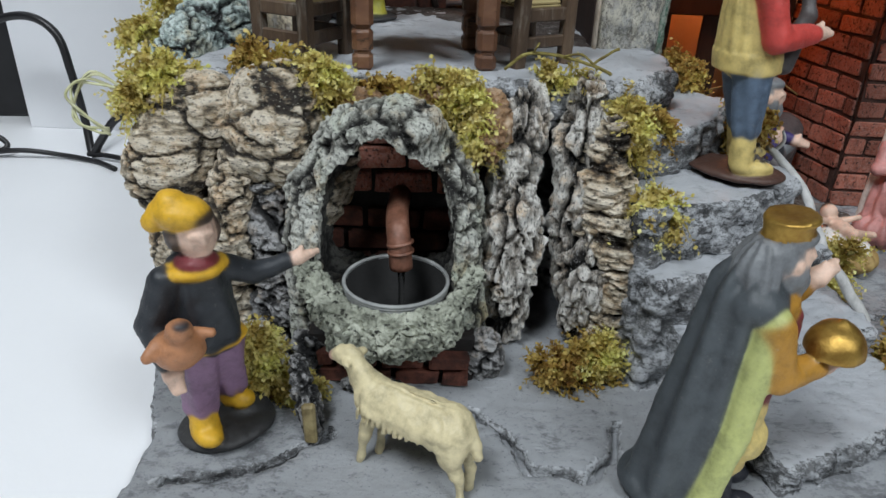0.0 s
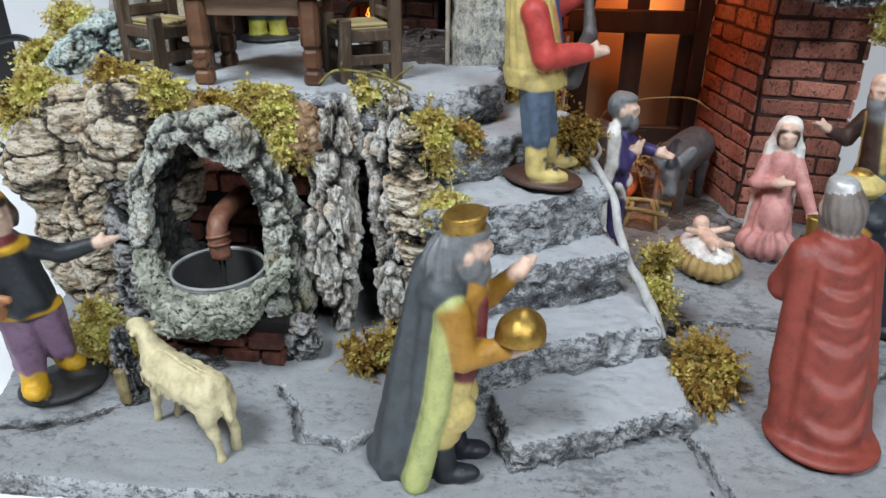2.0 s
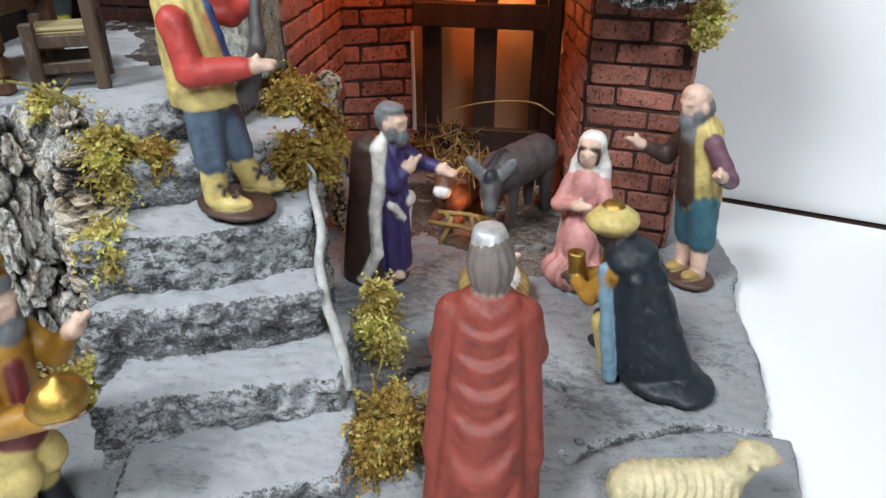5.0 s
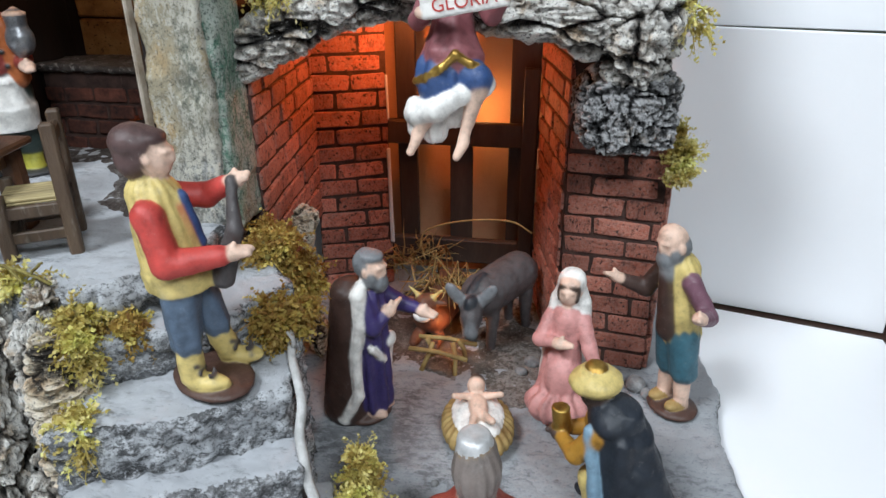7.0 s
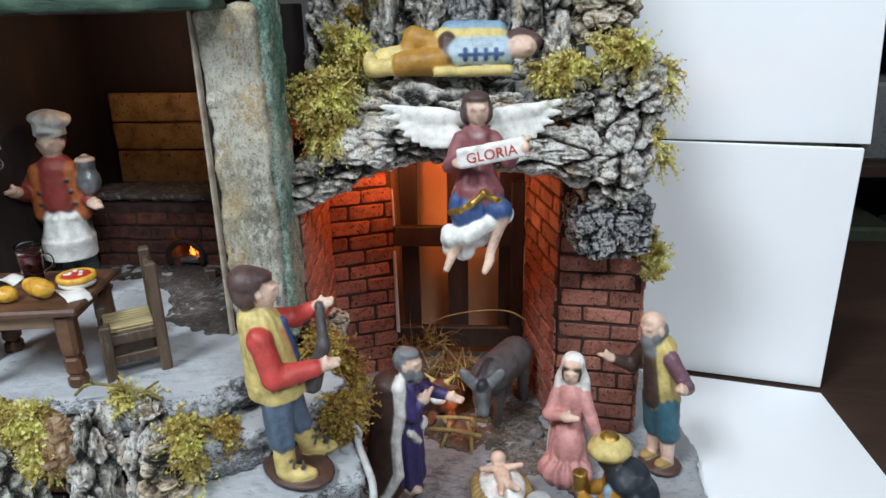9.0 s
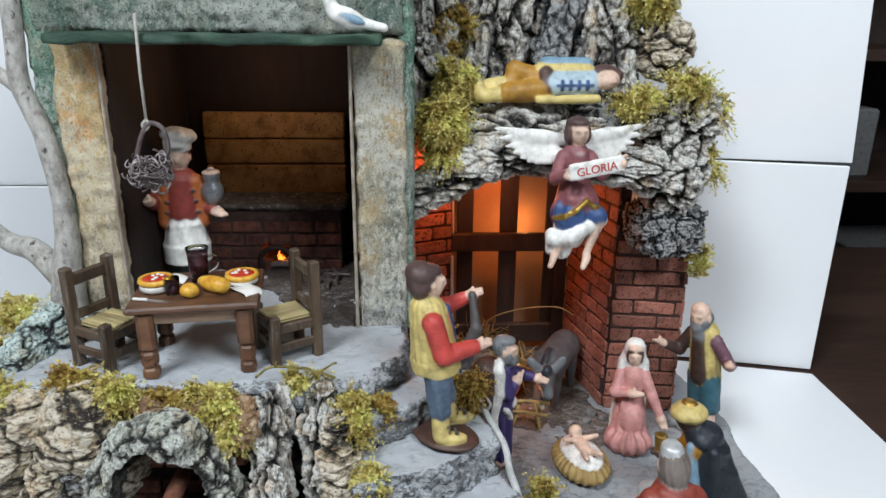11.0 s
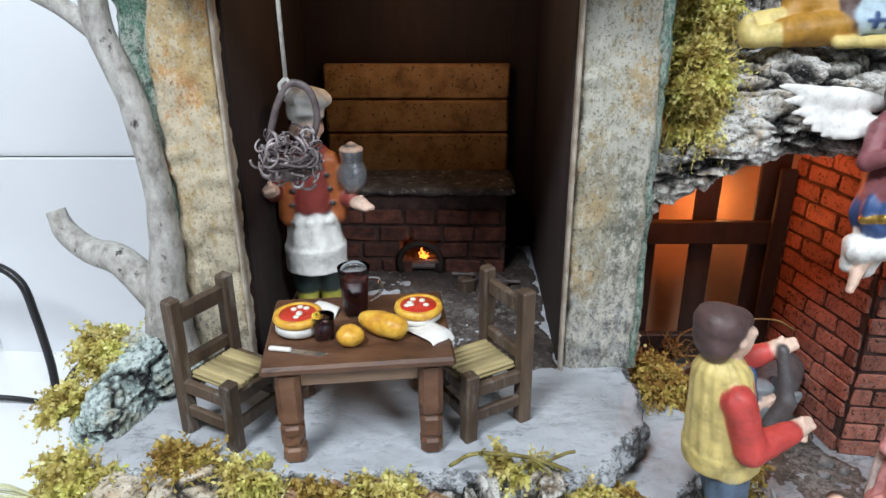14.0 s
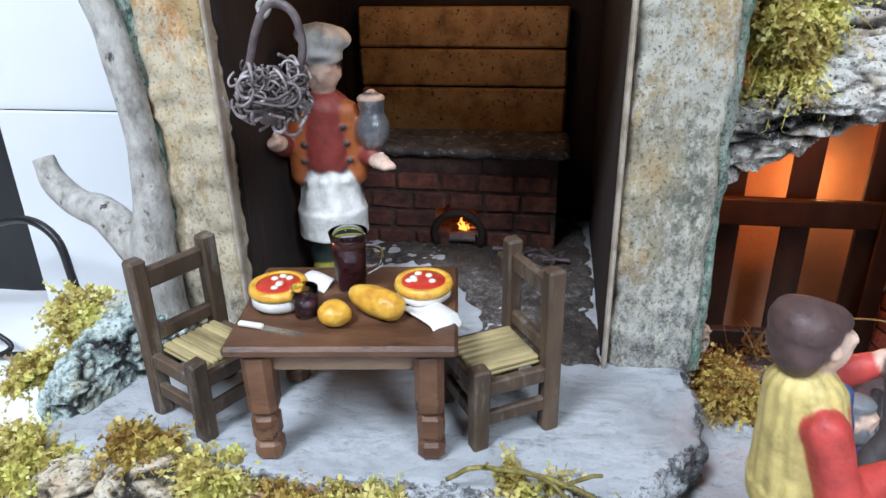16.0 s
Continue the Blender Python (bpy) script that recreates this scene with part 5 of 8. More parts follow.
tub = child("tub", Bits().lathe([(1.5, 4.2), (1.85, 4.3), (2.02, 6.35), (1.9, 6.4), (1.75, 4.9), (0.4, 4.88)], (1.95, -5.0, 0), 36).mesh("tub", surface_mat("black_tub", ((0.3, (0.002, 0.002, 0.002)), (0.7, (0.006, 0.006, 0.006))), 1.0, 0.85, 0.1, 0.2), True), fount, "black tub of dark water")
rim = Bits()
for k in range(4):
    rim.tube([(1.95 + (2.06 - 0.03 * k) * math.cos(w), -5.0 + (2.06 - 0.03 * k) * math.sin(w), 6.42 - 0.13 * k) for w in np.linspace(0, math.tau, 40)], 0.085, 6, False)
child("tub_rim", rim.mesh("tub_rim", surface_mat("grey_tub_rim", ((0.3, (0.22, 0.23, 0.23)), (0.7, (0.42, 0.43, 0.42))), 0.6, 0.5, 0.2, 0.1), True), tub, "pale grey rim band")
TERRA = surface_mat("terracotta_pipe", ((0.3, (0.10, 0.042, 0.025)), (0.55, (0.22, 0.095, 0.06)), (0.8, (0.36, 0.20, 0.145))), 0.6, 0.45, 0.4, 0.1)
spout = child("spout", Bits().tube(curve_points([(1.85, -0.9, 8.5), (1.87, -3.2, 8.6), (1.95, -4.3, 8.5), (2.05, -4.85, 8.05), (2.15, -4.95, 6.95)], 6), 0.46, 14).tube([(2.12, -4.93, 7.72), (2.13, -4.94, 7.62)], 0.53, 14).tube([(2.08, -4.88, 8.05), (2.1, -4.9, 7.95)], 0.54, 14).mesh("spout", TERRA, True), fount, "bent terracotta spout")
WATER, wn, wl, wb = nodes_of("clear_water")
wb.inputs["Roughness"].default_value = 0.05
wb.inputs["Transmission Weight"].default_value = 1.0
wb.inputs["IOR"].default_value = 1.33
child("water_jet", Bits().tube([(2.15, -4.98, 6.9), (2.16, -5.0, 6.1), (2.17, -5.02, 4.92)], [0.16, 0.12, 0.14], 8).mesh("water_jet", WATER, True), spout, "thin stream of clear water")

# upper bark over the stable
bark([C(0, (14.3, 9.8, 21.3), (18.0, 10.2, 23.2), 1.45, 1.5), C(0, (18.0, 10.2, 23.4), (25.0, 10.4, 23.9), 1.35, 1.5), C(0, (25.0, 10.4, 23.6), (30.5, 11.2, 22.4), 1.5, 1.5), E(0, (22, 12.6, 25.2), (7.5, 2.6, 1.7))], (12.4, 7.4, 18.6), (32.6, 15.6, 28.2), BARK_GREY, "long grey cork bark arching over the stable", 121, 0.5, (3.0, 1.7, 1.2))
bark([E(0, (32.3, 12.3, 22.4), (2.5, 2.4, 3.6)), E(0, (33.2, 12.6, 26.0), (2.2, 2.2, 2.4)), E(0, (29.6, 12.6, 25.6), (3.0, 2.2, 1.5))], (25.8, 9.0, 18.0), (36.6, 15.8, 29.6), BARK_GREY, "lumpy grey cork bark with whitish knobs", 122, 0.5, (1.5, 1.5, 1.3))
bark([R(0, (32.5, 12.8, 18.2), (2.4, 2.2, 1.7), 0.6)], (29.4, 9.8, 15.9), (35.8, 15.8, 20.8), BARK_BLACK, "black cork bark block flecked with silver grey", 123, 0.38, (0.7, 0.7, 0.7))
for i, (x0, x1, y, r, m, s) in enumerate(((16.0, 15.8, 15.6, 1.9, BARK_GREY, 131), (20.2, 20.6, 16.4, 2.3, BARK_GREY, 132), (24.8, 24.6, 16.8, 2.1, BARK_BLACK, 133), (28.4, 28.0, 16.0, 2.0, BARK_GREY, 134))):
    bark([C(0, (x0, y, 27.5), (x1, y + 1.2, 41), r, r)], (x0 - 3.6, y - 3.4, 24.6), (x0 + 3.6, y + 4.6, 44), m, "upright weathered cork bark at the back", s, 0.75, (1.6, 1.6, 3.2), None, 0.18)
bark([E(0, (31.8, 14.6, 30.6), (1.9, 1.8, 2.2)), E(0, (31.0, 15.6, 34.5), (2.0, 1.8, 3.2))], (27.8, 11.6, 27.2), (35.4, 18.6, 39), BARK_TAN, "knobbly tan cork bark", 141, 0.45, (2.2, 2.2, 1.4))
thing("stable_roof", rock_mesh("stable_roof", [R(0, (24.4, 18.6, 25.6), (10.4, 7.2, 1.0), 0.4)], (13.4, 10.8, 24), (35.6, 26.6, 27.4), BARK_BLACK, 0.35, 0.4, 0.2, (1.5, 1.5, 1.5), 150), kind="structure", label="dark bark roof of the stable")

# ---- stable: walls, plank screen ----


def brick_meshes():
    out = []
    for s in range(4):
        b = Bits().box((-0.5, -0.5, -0.5), (0.5, 0.5, 0.5), 0.07)
        v = np.array(b.v)
        v = v + 0.03 * np.stack([vnoise(v * 2.3 + 11 * s + a, 60 + s) for a in range(3)], 1)
        out.append((v, b.f))
    return out


BRICK_SHAPES = brick_meshes()
BRICK_DATA = {}


def brick_wall(name, a, b, z0, z1, thick, material, length=2.1, tall=0.86, proud=0.16, label="", parent=None, skip=None, seed=0):
    """A wall from a to b (x, y) whose bricks face its right-hand side, on a mortar body."""
    rnd = random.Random(seed)
    a, b = np.array(a, float), np.array(b, float)
    run = np.linalg.norm(b - a)
    m = Matrix.Translation((*a, 0)) @ Matrix.Rotation(math.atan2(*(b - a)[::-1]), 4, "Z")
    if parent is None:
        parent = thing(name, Bits().box((0, 0, z0), (run, thick, z1), 0.05, turn=m).mesh(name, MORTAR), kind="structure", label=label)
    rows = int((z1 - z0) / (tall + 0.19))
    for r in range(rows):
        x = -0.5 * length * (r % 2) + rnd.uniform(-0.15, 0.15)
        while x < run - 0.2:
            w = length * rnd.uniform(0.86, 1.12)
            x0, x1 = max(x, 0.02), min(x + w, run - 0.02)
            z = z0 + (r + 0.5) * (tall + 0.19)
            if x1 - x0 > 0.35 and not (skip and skip((x0 + x1) / 2, z)):
                k = rnd.randrange(4)
                key = (k, material.name)
                if key not in BRICK_DATA:
                    BRICK_DATA[key] = mesh_of("brick", BRICK_SHAPES[k][0] / 1.0, BRICK_SHAPES[k][1], material, smooth=False)
                place = m @ Vector(((x0 + x1) / 2, 0.35 - proud, z))
                mm = Matrix.Translation(place * U) @ m.to_3x3().to_4x4() @ pose(0, 0, 0, rnd.uniform(-2, 2), rnd.uniform(-2.5, 2.5), rnd.uniform(-1.5, 1.5)) @ Matrix.Diagonal((x1 - x0, 0.7 + rnd.uniform(-0.1, 0.1), tall * rnd.uniform(0.9, 1.04), 1))
                child("brick", BRICK_DATA[key], parent, m=parent.matrix_world.inverted() @ mm)
            x += w + 0.2
    return parent


# A pale board with the bulb's orange glow put into its colour.
slab("wall_stable_back", (13.6, 26.6, 1.8), (36, 27.0, 26), surface_mat("glow_orange_board", ((0.3, (0.50, 0.26, 0.14)), (0.7, (0.60, 0.33, 0.18))), 3, 0.8, 0.2, 0.3))
screen = thing("plank_screen", None, (0, 23.0, 2.0), label="dark wooden plank screen closing the stable's back", category="plank screen")
for x0, x1 in ((18.3, 19.7), (22.0, 23.5), (26.0, 27.9)):
    child("plank", Bits().box((x0, 0.6, 2.2), (x1, 0.95, 22), 0.06, rough=0.08).mesh("plank", DARKWOOD), screen)
child("cross_beam", Bits().box((17.7, 0.0, 10.9), (28.0, 0.55, 12.5), 0.1, rough=0.08).mesh("cross_beam", DARKWOOD), screen)
child("bottom_board", Bits().box((17.7, 0.0, 2.1), (28.0, 0.55, 3.9), 0.1, rough=0.08).mesh("bottom_board", DARKWOOD), screen)
child("paper_edge", Bits().box((17.72, -0.3, 3.6), (17.98, -0.1, 10.6), 0.05, rough=0.14).box((17.74, -0.28, 12.6), (17.9, -0.1, 15.6), 0.05, rough=0.14).mesh("paper_edge", PAPER_DIMMED), screen, "torn white paper edge")
child("post", Bits().box((26.9, -0.35, 0), (27.9, 0.0, 16.2), 0.08, rough=0.08).mesh("post", DARKWOOD), screen)

# ---- figures: each one painted statuette in a single mesh ----
SKIN = paint("flesh_paint", (0.70, 0.49, 0.38), 0.5, 0.75)
HAIR_BROWN = paint("dark_brown_hair_paint", (0.045, 0.028, 0.02), 0.6)
HAIR_UMBER = paint("umber_hair_paint", (0.085, 0.048, 0.045), 0.6)
HAIR_TAUPE = paint("taupe_hair_paint", (0.17, 0.14, 0.125), 0.6)
MILKBLUE = paint("milky_blue_paint", (0.40, 0.50, 0.56), 0.55, 0.8)
HAIR_GREY = paint("grey_hair_paint", (0.17, 0.18, 0.19), 0.6)
YELLOW = paint("yellow_paint", (0.66, 0.38, 0.025), 0.5, 0.7)
NAVY = paint("black_blue_paint", (0.022, 0.026, 0.032), 0.55)
MAUVE = paint("mauve_paint", (0.25, 0.15, 0.24), 0.6, 0.7)
WINE_RED = paint("wine_red_paint", (0.16, 0.025, 0.03), 0.55)
BASE_DARK = paint("dark_base_paint", (0.035, 0.035, 0.036), 0.5)
BASE_BROWN = paint("brown_base_paint", (0.075, 0.038, 0.028), 0.45)
CLAY = paint("clay_orange_paint", (0.42, 0.19, 0.09), 0.6)
SLATE = paint("slate_cloak_paint", (0.060, 0.070, 0.078), 0.5)
LIME = paint("lime_paint", (0.43, 0.46, 0.17), 0.6, 0.75)
OCHRE = paint("ochre_paint", (0.38, 0.19, 0.025), 0.5)
PALE_YELLOW = paint("pale_yellow_paint", (0.60, 0.47, 0.17), 0.55, 0.75)
BOOT = paint("blue_black_boot_paint", (0.018, 0.020, 0.028), 0.4)
GOLD = surface_mat("gold_paint", ((0.3, (0.26, 0.14, 0.03)), (0.7, (0.55, 0.36, 0.09))), 0.6, 0.42, 0.2, 0.1, metal=0.85)
SILVER = surface_mat("silver_paint", ((0.3, (0.36, 0.36, 0.36)), (0.7, (0.62, 0.62, 0.62))), 0.6, 0.4, 0.2, 0.1, metal=0.3)
BRICK_RED = paint("brick_red_paint", (0.25, 0.047, 0.032), 0.42, 0.75)
BLUE_CLOAK = paint("dark_blue_cloak_paint", (0.016, 0.021, 0.030), 0.42)
SKY = paint("pale_blue_paint", (0.20, 0.32, 0.42), 0.55, 0.75)
PINK = paint("pink_paint", (0.56, 0.26, 0.24), 0.55, 0.75)
WHITE = paint("white_paint", (0.78, 0.76, 0.72), 0.55, 0.75)
PURPLE = paint("purple_blue_paint", (0.045, 0.032, 0.13), 0.55)
BROWN = paint("dark_brown_paint", (0.05, 0.026, 0.02), 0.5)
RED = paint("red_paint", (0.48, 0.055, 0.045), 0.5, 0.7)
DENIM = paint("grey_blue_paint", (0.09, 0.13, 0.19), 0.6, 0.7)
TEAL = paint("teal_paint", (0.04, 0.12, 0.16), 0.55)
CREAMY = paint("cream_wool_paint", (0.62, 0.54, 0.33), 0.7, 0.7)
NOSE_PINK = paint("nose_pink_paint", (0.60, 0.36, 0.30), 0.6)
DONKEY = paint("donkey_grey_paint", (0.085, 0.078, 0.08), 0.5)
COW = paint("cow_brown_paint", (0.14, 0.06, 0.035), 0.55)
RUST = paint("rust_orange_paint", (0.36, 0.10, 0.04), 0.55)
VIOLET = paint("dusty_violet_paint", (0.17, 0.08, 0.11), 0.55)
BLUE = paint("cobalt_paint", (0.035, 0.075, 0.20), 0.5)
DARKHEAD = paint("dark_skin_paint", (0.055, 0.035, 0.03), 0.5)

LIMIT = ((-3.6, -3.4, -0.3), (4.2, 3.4, 11.6))


def figure(solids, place, turn, label, palette, category="statuette", lo=LIMIT[0], hi=LIMIT[1], step=0.085, blend=0.14, relief=0.03, seed=0, name="statuette", size=1.0, lean=0.0, sway=0.0):
    return thing(name, sculpt(name, solids, lo, hi, step, blend, palette, relief, 0.5, seed, size, lean, sway), place, turn, label, category, "painted statuettes")


def head(c, skin, hair, k=1.0, beard=None, cap=None, bald=False):
    """A head round the point c: plain face, nose, hair, and a beard or cap if wanted."""
    x, y, z = c
    out = [E(skin, (x, y, z), (0.60 * k, 0.66 * k, 0.82 * k)), E(skin, (x, y - 0.66 * k, z - 0.02 * k), (0.11 * k, 0.14 * k, 0.24 * k)), E(skin, (x, y - 0.58 * k, z + 0.18 * k), (0.42 * k, 0.14 * k, 0.1 * k)), C(skin, (x, y + 0.1, z - 0.6 * k), (x, y + 0.15, z - 1.2 * k), 0.36 * k, 0.4 * k), E(hair, (x, y + 0.3 * k, z + 0.2 * k), (0.70 * k, 0.60 * k, 0.76 * k), (0, 0, 0), (13, 0.03, 2.0)), E(hair, (x, y - 0.02 * k, z + 0.64 * k), (0.58 * k, 0.6 * k, 0.30 * k)), E(skin, (x - 0.62 * k, y - 0.02, z - 0.02), (0.1 * k, 0.14 * k, 0.2 * k)), E(skin, (x + 0.62 * k, y - 0.02, z - 0.02), (0.1 * k, 0.14 * k, 0.2 * k))]
    if bald:
        out[4:6] = [E(hair, (x, y + 0.28 * k, z - 0.05 * k), (0.68 * k, 0.55 * k, 0.55 * k)), E(skin, (x, y, z + 0.42 * k), (0.60 * k, 0.66 * k, 0.5 * k))]
    if beard is not None:
        out += [E(beard, (x, y - 0.45 * k, z - 0.7 * k), (0.46 * k, 0.36 * k, 0.5 * k)), E(beard, (x - 0.45 * k, y - 0.15, z - 0.4 * k), (0.2 * k, 0.35 * k, 0.45 * k)), E(beard, (x + 0.45 * k, y - 0.15, z - 0.4 * k), (0.2 * k, 0.35 * k, 0.45 * k))]
    if cap is not None:
        out += [E(cap, (x, y + 0.1 * k, z + 0.65 * k), (0.74 * k, 0.76 * k, 0.42 * k))]
    return out


def arm(sleeve, skin, shoulder, elbow, wrist, r=0.42):
    w, e = np.array(wrist, float), np.array(elbow, float)
    d = (w - e) / np.linalg.norm(w - e)
    return [C(sleeve, shoulder, elbow, r * 1.1, r), C(sleeve, elbow, wrist, r, r * 0.8), E(skin, w + 0.42 * d, (0.36, 0.36, 0.28)), C(skin, w + 0.5 * d + (0.1, 0, 0.05), w + 1.1 * d + (0.12, 0, 0.02), 0.2, 0.13), C(skin, w + 0.5 * d - (0.1, 0, 0.05), w + 1.05 * d - (0.12, 0, 0.06), 0.19, 0.13), C(skin, w + 0.3 * d, w + 0.6 * d + (0, 0, 0.38), 0.14, 0.1)]


# shepherd with a yellow cap and a clay jug
P = [BASE_DARK, YELLOW, MAUVE, NAVY, WINE_RED, SKIN, HAIR_BROWN, CLAY]
figure(
    [E(0, (0.1, 0.1, 0.35), (1.9, 1.6, 0.45)), E(0, (0.9, 0.5, 0.6), (1.0, 0.9, 0.5)), C(1, (-0.9, -0.5, 1.0), (-0.75, 0, 2.0), 0.55, 0.5), E(1, (-0.9, -0.9, 0.95), (0.5, 0.6, 0.4)), C(1, (0.55, 0.5, 1.4), (0.5, 0.3, 2.2), 0.5, 0.5), E(1, (0.8, 0.1, 1.3), (0.5, 0.5, 0.35)),
     C(2, (-0.75, -0.1, 2.0), (-0.5, 0, 4.6), 0.62, 0.8, (5, 0.05, 1)), C(2, (0.5, 0.2, 2.3), (0.45, 0.1, 4.6), 0.6, 0.8, (5, 0.05, 1)), E(1, (0, 0, 4.95), (1.35, 1.0, 0.28)), C(3, (0, 0, 5.5), (0, 0.1, 7.8), 1.15, 0.95, (6, 0.05, 0.7)), E(1, (0, -0.15, 8.15), (1.0, 0.85, 0.35)), E(4, (0, -0.3, 8.4), (0.68, 0.62, 0.35))]
    + head((0.15, -0.2, 9.4), 5, 6, 1.05) + [E(6, (-0.42, 0.0, 9.35), (0.3, 0.45, 0.55)), E(6, (0.72, 0.0, 9.35), (0.3, 0.45, 0.55)), E(1, (-0.1, 0.0, 10.15), (0.85, 0.85, 0.55)), C(1, (-0.3, 0.1, 10.4), (-0.9, 0.3, 9.9), 0.55, 0.35)]
    + arm(3, 5, (0.9, 0.0, 7.8), (1.9, -0.1, 7.2), (3.0, -0.3, 7.4)) + arm(3, 5, (-1.0, 0.0, 7.8), (-1.75, 0.0, 6.2), (-1.7, -0.9, 5.1), 0.5)
    + [E(7, (-1.35, -1.35, 5.9), (0.85, 0.8, 0.75)), C(7, (-1.35, -1.55, 6.4), (-1.3, -1.8, 6.9), 0.38, 0.42), E(3, (-1.28, -1.95, 7.18), (0.24, 0.24, 0.12)), C(7, (-2.0, -1.3, 6.3), (-2.35, -1.5, 6.0), 0.18, 0.18), C(7, (-0.75, -1.4, 6.4), (-0.35, -1.6, 6.3), 0.18, 0.2)],
    (-4.05, -9.0, 2.0), 38, "painted shepherd statuette in a yellow cap holding a clay jug", P, seed=1, size=0.95, lean=0.14, sway=0.08)

# standing sheep
figure([C(0, (-1.6, 0, 3.4), (1.5, 0, 3.15), 0.82, 1.0, (11, 0.05, 3)), E(0, (-1.5, 0, 3.1), (0.9, 0.78, 0.95)), E(0, (1.75, 0, 3.05), (1.0, 0.9, 1.05)), C(0, (-1.9, 0, 3.8), (-2.65, 0, 4.7), 0.62, 0.4), E(0, (-3.0, 0, 4.85), (0.62, 0.4, 0.42), (0, -14, 0)), E(1, (-3.52, 0, 4.68), (0.26, 0.25, 0.22)), E(0, (-2.65, 0.48, 4.85), (0.32, 0.2, 0.14), (0, 0, 30)), E(0, (-2.65, -0.48, 4.85), (0.32, 0.2, 0.14), (0, 0, -30)), C(0, (-1.7, -0.4, 2.6), (-1.95, -0.42, 1.2), 0.34, 0.2), C(0, (-1.95, -0.42, 1.2), (-2.15, -0.42, 0.15), 0.18, 0.2), C(0, (-1.4, 0.4, 2.6), (-1.6, 0.42, 1.2), 0.34, 0.2), C(0, (-1.6, 0.42, 1.2), (-1.75, 0.42, 0.15), 0.18, 0.2), E(0, (1.95, -0.5, 2.5), (0.55, 0.4, 0.85), (0, 12, 0)), C(0, (2.05, -0.5, 2.1), (2.45, -0.48, 1.1), 0.3, 0.19), C(0, (2.45, -0.48, 1.1), (2.5, -0.48, 0.15), 0.18, 0.2), E(0, (2.05, 0.5, 2.5), (0.55, 0.4, 0.85), (0, 12, 0)), C(0, (2.1, 0.5, 2.1), (2.4, 0.5, 1.1), 0.3, 0.19), C(0, (2.4, 0.5, 1.1), (2.35, 0.5, 0.15), 0.18, 0.2), C(0, (2.65, 0, 3.3), (2.95, 0, 2.2), 0.22, 0.16)] + [C(0, (-1.95 + 0.25 * i, side * (0.86 + 0.02 * (i % 3)), 2.7 - 0.1 * (i % 2)), (-1.85 + 0.25 * i, side * 0.9, 3.3), 0.07, 0.06) for i in range(17) for side in (-1, 1)],
    (2.9, -10.9, 2.0), -27, "cream-painted standing sheep statuette with brushed fleece", [CREAMY, NOSE_PINK], "sheep statuette", (-4.4, -1.8, -0.3), (3.8, 1.8, 5.8), 0.085, 0.14, 0.08, 2, "sheep_statuette", 0.86)

# old king in a slate cloak with a golden bowl
P = [SLATE, LIME, OCHRE, WINE_RED, PALE_YELLOW, BOOT, SKIN, HAIR_GREY, GOLD]
figure([C(0, (0.2, 0.9, 0.6), (0.1, 0.5, 7.6), 1.35, 0.95, (7, 0.11, 0.4)), E(0, (0.3, 1.4, 0.5), (1.3, 1.1, 0.5)), C(1, (-1.1, 0.5, 0.4), (-1.15, 0.1, 3.5), 0.5, 0.42), C(1, (-1.15, 0.1, 3.5), (-0.95, 0.0, 7.2), 0.42, 0.46), C(5, (-0.5, -0.5, 0.3), (-0.45, -0.2, 1.9), 0.42, 0.42), E(5, (-0.5, -1.0, 0.3), (0.4, 0.75, 0.32)), C(5, (0.7, -0.9, 0.3), (0.6, -0.4, 1.9), 0.42, 0.42), E(5, (0.7, -1.4, 0.3), (0.4, 0.7, 0.32)), C(4, (-0.5, -0.3, 2.0), (-0.4, -0.3, 3.9), 0.55, 0.7), C(4, (0.6, -0.4, 2.0), (0.4, -0.3, 3.9), 0.5, 0.65), E(3, (0, -0.4, 4.4), (0.9, 0.75, 0.9)), C(2, (0, -0.35, 5.0), (0, -0.3, 7.2), 0.85, 0.8), C(3, (-0.3, -1.05, 5.0), (-0.35, -0.95, 7.0), 0.3, 0.25), E(0, (0, 0.35, 7.5), (1.25, 0.95, 0.75))]
    + head((0, -0.35, 8.7), 6, 7, 1.0, 7) + [E(7, (0, 0.42, 8.3), (0.85, 0.66, 1.05), (0, 0, 0), (12, 0.05, 1.0)), K(8, (0, -0.1, 9.66), 0.66, 0.2, (-8, 0, 0)), K(8, (0, -0.12, 9.9), 0.72, 0.07, (-8, 0, 0))]
    + arm(2, 6, (-1.0, -0.1, 7.0), (-1.1, -0.6, 5.5), (-0.7, -1.8, 5.55), 0.48) + arm(2, 6, (1.0, -0.3, 7.1), (1.1, -1.2, 6.5), (1.0, -1.8, 7.2), 0.42)
    + [(8, lambda p, f=E(8, (-0.5, -2.35, 6.05), (0.84, 0.84, 0.85))[1]: np.maximum(f(p), 5.95 - p[:, 2])), E(8, (-0.5, -2.35, 6.9), (0.13, 0.13, 0.1)), E(3, (-0.5, -0.35, 2.05), (0.5, 0.5, 0.2)), E(4, (-0.55, -0.5, 2.95), (0.72, 0.78, 0.78)), E(4, (0.6, -0.6, 2.95), (0.66, 0.72, 0.75))],
    (12.65, -11.4, 2.0), 93, "painted old king statuette in a slate cloak offering a golden bowl", P, seed=3, size=1.04, lo=(-3.6, -4.4, -0.3), lean=0.09, sway=-0.055)

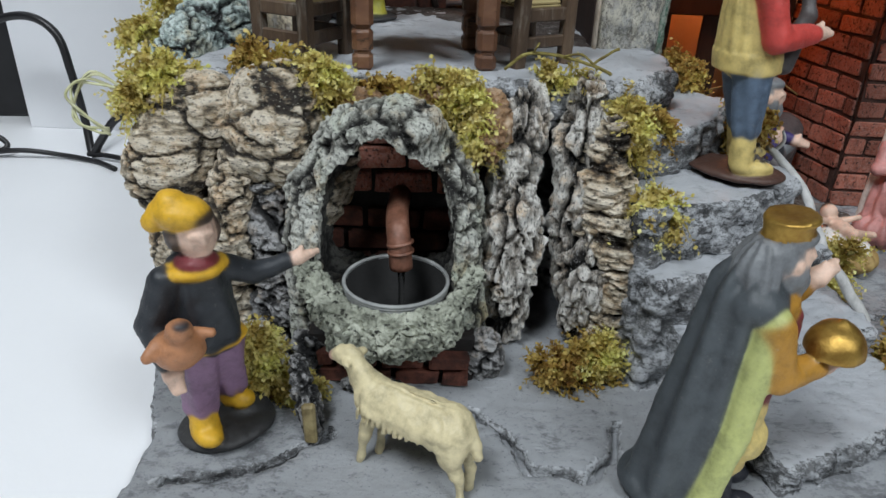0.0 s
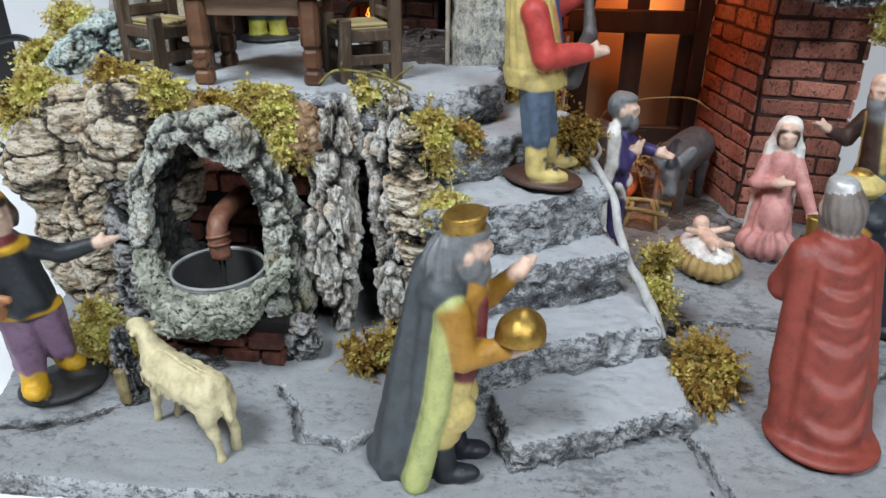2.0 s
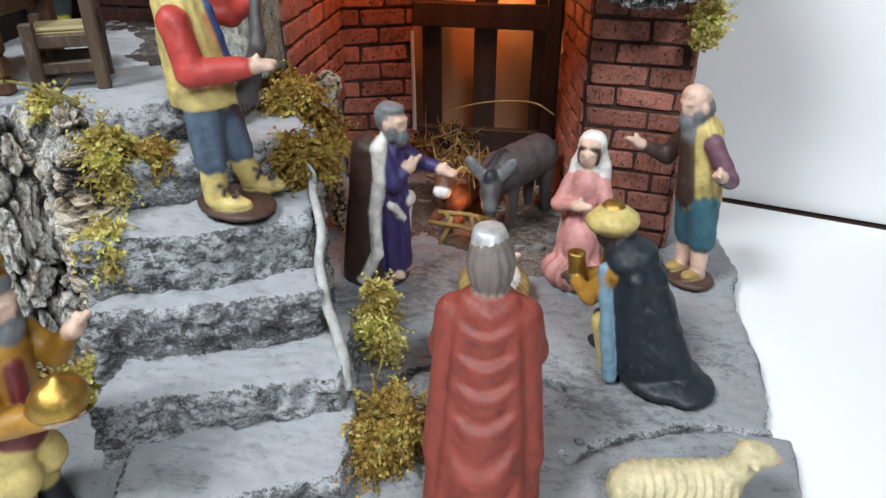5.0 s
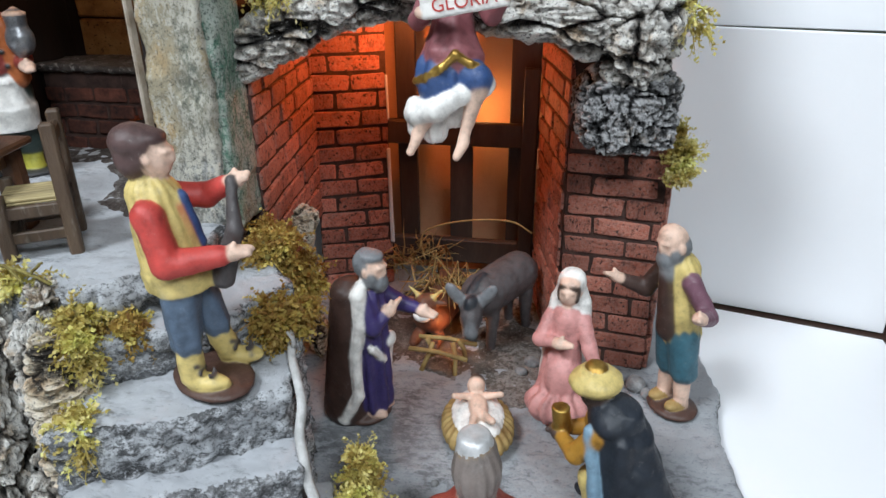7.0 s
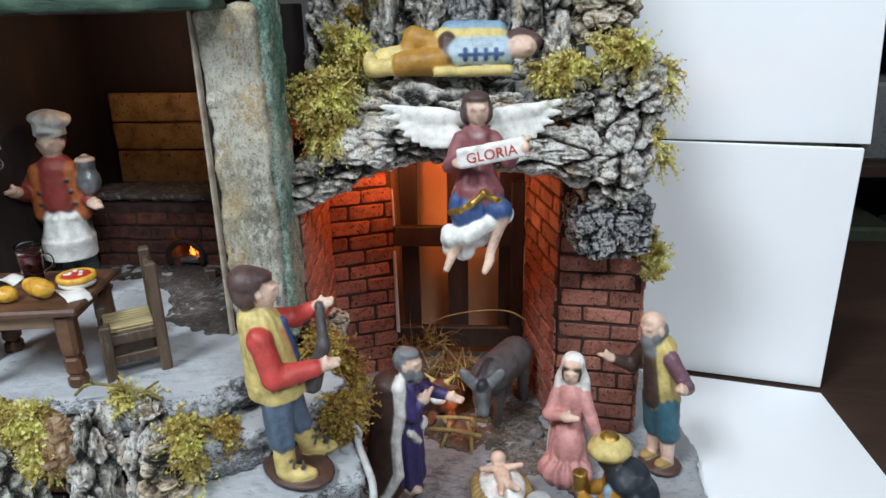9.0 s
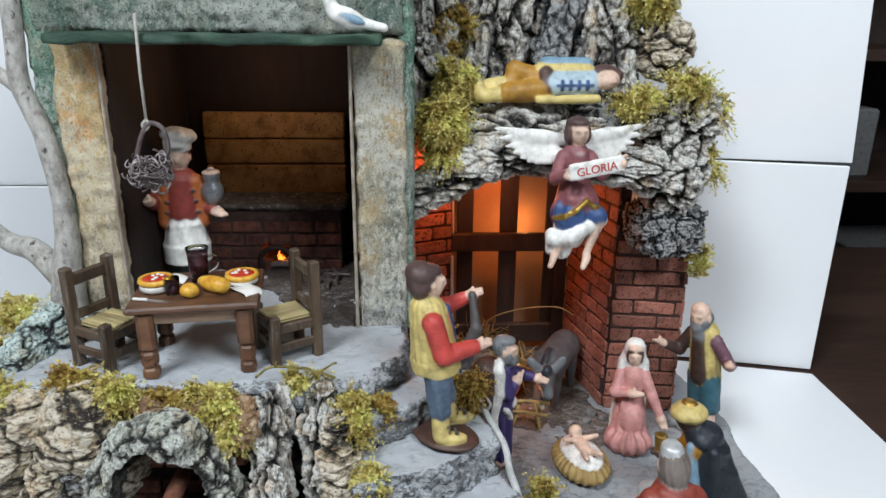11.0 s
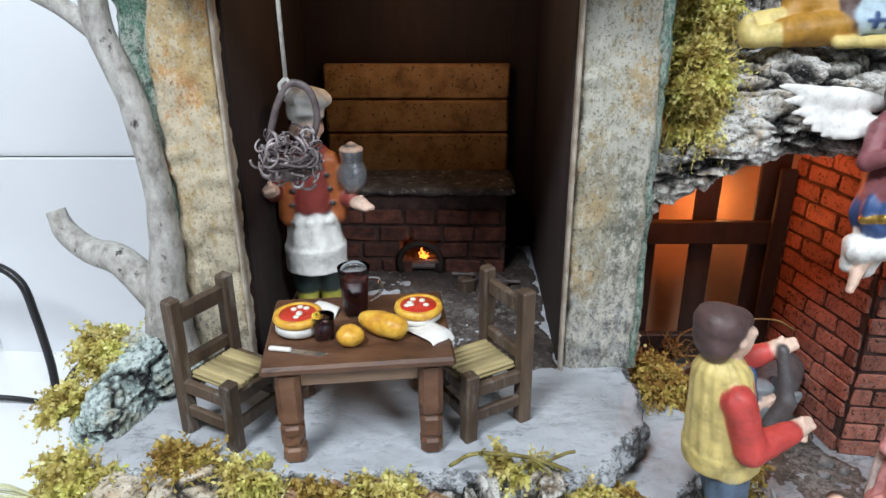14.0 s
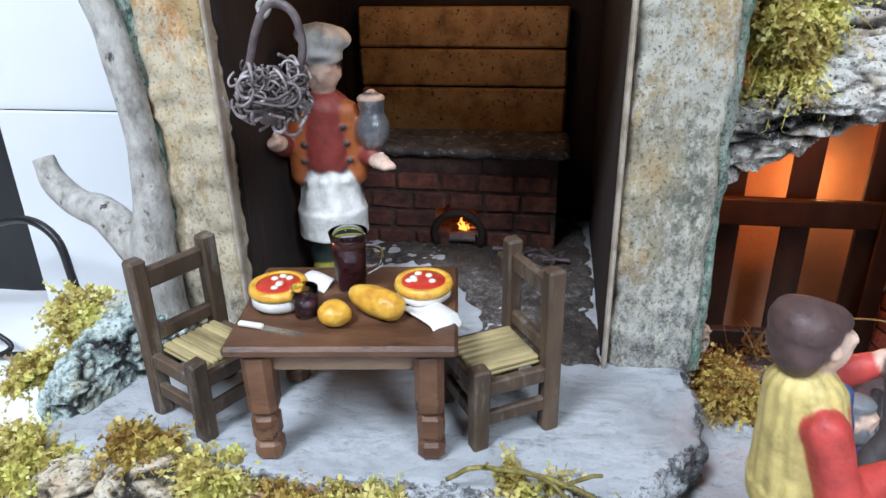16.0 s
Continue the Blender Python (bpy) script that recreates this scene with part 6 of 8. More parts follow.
# king in a red robe, seen from behind
P = [BRICK_RED, RUST, SKIN, HAIR_TAUPE, SILVER, BASE_DARK]
figure([C(0, (0, 0.3, 0.7), (0, 0.0, 7.0), 1.66, 1.15, None, None, (0.085, 5.6, 0.30)), C(0, (-1.1, 0.95, 0.9), (-0.85, 0.75, 6.9), 0.34, 0.2), C(0, (1.1, 0.95, 0.9), (0.85, 0.75, 6.9), 0.34, 0.2), E(0, (0, 0.5, 0.4), (2.15, 2.05, 0.4)), E(0, (0, 0.05, 7.3), (1.45, 0.9, 0.75)), C(0, (-1.5, 0.1, 2.6), (-1.2, 0.1, 7.0), 0.55, 0.5), C(0, (1.5, 0.1, 2.6), (1.2, 0.1, 7.0), 0.55, 0.5), C(0, (-1.25, 0.3, 0.7), (-1.4, 0.1, 3.2), 0.75, 0.5), C(0, (1.25, 0.3, 0.7), (1.4, 0.1, 3.2), 0.75, 0.5), C(1, (0, -0.5, 1.2), (0, -0.5, 7.2), 1.2, 0.85), C(0, (-0.75, 0.35, 7.9), (0, 0.75, 7.55), 0.2, 0.24), C(0, (0.75, 0.35, 7.9), (0, 0.75, 7.55), 0.2, 0.24), E(2, (0, 0.05, 8.0), (0.5, 0.5, 0.5))]
    + head((0, -0.2, 8.9), 2, 3, 1.0, 3) + [E(3, (0, 0.2, 8.85), (0.72, 0.62, 0.84), (0, 0, 0), (12, 0.04, 1.0)), K(4, (0.1, 0.0, 9.72), 0.5, 0.2), K(4, (0.1, 0.0, 9.95), 0.42, 0.06)]
    + arm(0, 2, (-1.2, -0.1, 7.2), (-1.5, -0.9, 5.6), (-0.9, -2.0, 5.6), 0.5) + arm(0, 2, (1.2, -0.1, 7.2), (1.5, -0.9, 5.6), (0.9, -2.0, 5.6), 0.5) + [E(4, (0, -2.5, 6.1), (0.8, 0.7, 0.4))],
    (27.7, -7.5, 2.0), 186, "painted king statuette in a long draped brick-red robe", P, seed=4, blend=0.26, size=1.01, relief=0.015, lean=0.25)

# kneeling king in a dark blue cloak and yellow turban
P = [BLUE_CLOAK, SKY, OCHRE, PALE_YELLOW, DARKHEAD, GOLD, BOOT]
figure([C(0, (0, 0.7, 1.0), (0, -0.2, 5.5), 1.65, 1.2, None, None, (0.10, 4.4, 0.3)), E(0, (0.1, 1.3, 0.55), (1.85, 1.8, 0.6)), E(0, (0.2, 2.5, 0.4), (1.4, 1.1, 0.42)), C(0, (0.1, 2.0, 0.7), (0, 0.4, 5.0), 0.8, 0.8), E(0, (0, -0.2, 5.75), (1.4, 1.0, 0.7)), C(0, (1.2, 0.2, 1.0), (1.0, 0.4, 5.2), 0.5, 0.4), C(1, (-1.5, -0.5, 0.5), (-1.1, -0.95, 5.4), 0.3, 0.26), C(1, (1.5, -0.6, 0.5), (1.15, -0.95, 5.4), 0.34, 0.26), C(2, (0, -0.5, 1.0), (0, -0.8, 5.2), 0.9, 0.8), C(3, (-0.8, -0.6, 0.7), (-0.7, -1.3, 2.2), 0.6, 0.65), C(3, (0.7, -0.8, 0.7), (0.7, -1.1, 2.6), 0.65, 0.65), E(6, (-0.8, -1.9, 0.35), (0.45, 0.8, 0.35))]
    + head((0, -1.2, 6.5), 4, 4, 0.95) + [E(3, (0, -1.1, 7.15), (1.12, 1.15, 0.58), (8, 0, 0)), E(3, (0, -1.05, 7.45), (0.8, 0.8, 0.4)), E(5, (0, -1.05, 7.85), (0.45, 0.45, 0.2))]
    + arm(2, 4, (-0.95, -0.7, 5.2), (-1.1, -1.7, 3.9), (-0.5, -2.5, 3.9), 0.42) + arm(2, 4, (0.95, -0.7, 5.2), (1.1, -1.7, 3.9), (0.5, -2.5, 3.9), 0.42) + [K(5, (0, -2.8, 4.6), 0.42, 0.6)],
    (33.3, 1.9, 2.0), 246, "painted kneeling king statuette in a dark blue cloak and yellow turban", P, seed=5, lo=(-3.6, -4.0, -0.3), hi=(4.2, 5.4, 8.8), lean=0.12)

# lying sheep
def fleece(solid, pitch, depth):
    """Wavy ridges of painted wool running down over a solid."""
    col, f = solid
    return col, lambda p: f(p) - depth * np.sin(math.tau * p[:, 0] / pitch + 1.3 * np.sin(1.9 * p[:, 2]) + 3.2 * vnoise(p * (0.7, 0.5, 1.1), 5)) * np.clip(1.6 * np.abs(p[:, 1]), 0.25, 1)


figure([fleece(C(0, (-1.6, 0, 1.1), (1.4, 0, 1.2), 1.05, 1.0), 0.38, 0.055), fleece(E(0, (-1.8, 0, 0.95), (1.0, 1.05, 0.95)), 0.36, 0.06), fleece(E(0, (-0.2, 0, 0.6), (2.2, 1.12, 0.6)), 0.36, 0.06), C(0, (1.6, 0, 1.5), (2.4, -0.1, 2.6), 0.75, 0.5), E(0, (2.25, -0.1, 2.75), (0.5, 0.55, 0.7), (0, 15, 0)), E(0, (-2.55, -0.55, 0.75), (0.3, 0.3, 0.55), (0, 20, 0)), E(0, (2.7, -0.15, 2.95), (0.75, 0.5, 0.5), (0, 20, 0)), E(1, (3.35, -0.2, 2.7), (0.26, 0.25, 0.22)), E(0, (2.3, 0.4, 2.9), (0.2, 0.35, 0.16)), E(0, (2.3, -0.65, 2.9), (0.2, 0.35, 0.16)), C(0, (1.0, -0.8, 0.4), (2.2, -0.8, 0.25), 0.35, 0.25), C(0, (-1.4, -0.9, 0.35), (-0.4, -1.0, 0.25), 0.4, 0.25), C(0, (1.0, 0.7, 0.4), (2.2, 0.7, 0.25), 0.35, 0.25)],
    (34.45, -5.65, 2.0), 12, "cream-painted lying sheep statuette with wavy fleece", [CREAMY, NOSE_PINK], "sheep statuette", (-3.4, -1.8, -0.3), (4.2, 1.8, 4.0), 0.07, 0.12, 0.03, 6, "sheep_statuette", 0.9)

# mother in pink with a white veil
P = [PINK, WHITE, SKIN, HAIR_BROWN, BASE_DARK]
figure([E(4, (0, 0, 0.25), (1.5, 1.2, 0.3)), C(0, (0, 0, 0.8), (0, 0.1, 3.4), 1.35, 0.9, (9, 0.13, 0.2)), E(0, (0.1, -0.5, 2.6), (0.9, 0.8, 1.2)), E(0, (0.0, -0.5, 1.0), (1.65, 1.35, 0.95), (0, 0, 0), (11, 0.09, 0.4)), C(0, (0, 0.1, 3.4), (0, 0.1, 5.6), 0.85, 0.85), C(1, (-0.95, 0.5, 1.0), (-0.65, 0.3, 6.4), 0.45, 0.45), C(1, (0.75, 0.7, 1.0), (0.65, 0.3, 6.4), 0.45, 0.45), E(1, (0, 0.4, 6.6), (0.9, 0.75, 1.0))]
    + head((0, -0.2, 7.15), 2, 2, 0.86) + [E(1, (0, 0.15, 7.5), (0.74, 0.62, 0.78)), E(1, (0, 0.3, 6.9), (0.78, 0.5, 0.9)), E(3, (-0.46, -0.4, 7.1), (0.1, 0.16, 0.42)), E(3, (0.46, -0.4, 7.1), (0.1, 0.16, 0.42)), E(3, (-0.22, -0.58, 7.58), (0.28, 0.14, 0.1), (0, -28, 0)), E(3, (0.22, -0.58, 7.58), (0.28, 0.14, 0.1), (0, 28, 0))]
    + arm(0, 2, (-0.8, 0, 5.6), (-1.2, -0.6, 4.5), (-0.4, -1.0, 4.7), 0.38) + arm(0, 2, (0.8, 0, 5.6), (1.4, -0.5, 4.4), (1.9, -0.8, 3.4), 0.38),
    (30.2, 9.4, 2.0), -14, "painted woman statuette in a pink dress and white veil", P, seed=7, hi=(3.4, 2.4, 9.2), size=1.02, lean=-0.13)

# old man in purple with a brown cloak
P = [PURPLE, BROWN, WHITE, SKIN, HAIR_GREY, BASE_BROWN]
figure([E(5, (0, 0.2, 0.3), (1.3, 1.2, 0.35)), E(3, (-0.45, -0.7, 0.7), (0.3, 0.6, 0.25)), E(3, (0.55, -0.5, 0.7), (0.3, 0.6, 0.25)), C(0, (0, -0.2, 1.3), (0, -0.2, 7.0), 0.95, 0.78, (8, 0.10, 0.3)), C(1, (-0.5, 1.0, 0.8), (-0.35, 0.6, 7.1), 1.25, 0.9), C(1, (-1.0, 0.6, 0.9), (-0.75, 0.35, 7.1), 0.75, 0.6), C(2, (-1.5, 0.55, 0.6), (-1.35, -0.3, 2.2), 0.3, 0.26), C(2, (-1.35, -0.3, 2.2), (-1.15, -0.1, 4.4), 0.26, 0.28), C(2, (-1.15, -0.1, 4.4), (-1.0, -0.4, 6.0), 0.28, 0.3), C(2, (-1.0, -0.4, 6.0), (-0.9, -0.3, 7.4), 0.3, 0.34), C(2, (-0.95, -0.3, 7.5), (-0.4, -0.2, 7.85), 0.3, 0.25), C(2, (0.85, -0.4, 1.4), (0.7, -0.8, 4.6), 0.3, 0.26), E(2, (0.55, -1.0, 4.6), (0.35, 0.3, 0.4)), C(2, (-0.85, -0.85, 4.7), (-0.1, -1.05, 3.8), 0.2, 0.17), E(1, (-0.2, 0.5, 7.3), (1.1, 0.75, 0.6))]
    + head((0.05, -0.5, 8.55), 3, 4, 0.98, 4) + arm(0, 3, (0.8, -0.2, 7.0), (1.2, -1.0, 6.4), (1.3, -2.0, 6.2), 0.42) + arm(0, 3, (-0.6, -0.4, 7.0), (-0.7, -0.9, 5.8), (-0.2, -1.15, 6.2), 0.38),
    (20.1, 7.7, 2.0), 72, "painted bearded old man statuette in purple with a white-edged brown cloak", P, seed=8, hi=(4.0, 2.6, 10.2), lo=(-3.6, -3.8, -0.3), size=1.07)

# infant in a straw crib
P = [SKIN, WHITE, STRAW, HAIR_BROWN]
figure([E(2, (0, 0, 0.75), (2.35, 1.7, 0.85), (0, 0, 0), (26, 0.06, 0)), E(1, (0, 0, 1.35), (1.9, 1.2, 0.45)), E(0, (0.1, 0, 1.9), (0.9, 0.42, 0.38)), E(0, (-1.0, 0, 2.25), (0.42, 0.42, 0.45)), E(3, (-1.2, 0.05, 2.35), (0.34, 0.36, 0.38)), C(0, (-0.5, 0.3, 2.0), (-0.2, 1.1, 2.3), 0.18, 0.15), C(0, (-0.5, -0.3, 2.0), (-0.2, -1.1, 2.3), 0.18, 0.15), C(0, (0.8, 0.2, 1.9), (1.6, 0.5, 2.2), 0.22, 0.16), C(0, (0.8, -0.2, 1.9), (1.6, -0.4, 2.0), 0.22, 0.16)],
    (26.1, 6.8, 2.0), -78, "painted infant statuette lying in a golden straw crib", P, seed=9, lo=(-3, -2.4, -0.2), hi=(3, 2.4, 3.2), step=0.08, size=1.1)

# bearded man in a yellow vest beside the pillar
P = [BASE_BROWN, SKIN, TEAL, PALE_YELLOW, VIOLET, HAIR_GREY, STRAW, BROWN]
figure([E(0, (0, -0.3, 0.3), (1.4, 1.2, 0.35)), C(1, (-0.55, -0.3, 0.8), (-0.5, 0, 2.6), 0.38, 0.45), C(1, (0.55, -0.2, 0.8), (0.5, 0, 2.6), 0.38, 0.45), E(6, (-0.55, -0.6, 0.75), (0.38, 0.7, 0.25)), E(6, (0.55, -0.5, 0.75), (0.38, 0.7, 0.25)), C(2, (-0.5, 0, 2.6), (-0.4, 0, 4.6), 0.7, 0.8), C(2, (0.5, 0, 2.6), (0.4, 0, 4.6), 0.7, 0.8), C(3, (0, 0.15, 4.8), (0, 0.1, 8.0), 1.05, 0.95, (14, 0.035, 0.5)), C(7, (0, -0.55, 4.9), (0, -0.5, 7.8), 0.62, 0.5), E(5, (0, -0.6, 8.0), (0.5, 0.4, 0.8))]
    + head((-0.1, -0.25, 9.3), 1, 5, 1.05, 5, None, True)
    + arm(4, 1, (0.95, 0, 7.7), (1.75, 0.3, 6.2), (2.4, -0.7, 6.7), 0.44) + arm(7, 1, (-0.95, 0, 7.7), (-1.6, -0.7, 6.4), (-1.9, -1.7, 6.9), 0.44),
    (36.7, 11.0, 2.0), -56, "painted bearded peasant statuette in a yellow vest and teal trousers", P, seed=10, lo=(-3.8, -3.2, -0.3), size=1.06, lean=0.08, sway=0.08)

# bagpiper on the stairs
P = [BASE_BROWN, PALE_YELLOW, DENIM, RED, SKIN, HAIR_UMBER, paint("pipe_grey_paint", (0.075, 0.066, 0.066), 0.5), BLUE, WHITE]
figure([E(0, (0, 0, 0.25), (1.45, 2.05, 0.3), (0, 0, -42)), C(1, (-0.95, 0.35, 0.9), (-0.85, 0.25, 1.75), 0.46, 0.5), E(1, (-1.0, -0.2, 0.65), (0.45, 0.9, 0.33)), C(1, (0.85, -0.45, 0.9), (0.78, -0.38, 1.75), 0.46, 0.5), E(1, (1.0, -1.0, 0.65), (0.45, 0.9, 0.33)), C(2, (-0.8, 0.22, 2.35), (-0.48, 0, 4.8), 0.6, 0.8, (5, 0.04, 0.8)), C(2, (0.74, -0.34, 2.35), (0.48, 0, 4.8), 0.6, 0.8, (5, 0.04, 0.8)), C(1, (0, 0.05, 5.3), (0, 0.1, 7.9), 1.26, 0.98, (16, 0.03, 0.3)), K(1, (0, 0.05, 4.85), 1.32, 0.36), C(3, (0.05, -0.62, 5.4), (0, -0.5, 7.6), 0.6, 0.5), C(7, (0.05, -1.1, 6.2), (0, -0.9, 8.0), 0.2, 0.22)]
    + head((0.05, -0.3, 9.5), 4, 5, 1.0) + [E(5, (0, 0.22, 10.0), (0.86, 0.84, 0.66)), E(5, (0, 0.45, 9.4), (0.8, 0.6, 0.75)), C(7, (-0.5, -0.3, 8.25), (0.5, -0.3, 8.25), 0.2, 0.2)]
    + arm(3, 4, (-1.05, 0, 7.6), (-1.4, -0.3, 5.9), (-0.75, -2.0, 6.0), 0.52) + arm(3, 4, (1.0, 0, 7.7), (1.4, -1.1, 7.5), (1.2, -2.1, 8.0), 0.46) + [C(6, (0.1, -1.5, 4.7), (0.2, -2.4, 6.6), 0.45, 0.3), C(6, (0.2, -2.4, 6.6), (0.8, -2.5, 8.3), 0.28, 0.2)] + [C(6, (x + a, y, z), (x - a, y + 0.1, z + 0.35), 0.09, 0.09) for x, y, z in ((-0.95, -0.15, 1.15), (-0.98, -0.6, 0.75), (0.86, -0.92, 1.15), (0.98, -1.45, 0.75)) for a in (-0.26, 0.26)],
    (16.2, -0.6, 9.75), 97, "painted piper statuette in a yellow vest and red sleeves", P, seed=11, lean=-0.12)

# angel with a banner
P = [WHITE, paint("plum_tunic_paint", (0.25, 0.085, 0.095), 0.55), BLUE, SKIN, HAIR_UMBER, GOLD, RED]
wings = []
for s in (-1, 1):
    wings.append(E(0, (s * 1.9, 0.95, 7.85), (2.0, 0.26, 0.5), (0, -9 * s, 0)))
    for i in range(10):
        a = radians(11 - 6.5 * i)
        n = 4.7 - 0.40 * i
        wings.append(E(0, (s * (0.4 + 0.6 * n * math.cos(a)), 1.05 - 0.06 * i, 7.6 - 0.04 * i + 0.6 * n * math.sin(a)), (0.42 * n, 0.13, 0.27), (0, -math.degrees(a) * s, 0)))
# seated on the bark, knees to one side, with bare feet hanging
angel = [C(1, (0, 0, 4.6), (0, 0.1, 6.9), 0.9, 0.82), C(1, (0, -0.5, 4.1), (0, -0.1, 5.2), 1.36, 0.9, (7, 0.05, 0.4)), E(0, (0, -0.4, 7.0), (0.42, 0.3, 0.3))]
angel += [C(5, a, b, 0.15, 0.15) for a, b in zip(((-1.6, -1.0, 3.15), (-1.1, -1.66, 3.4), (-0.5, -1.95, 3.85), (0.1, -1.92, 4.35), (0.7, -1.85, 4.0)), ((-1.1, -1.66, 3.4), (-0.5, -1.95, 3.85), (0.1, -1.92, 4.35), (0.7, -1.85, 4.0), (1.45, -1.4, 3.55)))]
angel += [C(2, (-0.35, -0.7, 3.3), (0.1, -0.45, 3.7), 1.25, 1.0, (8, 0.08, 0.7)), C(2, (0.3, -0.9, 3.6), (1.0, -1.55, 3.3), 0.85, 0.66), C(2, (-0.4, -0.9, 3.4), (-0.85, -1.2, 2.9), 0.8, 0.6)]
angel += [C(0, (1.35, -1.4, 3.05), (0.3, -1.75, 2.75), 0.45, 0.42, (5, 0.03, 1)), C(0, (0.3, -1.75, 2.75), (-0.7, -1.75, 2.1), 0.42, 0.5, (5, 0.03, 1)), C(0, (-0.7, -1.6, 2.1), (-1.6, -1.2, 1.8), 0.55, 0.5, (5, 0.03, 1)), C(0, (-1.6, -0.9, 2.0), (-1.7, -0.9, 1.0), 0.48, 0.3), C(0, (-0.6, -0.7, 2.4), (-0.8, -0.7, 0.9), 0.8, 0.55, (8, 0.06, 0.4)), C(0, (0.3, -0.7, 2.6), (0.0, -0.6, 1.5), 0.75, 0.5, (8, 0.06, 0.4))]
angel += [C(3, (1.05, -1.75, 3.0), (0.62, -1.6, 1.5), 0.42, 0.27), C(3, (0.62, -1.6, 1.5), (0.45, -1.7, 0.8), 0.25, 0.24), C(3, (0.45, -1.75, 0.7), (0.15, -2.0, 0.1), 0.26, 0.18), C(3, (-1.0, -1.45, 1.9), (-1.55, -1.3, 0.9), 0.36, 0.25), C(3, (-1.55, -1.35, 0.85), (-1.85, -1.6, 0.2), 0.26, 0.18)]
angel += head((0, -0.2, 8.3), 3, 4, 0.98) + [E(4, (-0.55, 0.0, 8.2), (0.3, 0.5, 0.62)), E(4, (0.55, 0.0, 8.2), (0.3, 0.5, 0.62)), E(4, (0, 0.1, 8.85), (0.72, 0.7, 0.42))] + arm(1, 3, (-0.85, 0, 6.8), (-1.45, -0.4, 5.5), (-1.05, -1.3, 6.0), 0.4) + arm(1, 3, (0.85, 0, 6.8), (1.6, -0.5, 5.7), (1.95, -1.2, 6.4), 0.4) + wings
angel += [R(0, (0.45, -2.2, 6.5), (1.75, 0.16, 0.52), 0.15, (0, -9, 0)), E(3, (-1.25, -2.0, 6.0), (0.3, 0.3, 0.26)), E(3, (2.1, -2.25, 6.75), (0.24, 0.28, 0.3))]
ang = figure(angel, (24.6, 8.2, 17.35), 9, "painted angel statuette with white wings holding a lettered banner", P, "angel statuette", (-6.4, -2.6, -0.3), (6.4, 2.2, 10.0), 0.08, 0.12, 0.03, 12, "angel_statuette")
text = bpy.data.curves.new("banner_word", "FONT")
text.body, text.size, text.extrude, text.align_x = "GLORIA", 0.72 * U, 0.02 * U, "CENTER"
holder = bpy.data.objects.new("banner_word", text)
scene.collection.objects.link(holder)
word = bpy.data.meshes.new_from_object(holder.evaluated_get(bpy.context.evaluated_depsgraph_get()))
bpy.data.objects.remove(holder)
bm = bmesh.new()
bm.from_mesh(ang.data)
before = len(bm.faces)
word.transform(pose(0.45 * U, -2.39 * U, 6.24 * U, 90, 0, 0) @ Matrix.Rotation(radians(9), 4, "Z"))
bm.from_mesh(word)
bm.faces.ensure_lookup_table()
for face in bm.faces[before:]:
    face.material_index = len(ang.data.materials)
bm.to_mesh(ang.data)
bm.free()
ang.data.materials.append(RED)

# sleeper on the ledge
P = [OCHRE, SKY, PALE_YELLOW, SKIN, HAIR_UMBER, BLUE, MILKBLUE, BASE_BROWN]
figure([C(0, (-3.0, -0.5, 0.75), (-0.6, -0.2, 0.95), 0.62, 0.8, (4, 0.05, 0.5)), C(0, (-0.7, 0.3, 1.4), (-2.3, 0.5, 2.1), 0.85, 0.62), C(0, (-2.3, 0.5, 2.1), (-2.7, 0.2, 1.1), 0.6, 0.55), C(2, (-4.4, -0.5, 0.55), (-3.0, -0.5, 0.7), 0.48, 0.5), E(2, (-4.7, -0.3, 0.8), (0.4, 0.42, 0.7)), C(2, (-4.0, 0.3, 1.1), (-2.8, 0.3, 1.3), 0.5, 0.48), C(7, (-0.45, -0.5, 1.0), (-0.45, -0.2, 1.9), 0.45, 0.5), C(6, (-0.1, 0, 1.25), (2.4, 0, 1.3), 0.92, 0.9), C(2, (-0.6, 0.25, 2.0), (2.2, 0.25, 2.0), 0.62, 0.66), C(1, (-0.3, 0.45, 2.45), (2.3, 0.4, 2.4), 0.52, 0.52), C(2, (-1.0, -1.0, 0.35), (2.8, -0.9, 0.4), 0.26, 0.3)]
    + [C(5, (0.5 + 0.55 * i, -0.93, 1.0), (0.5 + 0.55 * i, -0.9, 1.5), 0.08, 0.08) for i in range(4)] + [C(5, (0.2, -0.93, 1.25), (2.5, -0.9, 1.28), 0.06, 0.06)]
    + [E(3, (3.55, -0.45, 1.55), (0.8, 0.6, 0.62)), E(3, (3.9, -1.0, 1.5), (0.2, 0.16, 0.16)), E(4, (3.5, 0.1, 1.9), (0.9, 0.7, 0.62)), E(4, (4.2, -0.1, 1.8), (0.5, 0.55, 0.5))],
    (23.4, 11.4, 27.0), 3, "painted sleeping man statuette in ochre trousers and a blue cape", P, lo=(-5.8, -1.8, -0.4), hi=(5.4, 2.2, 3.6), seed=13)

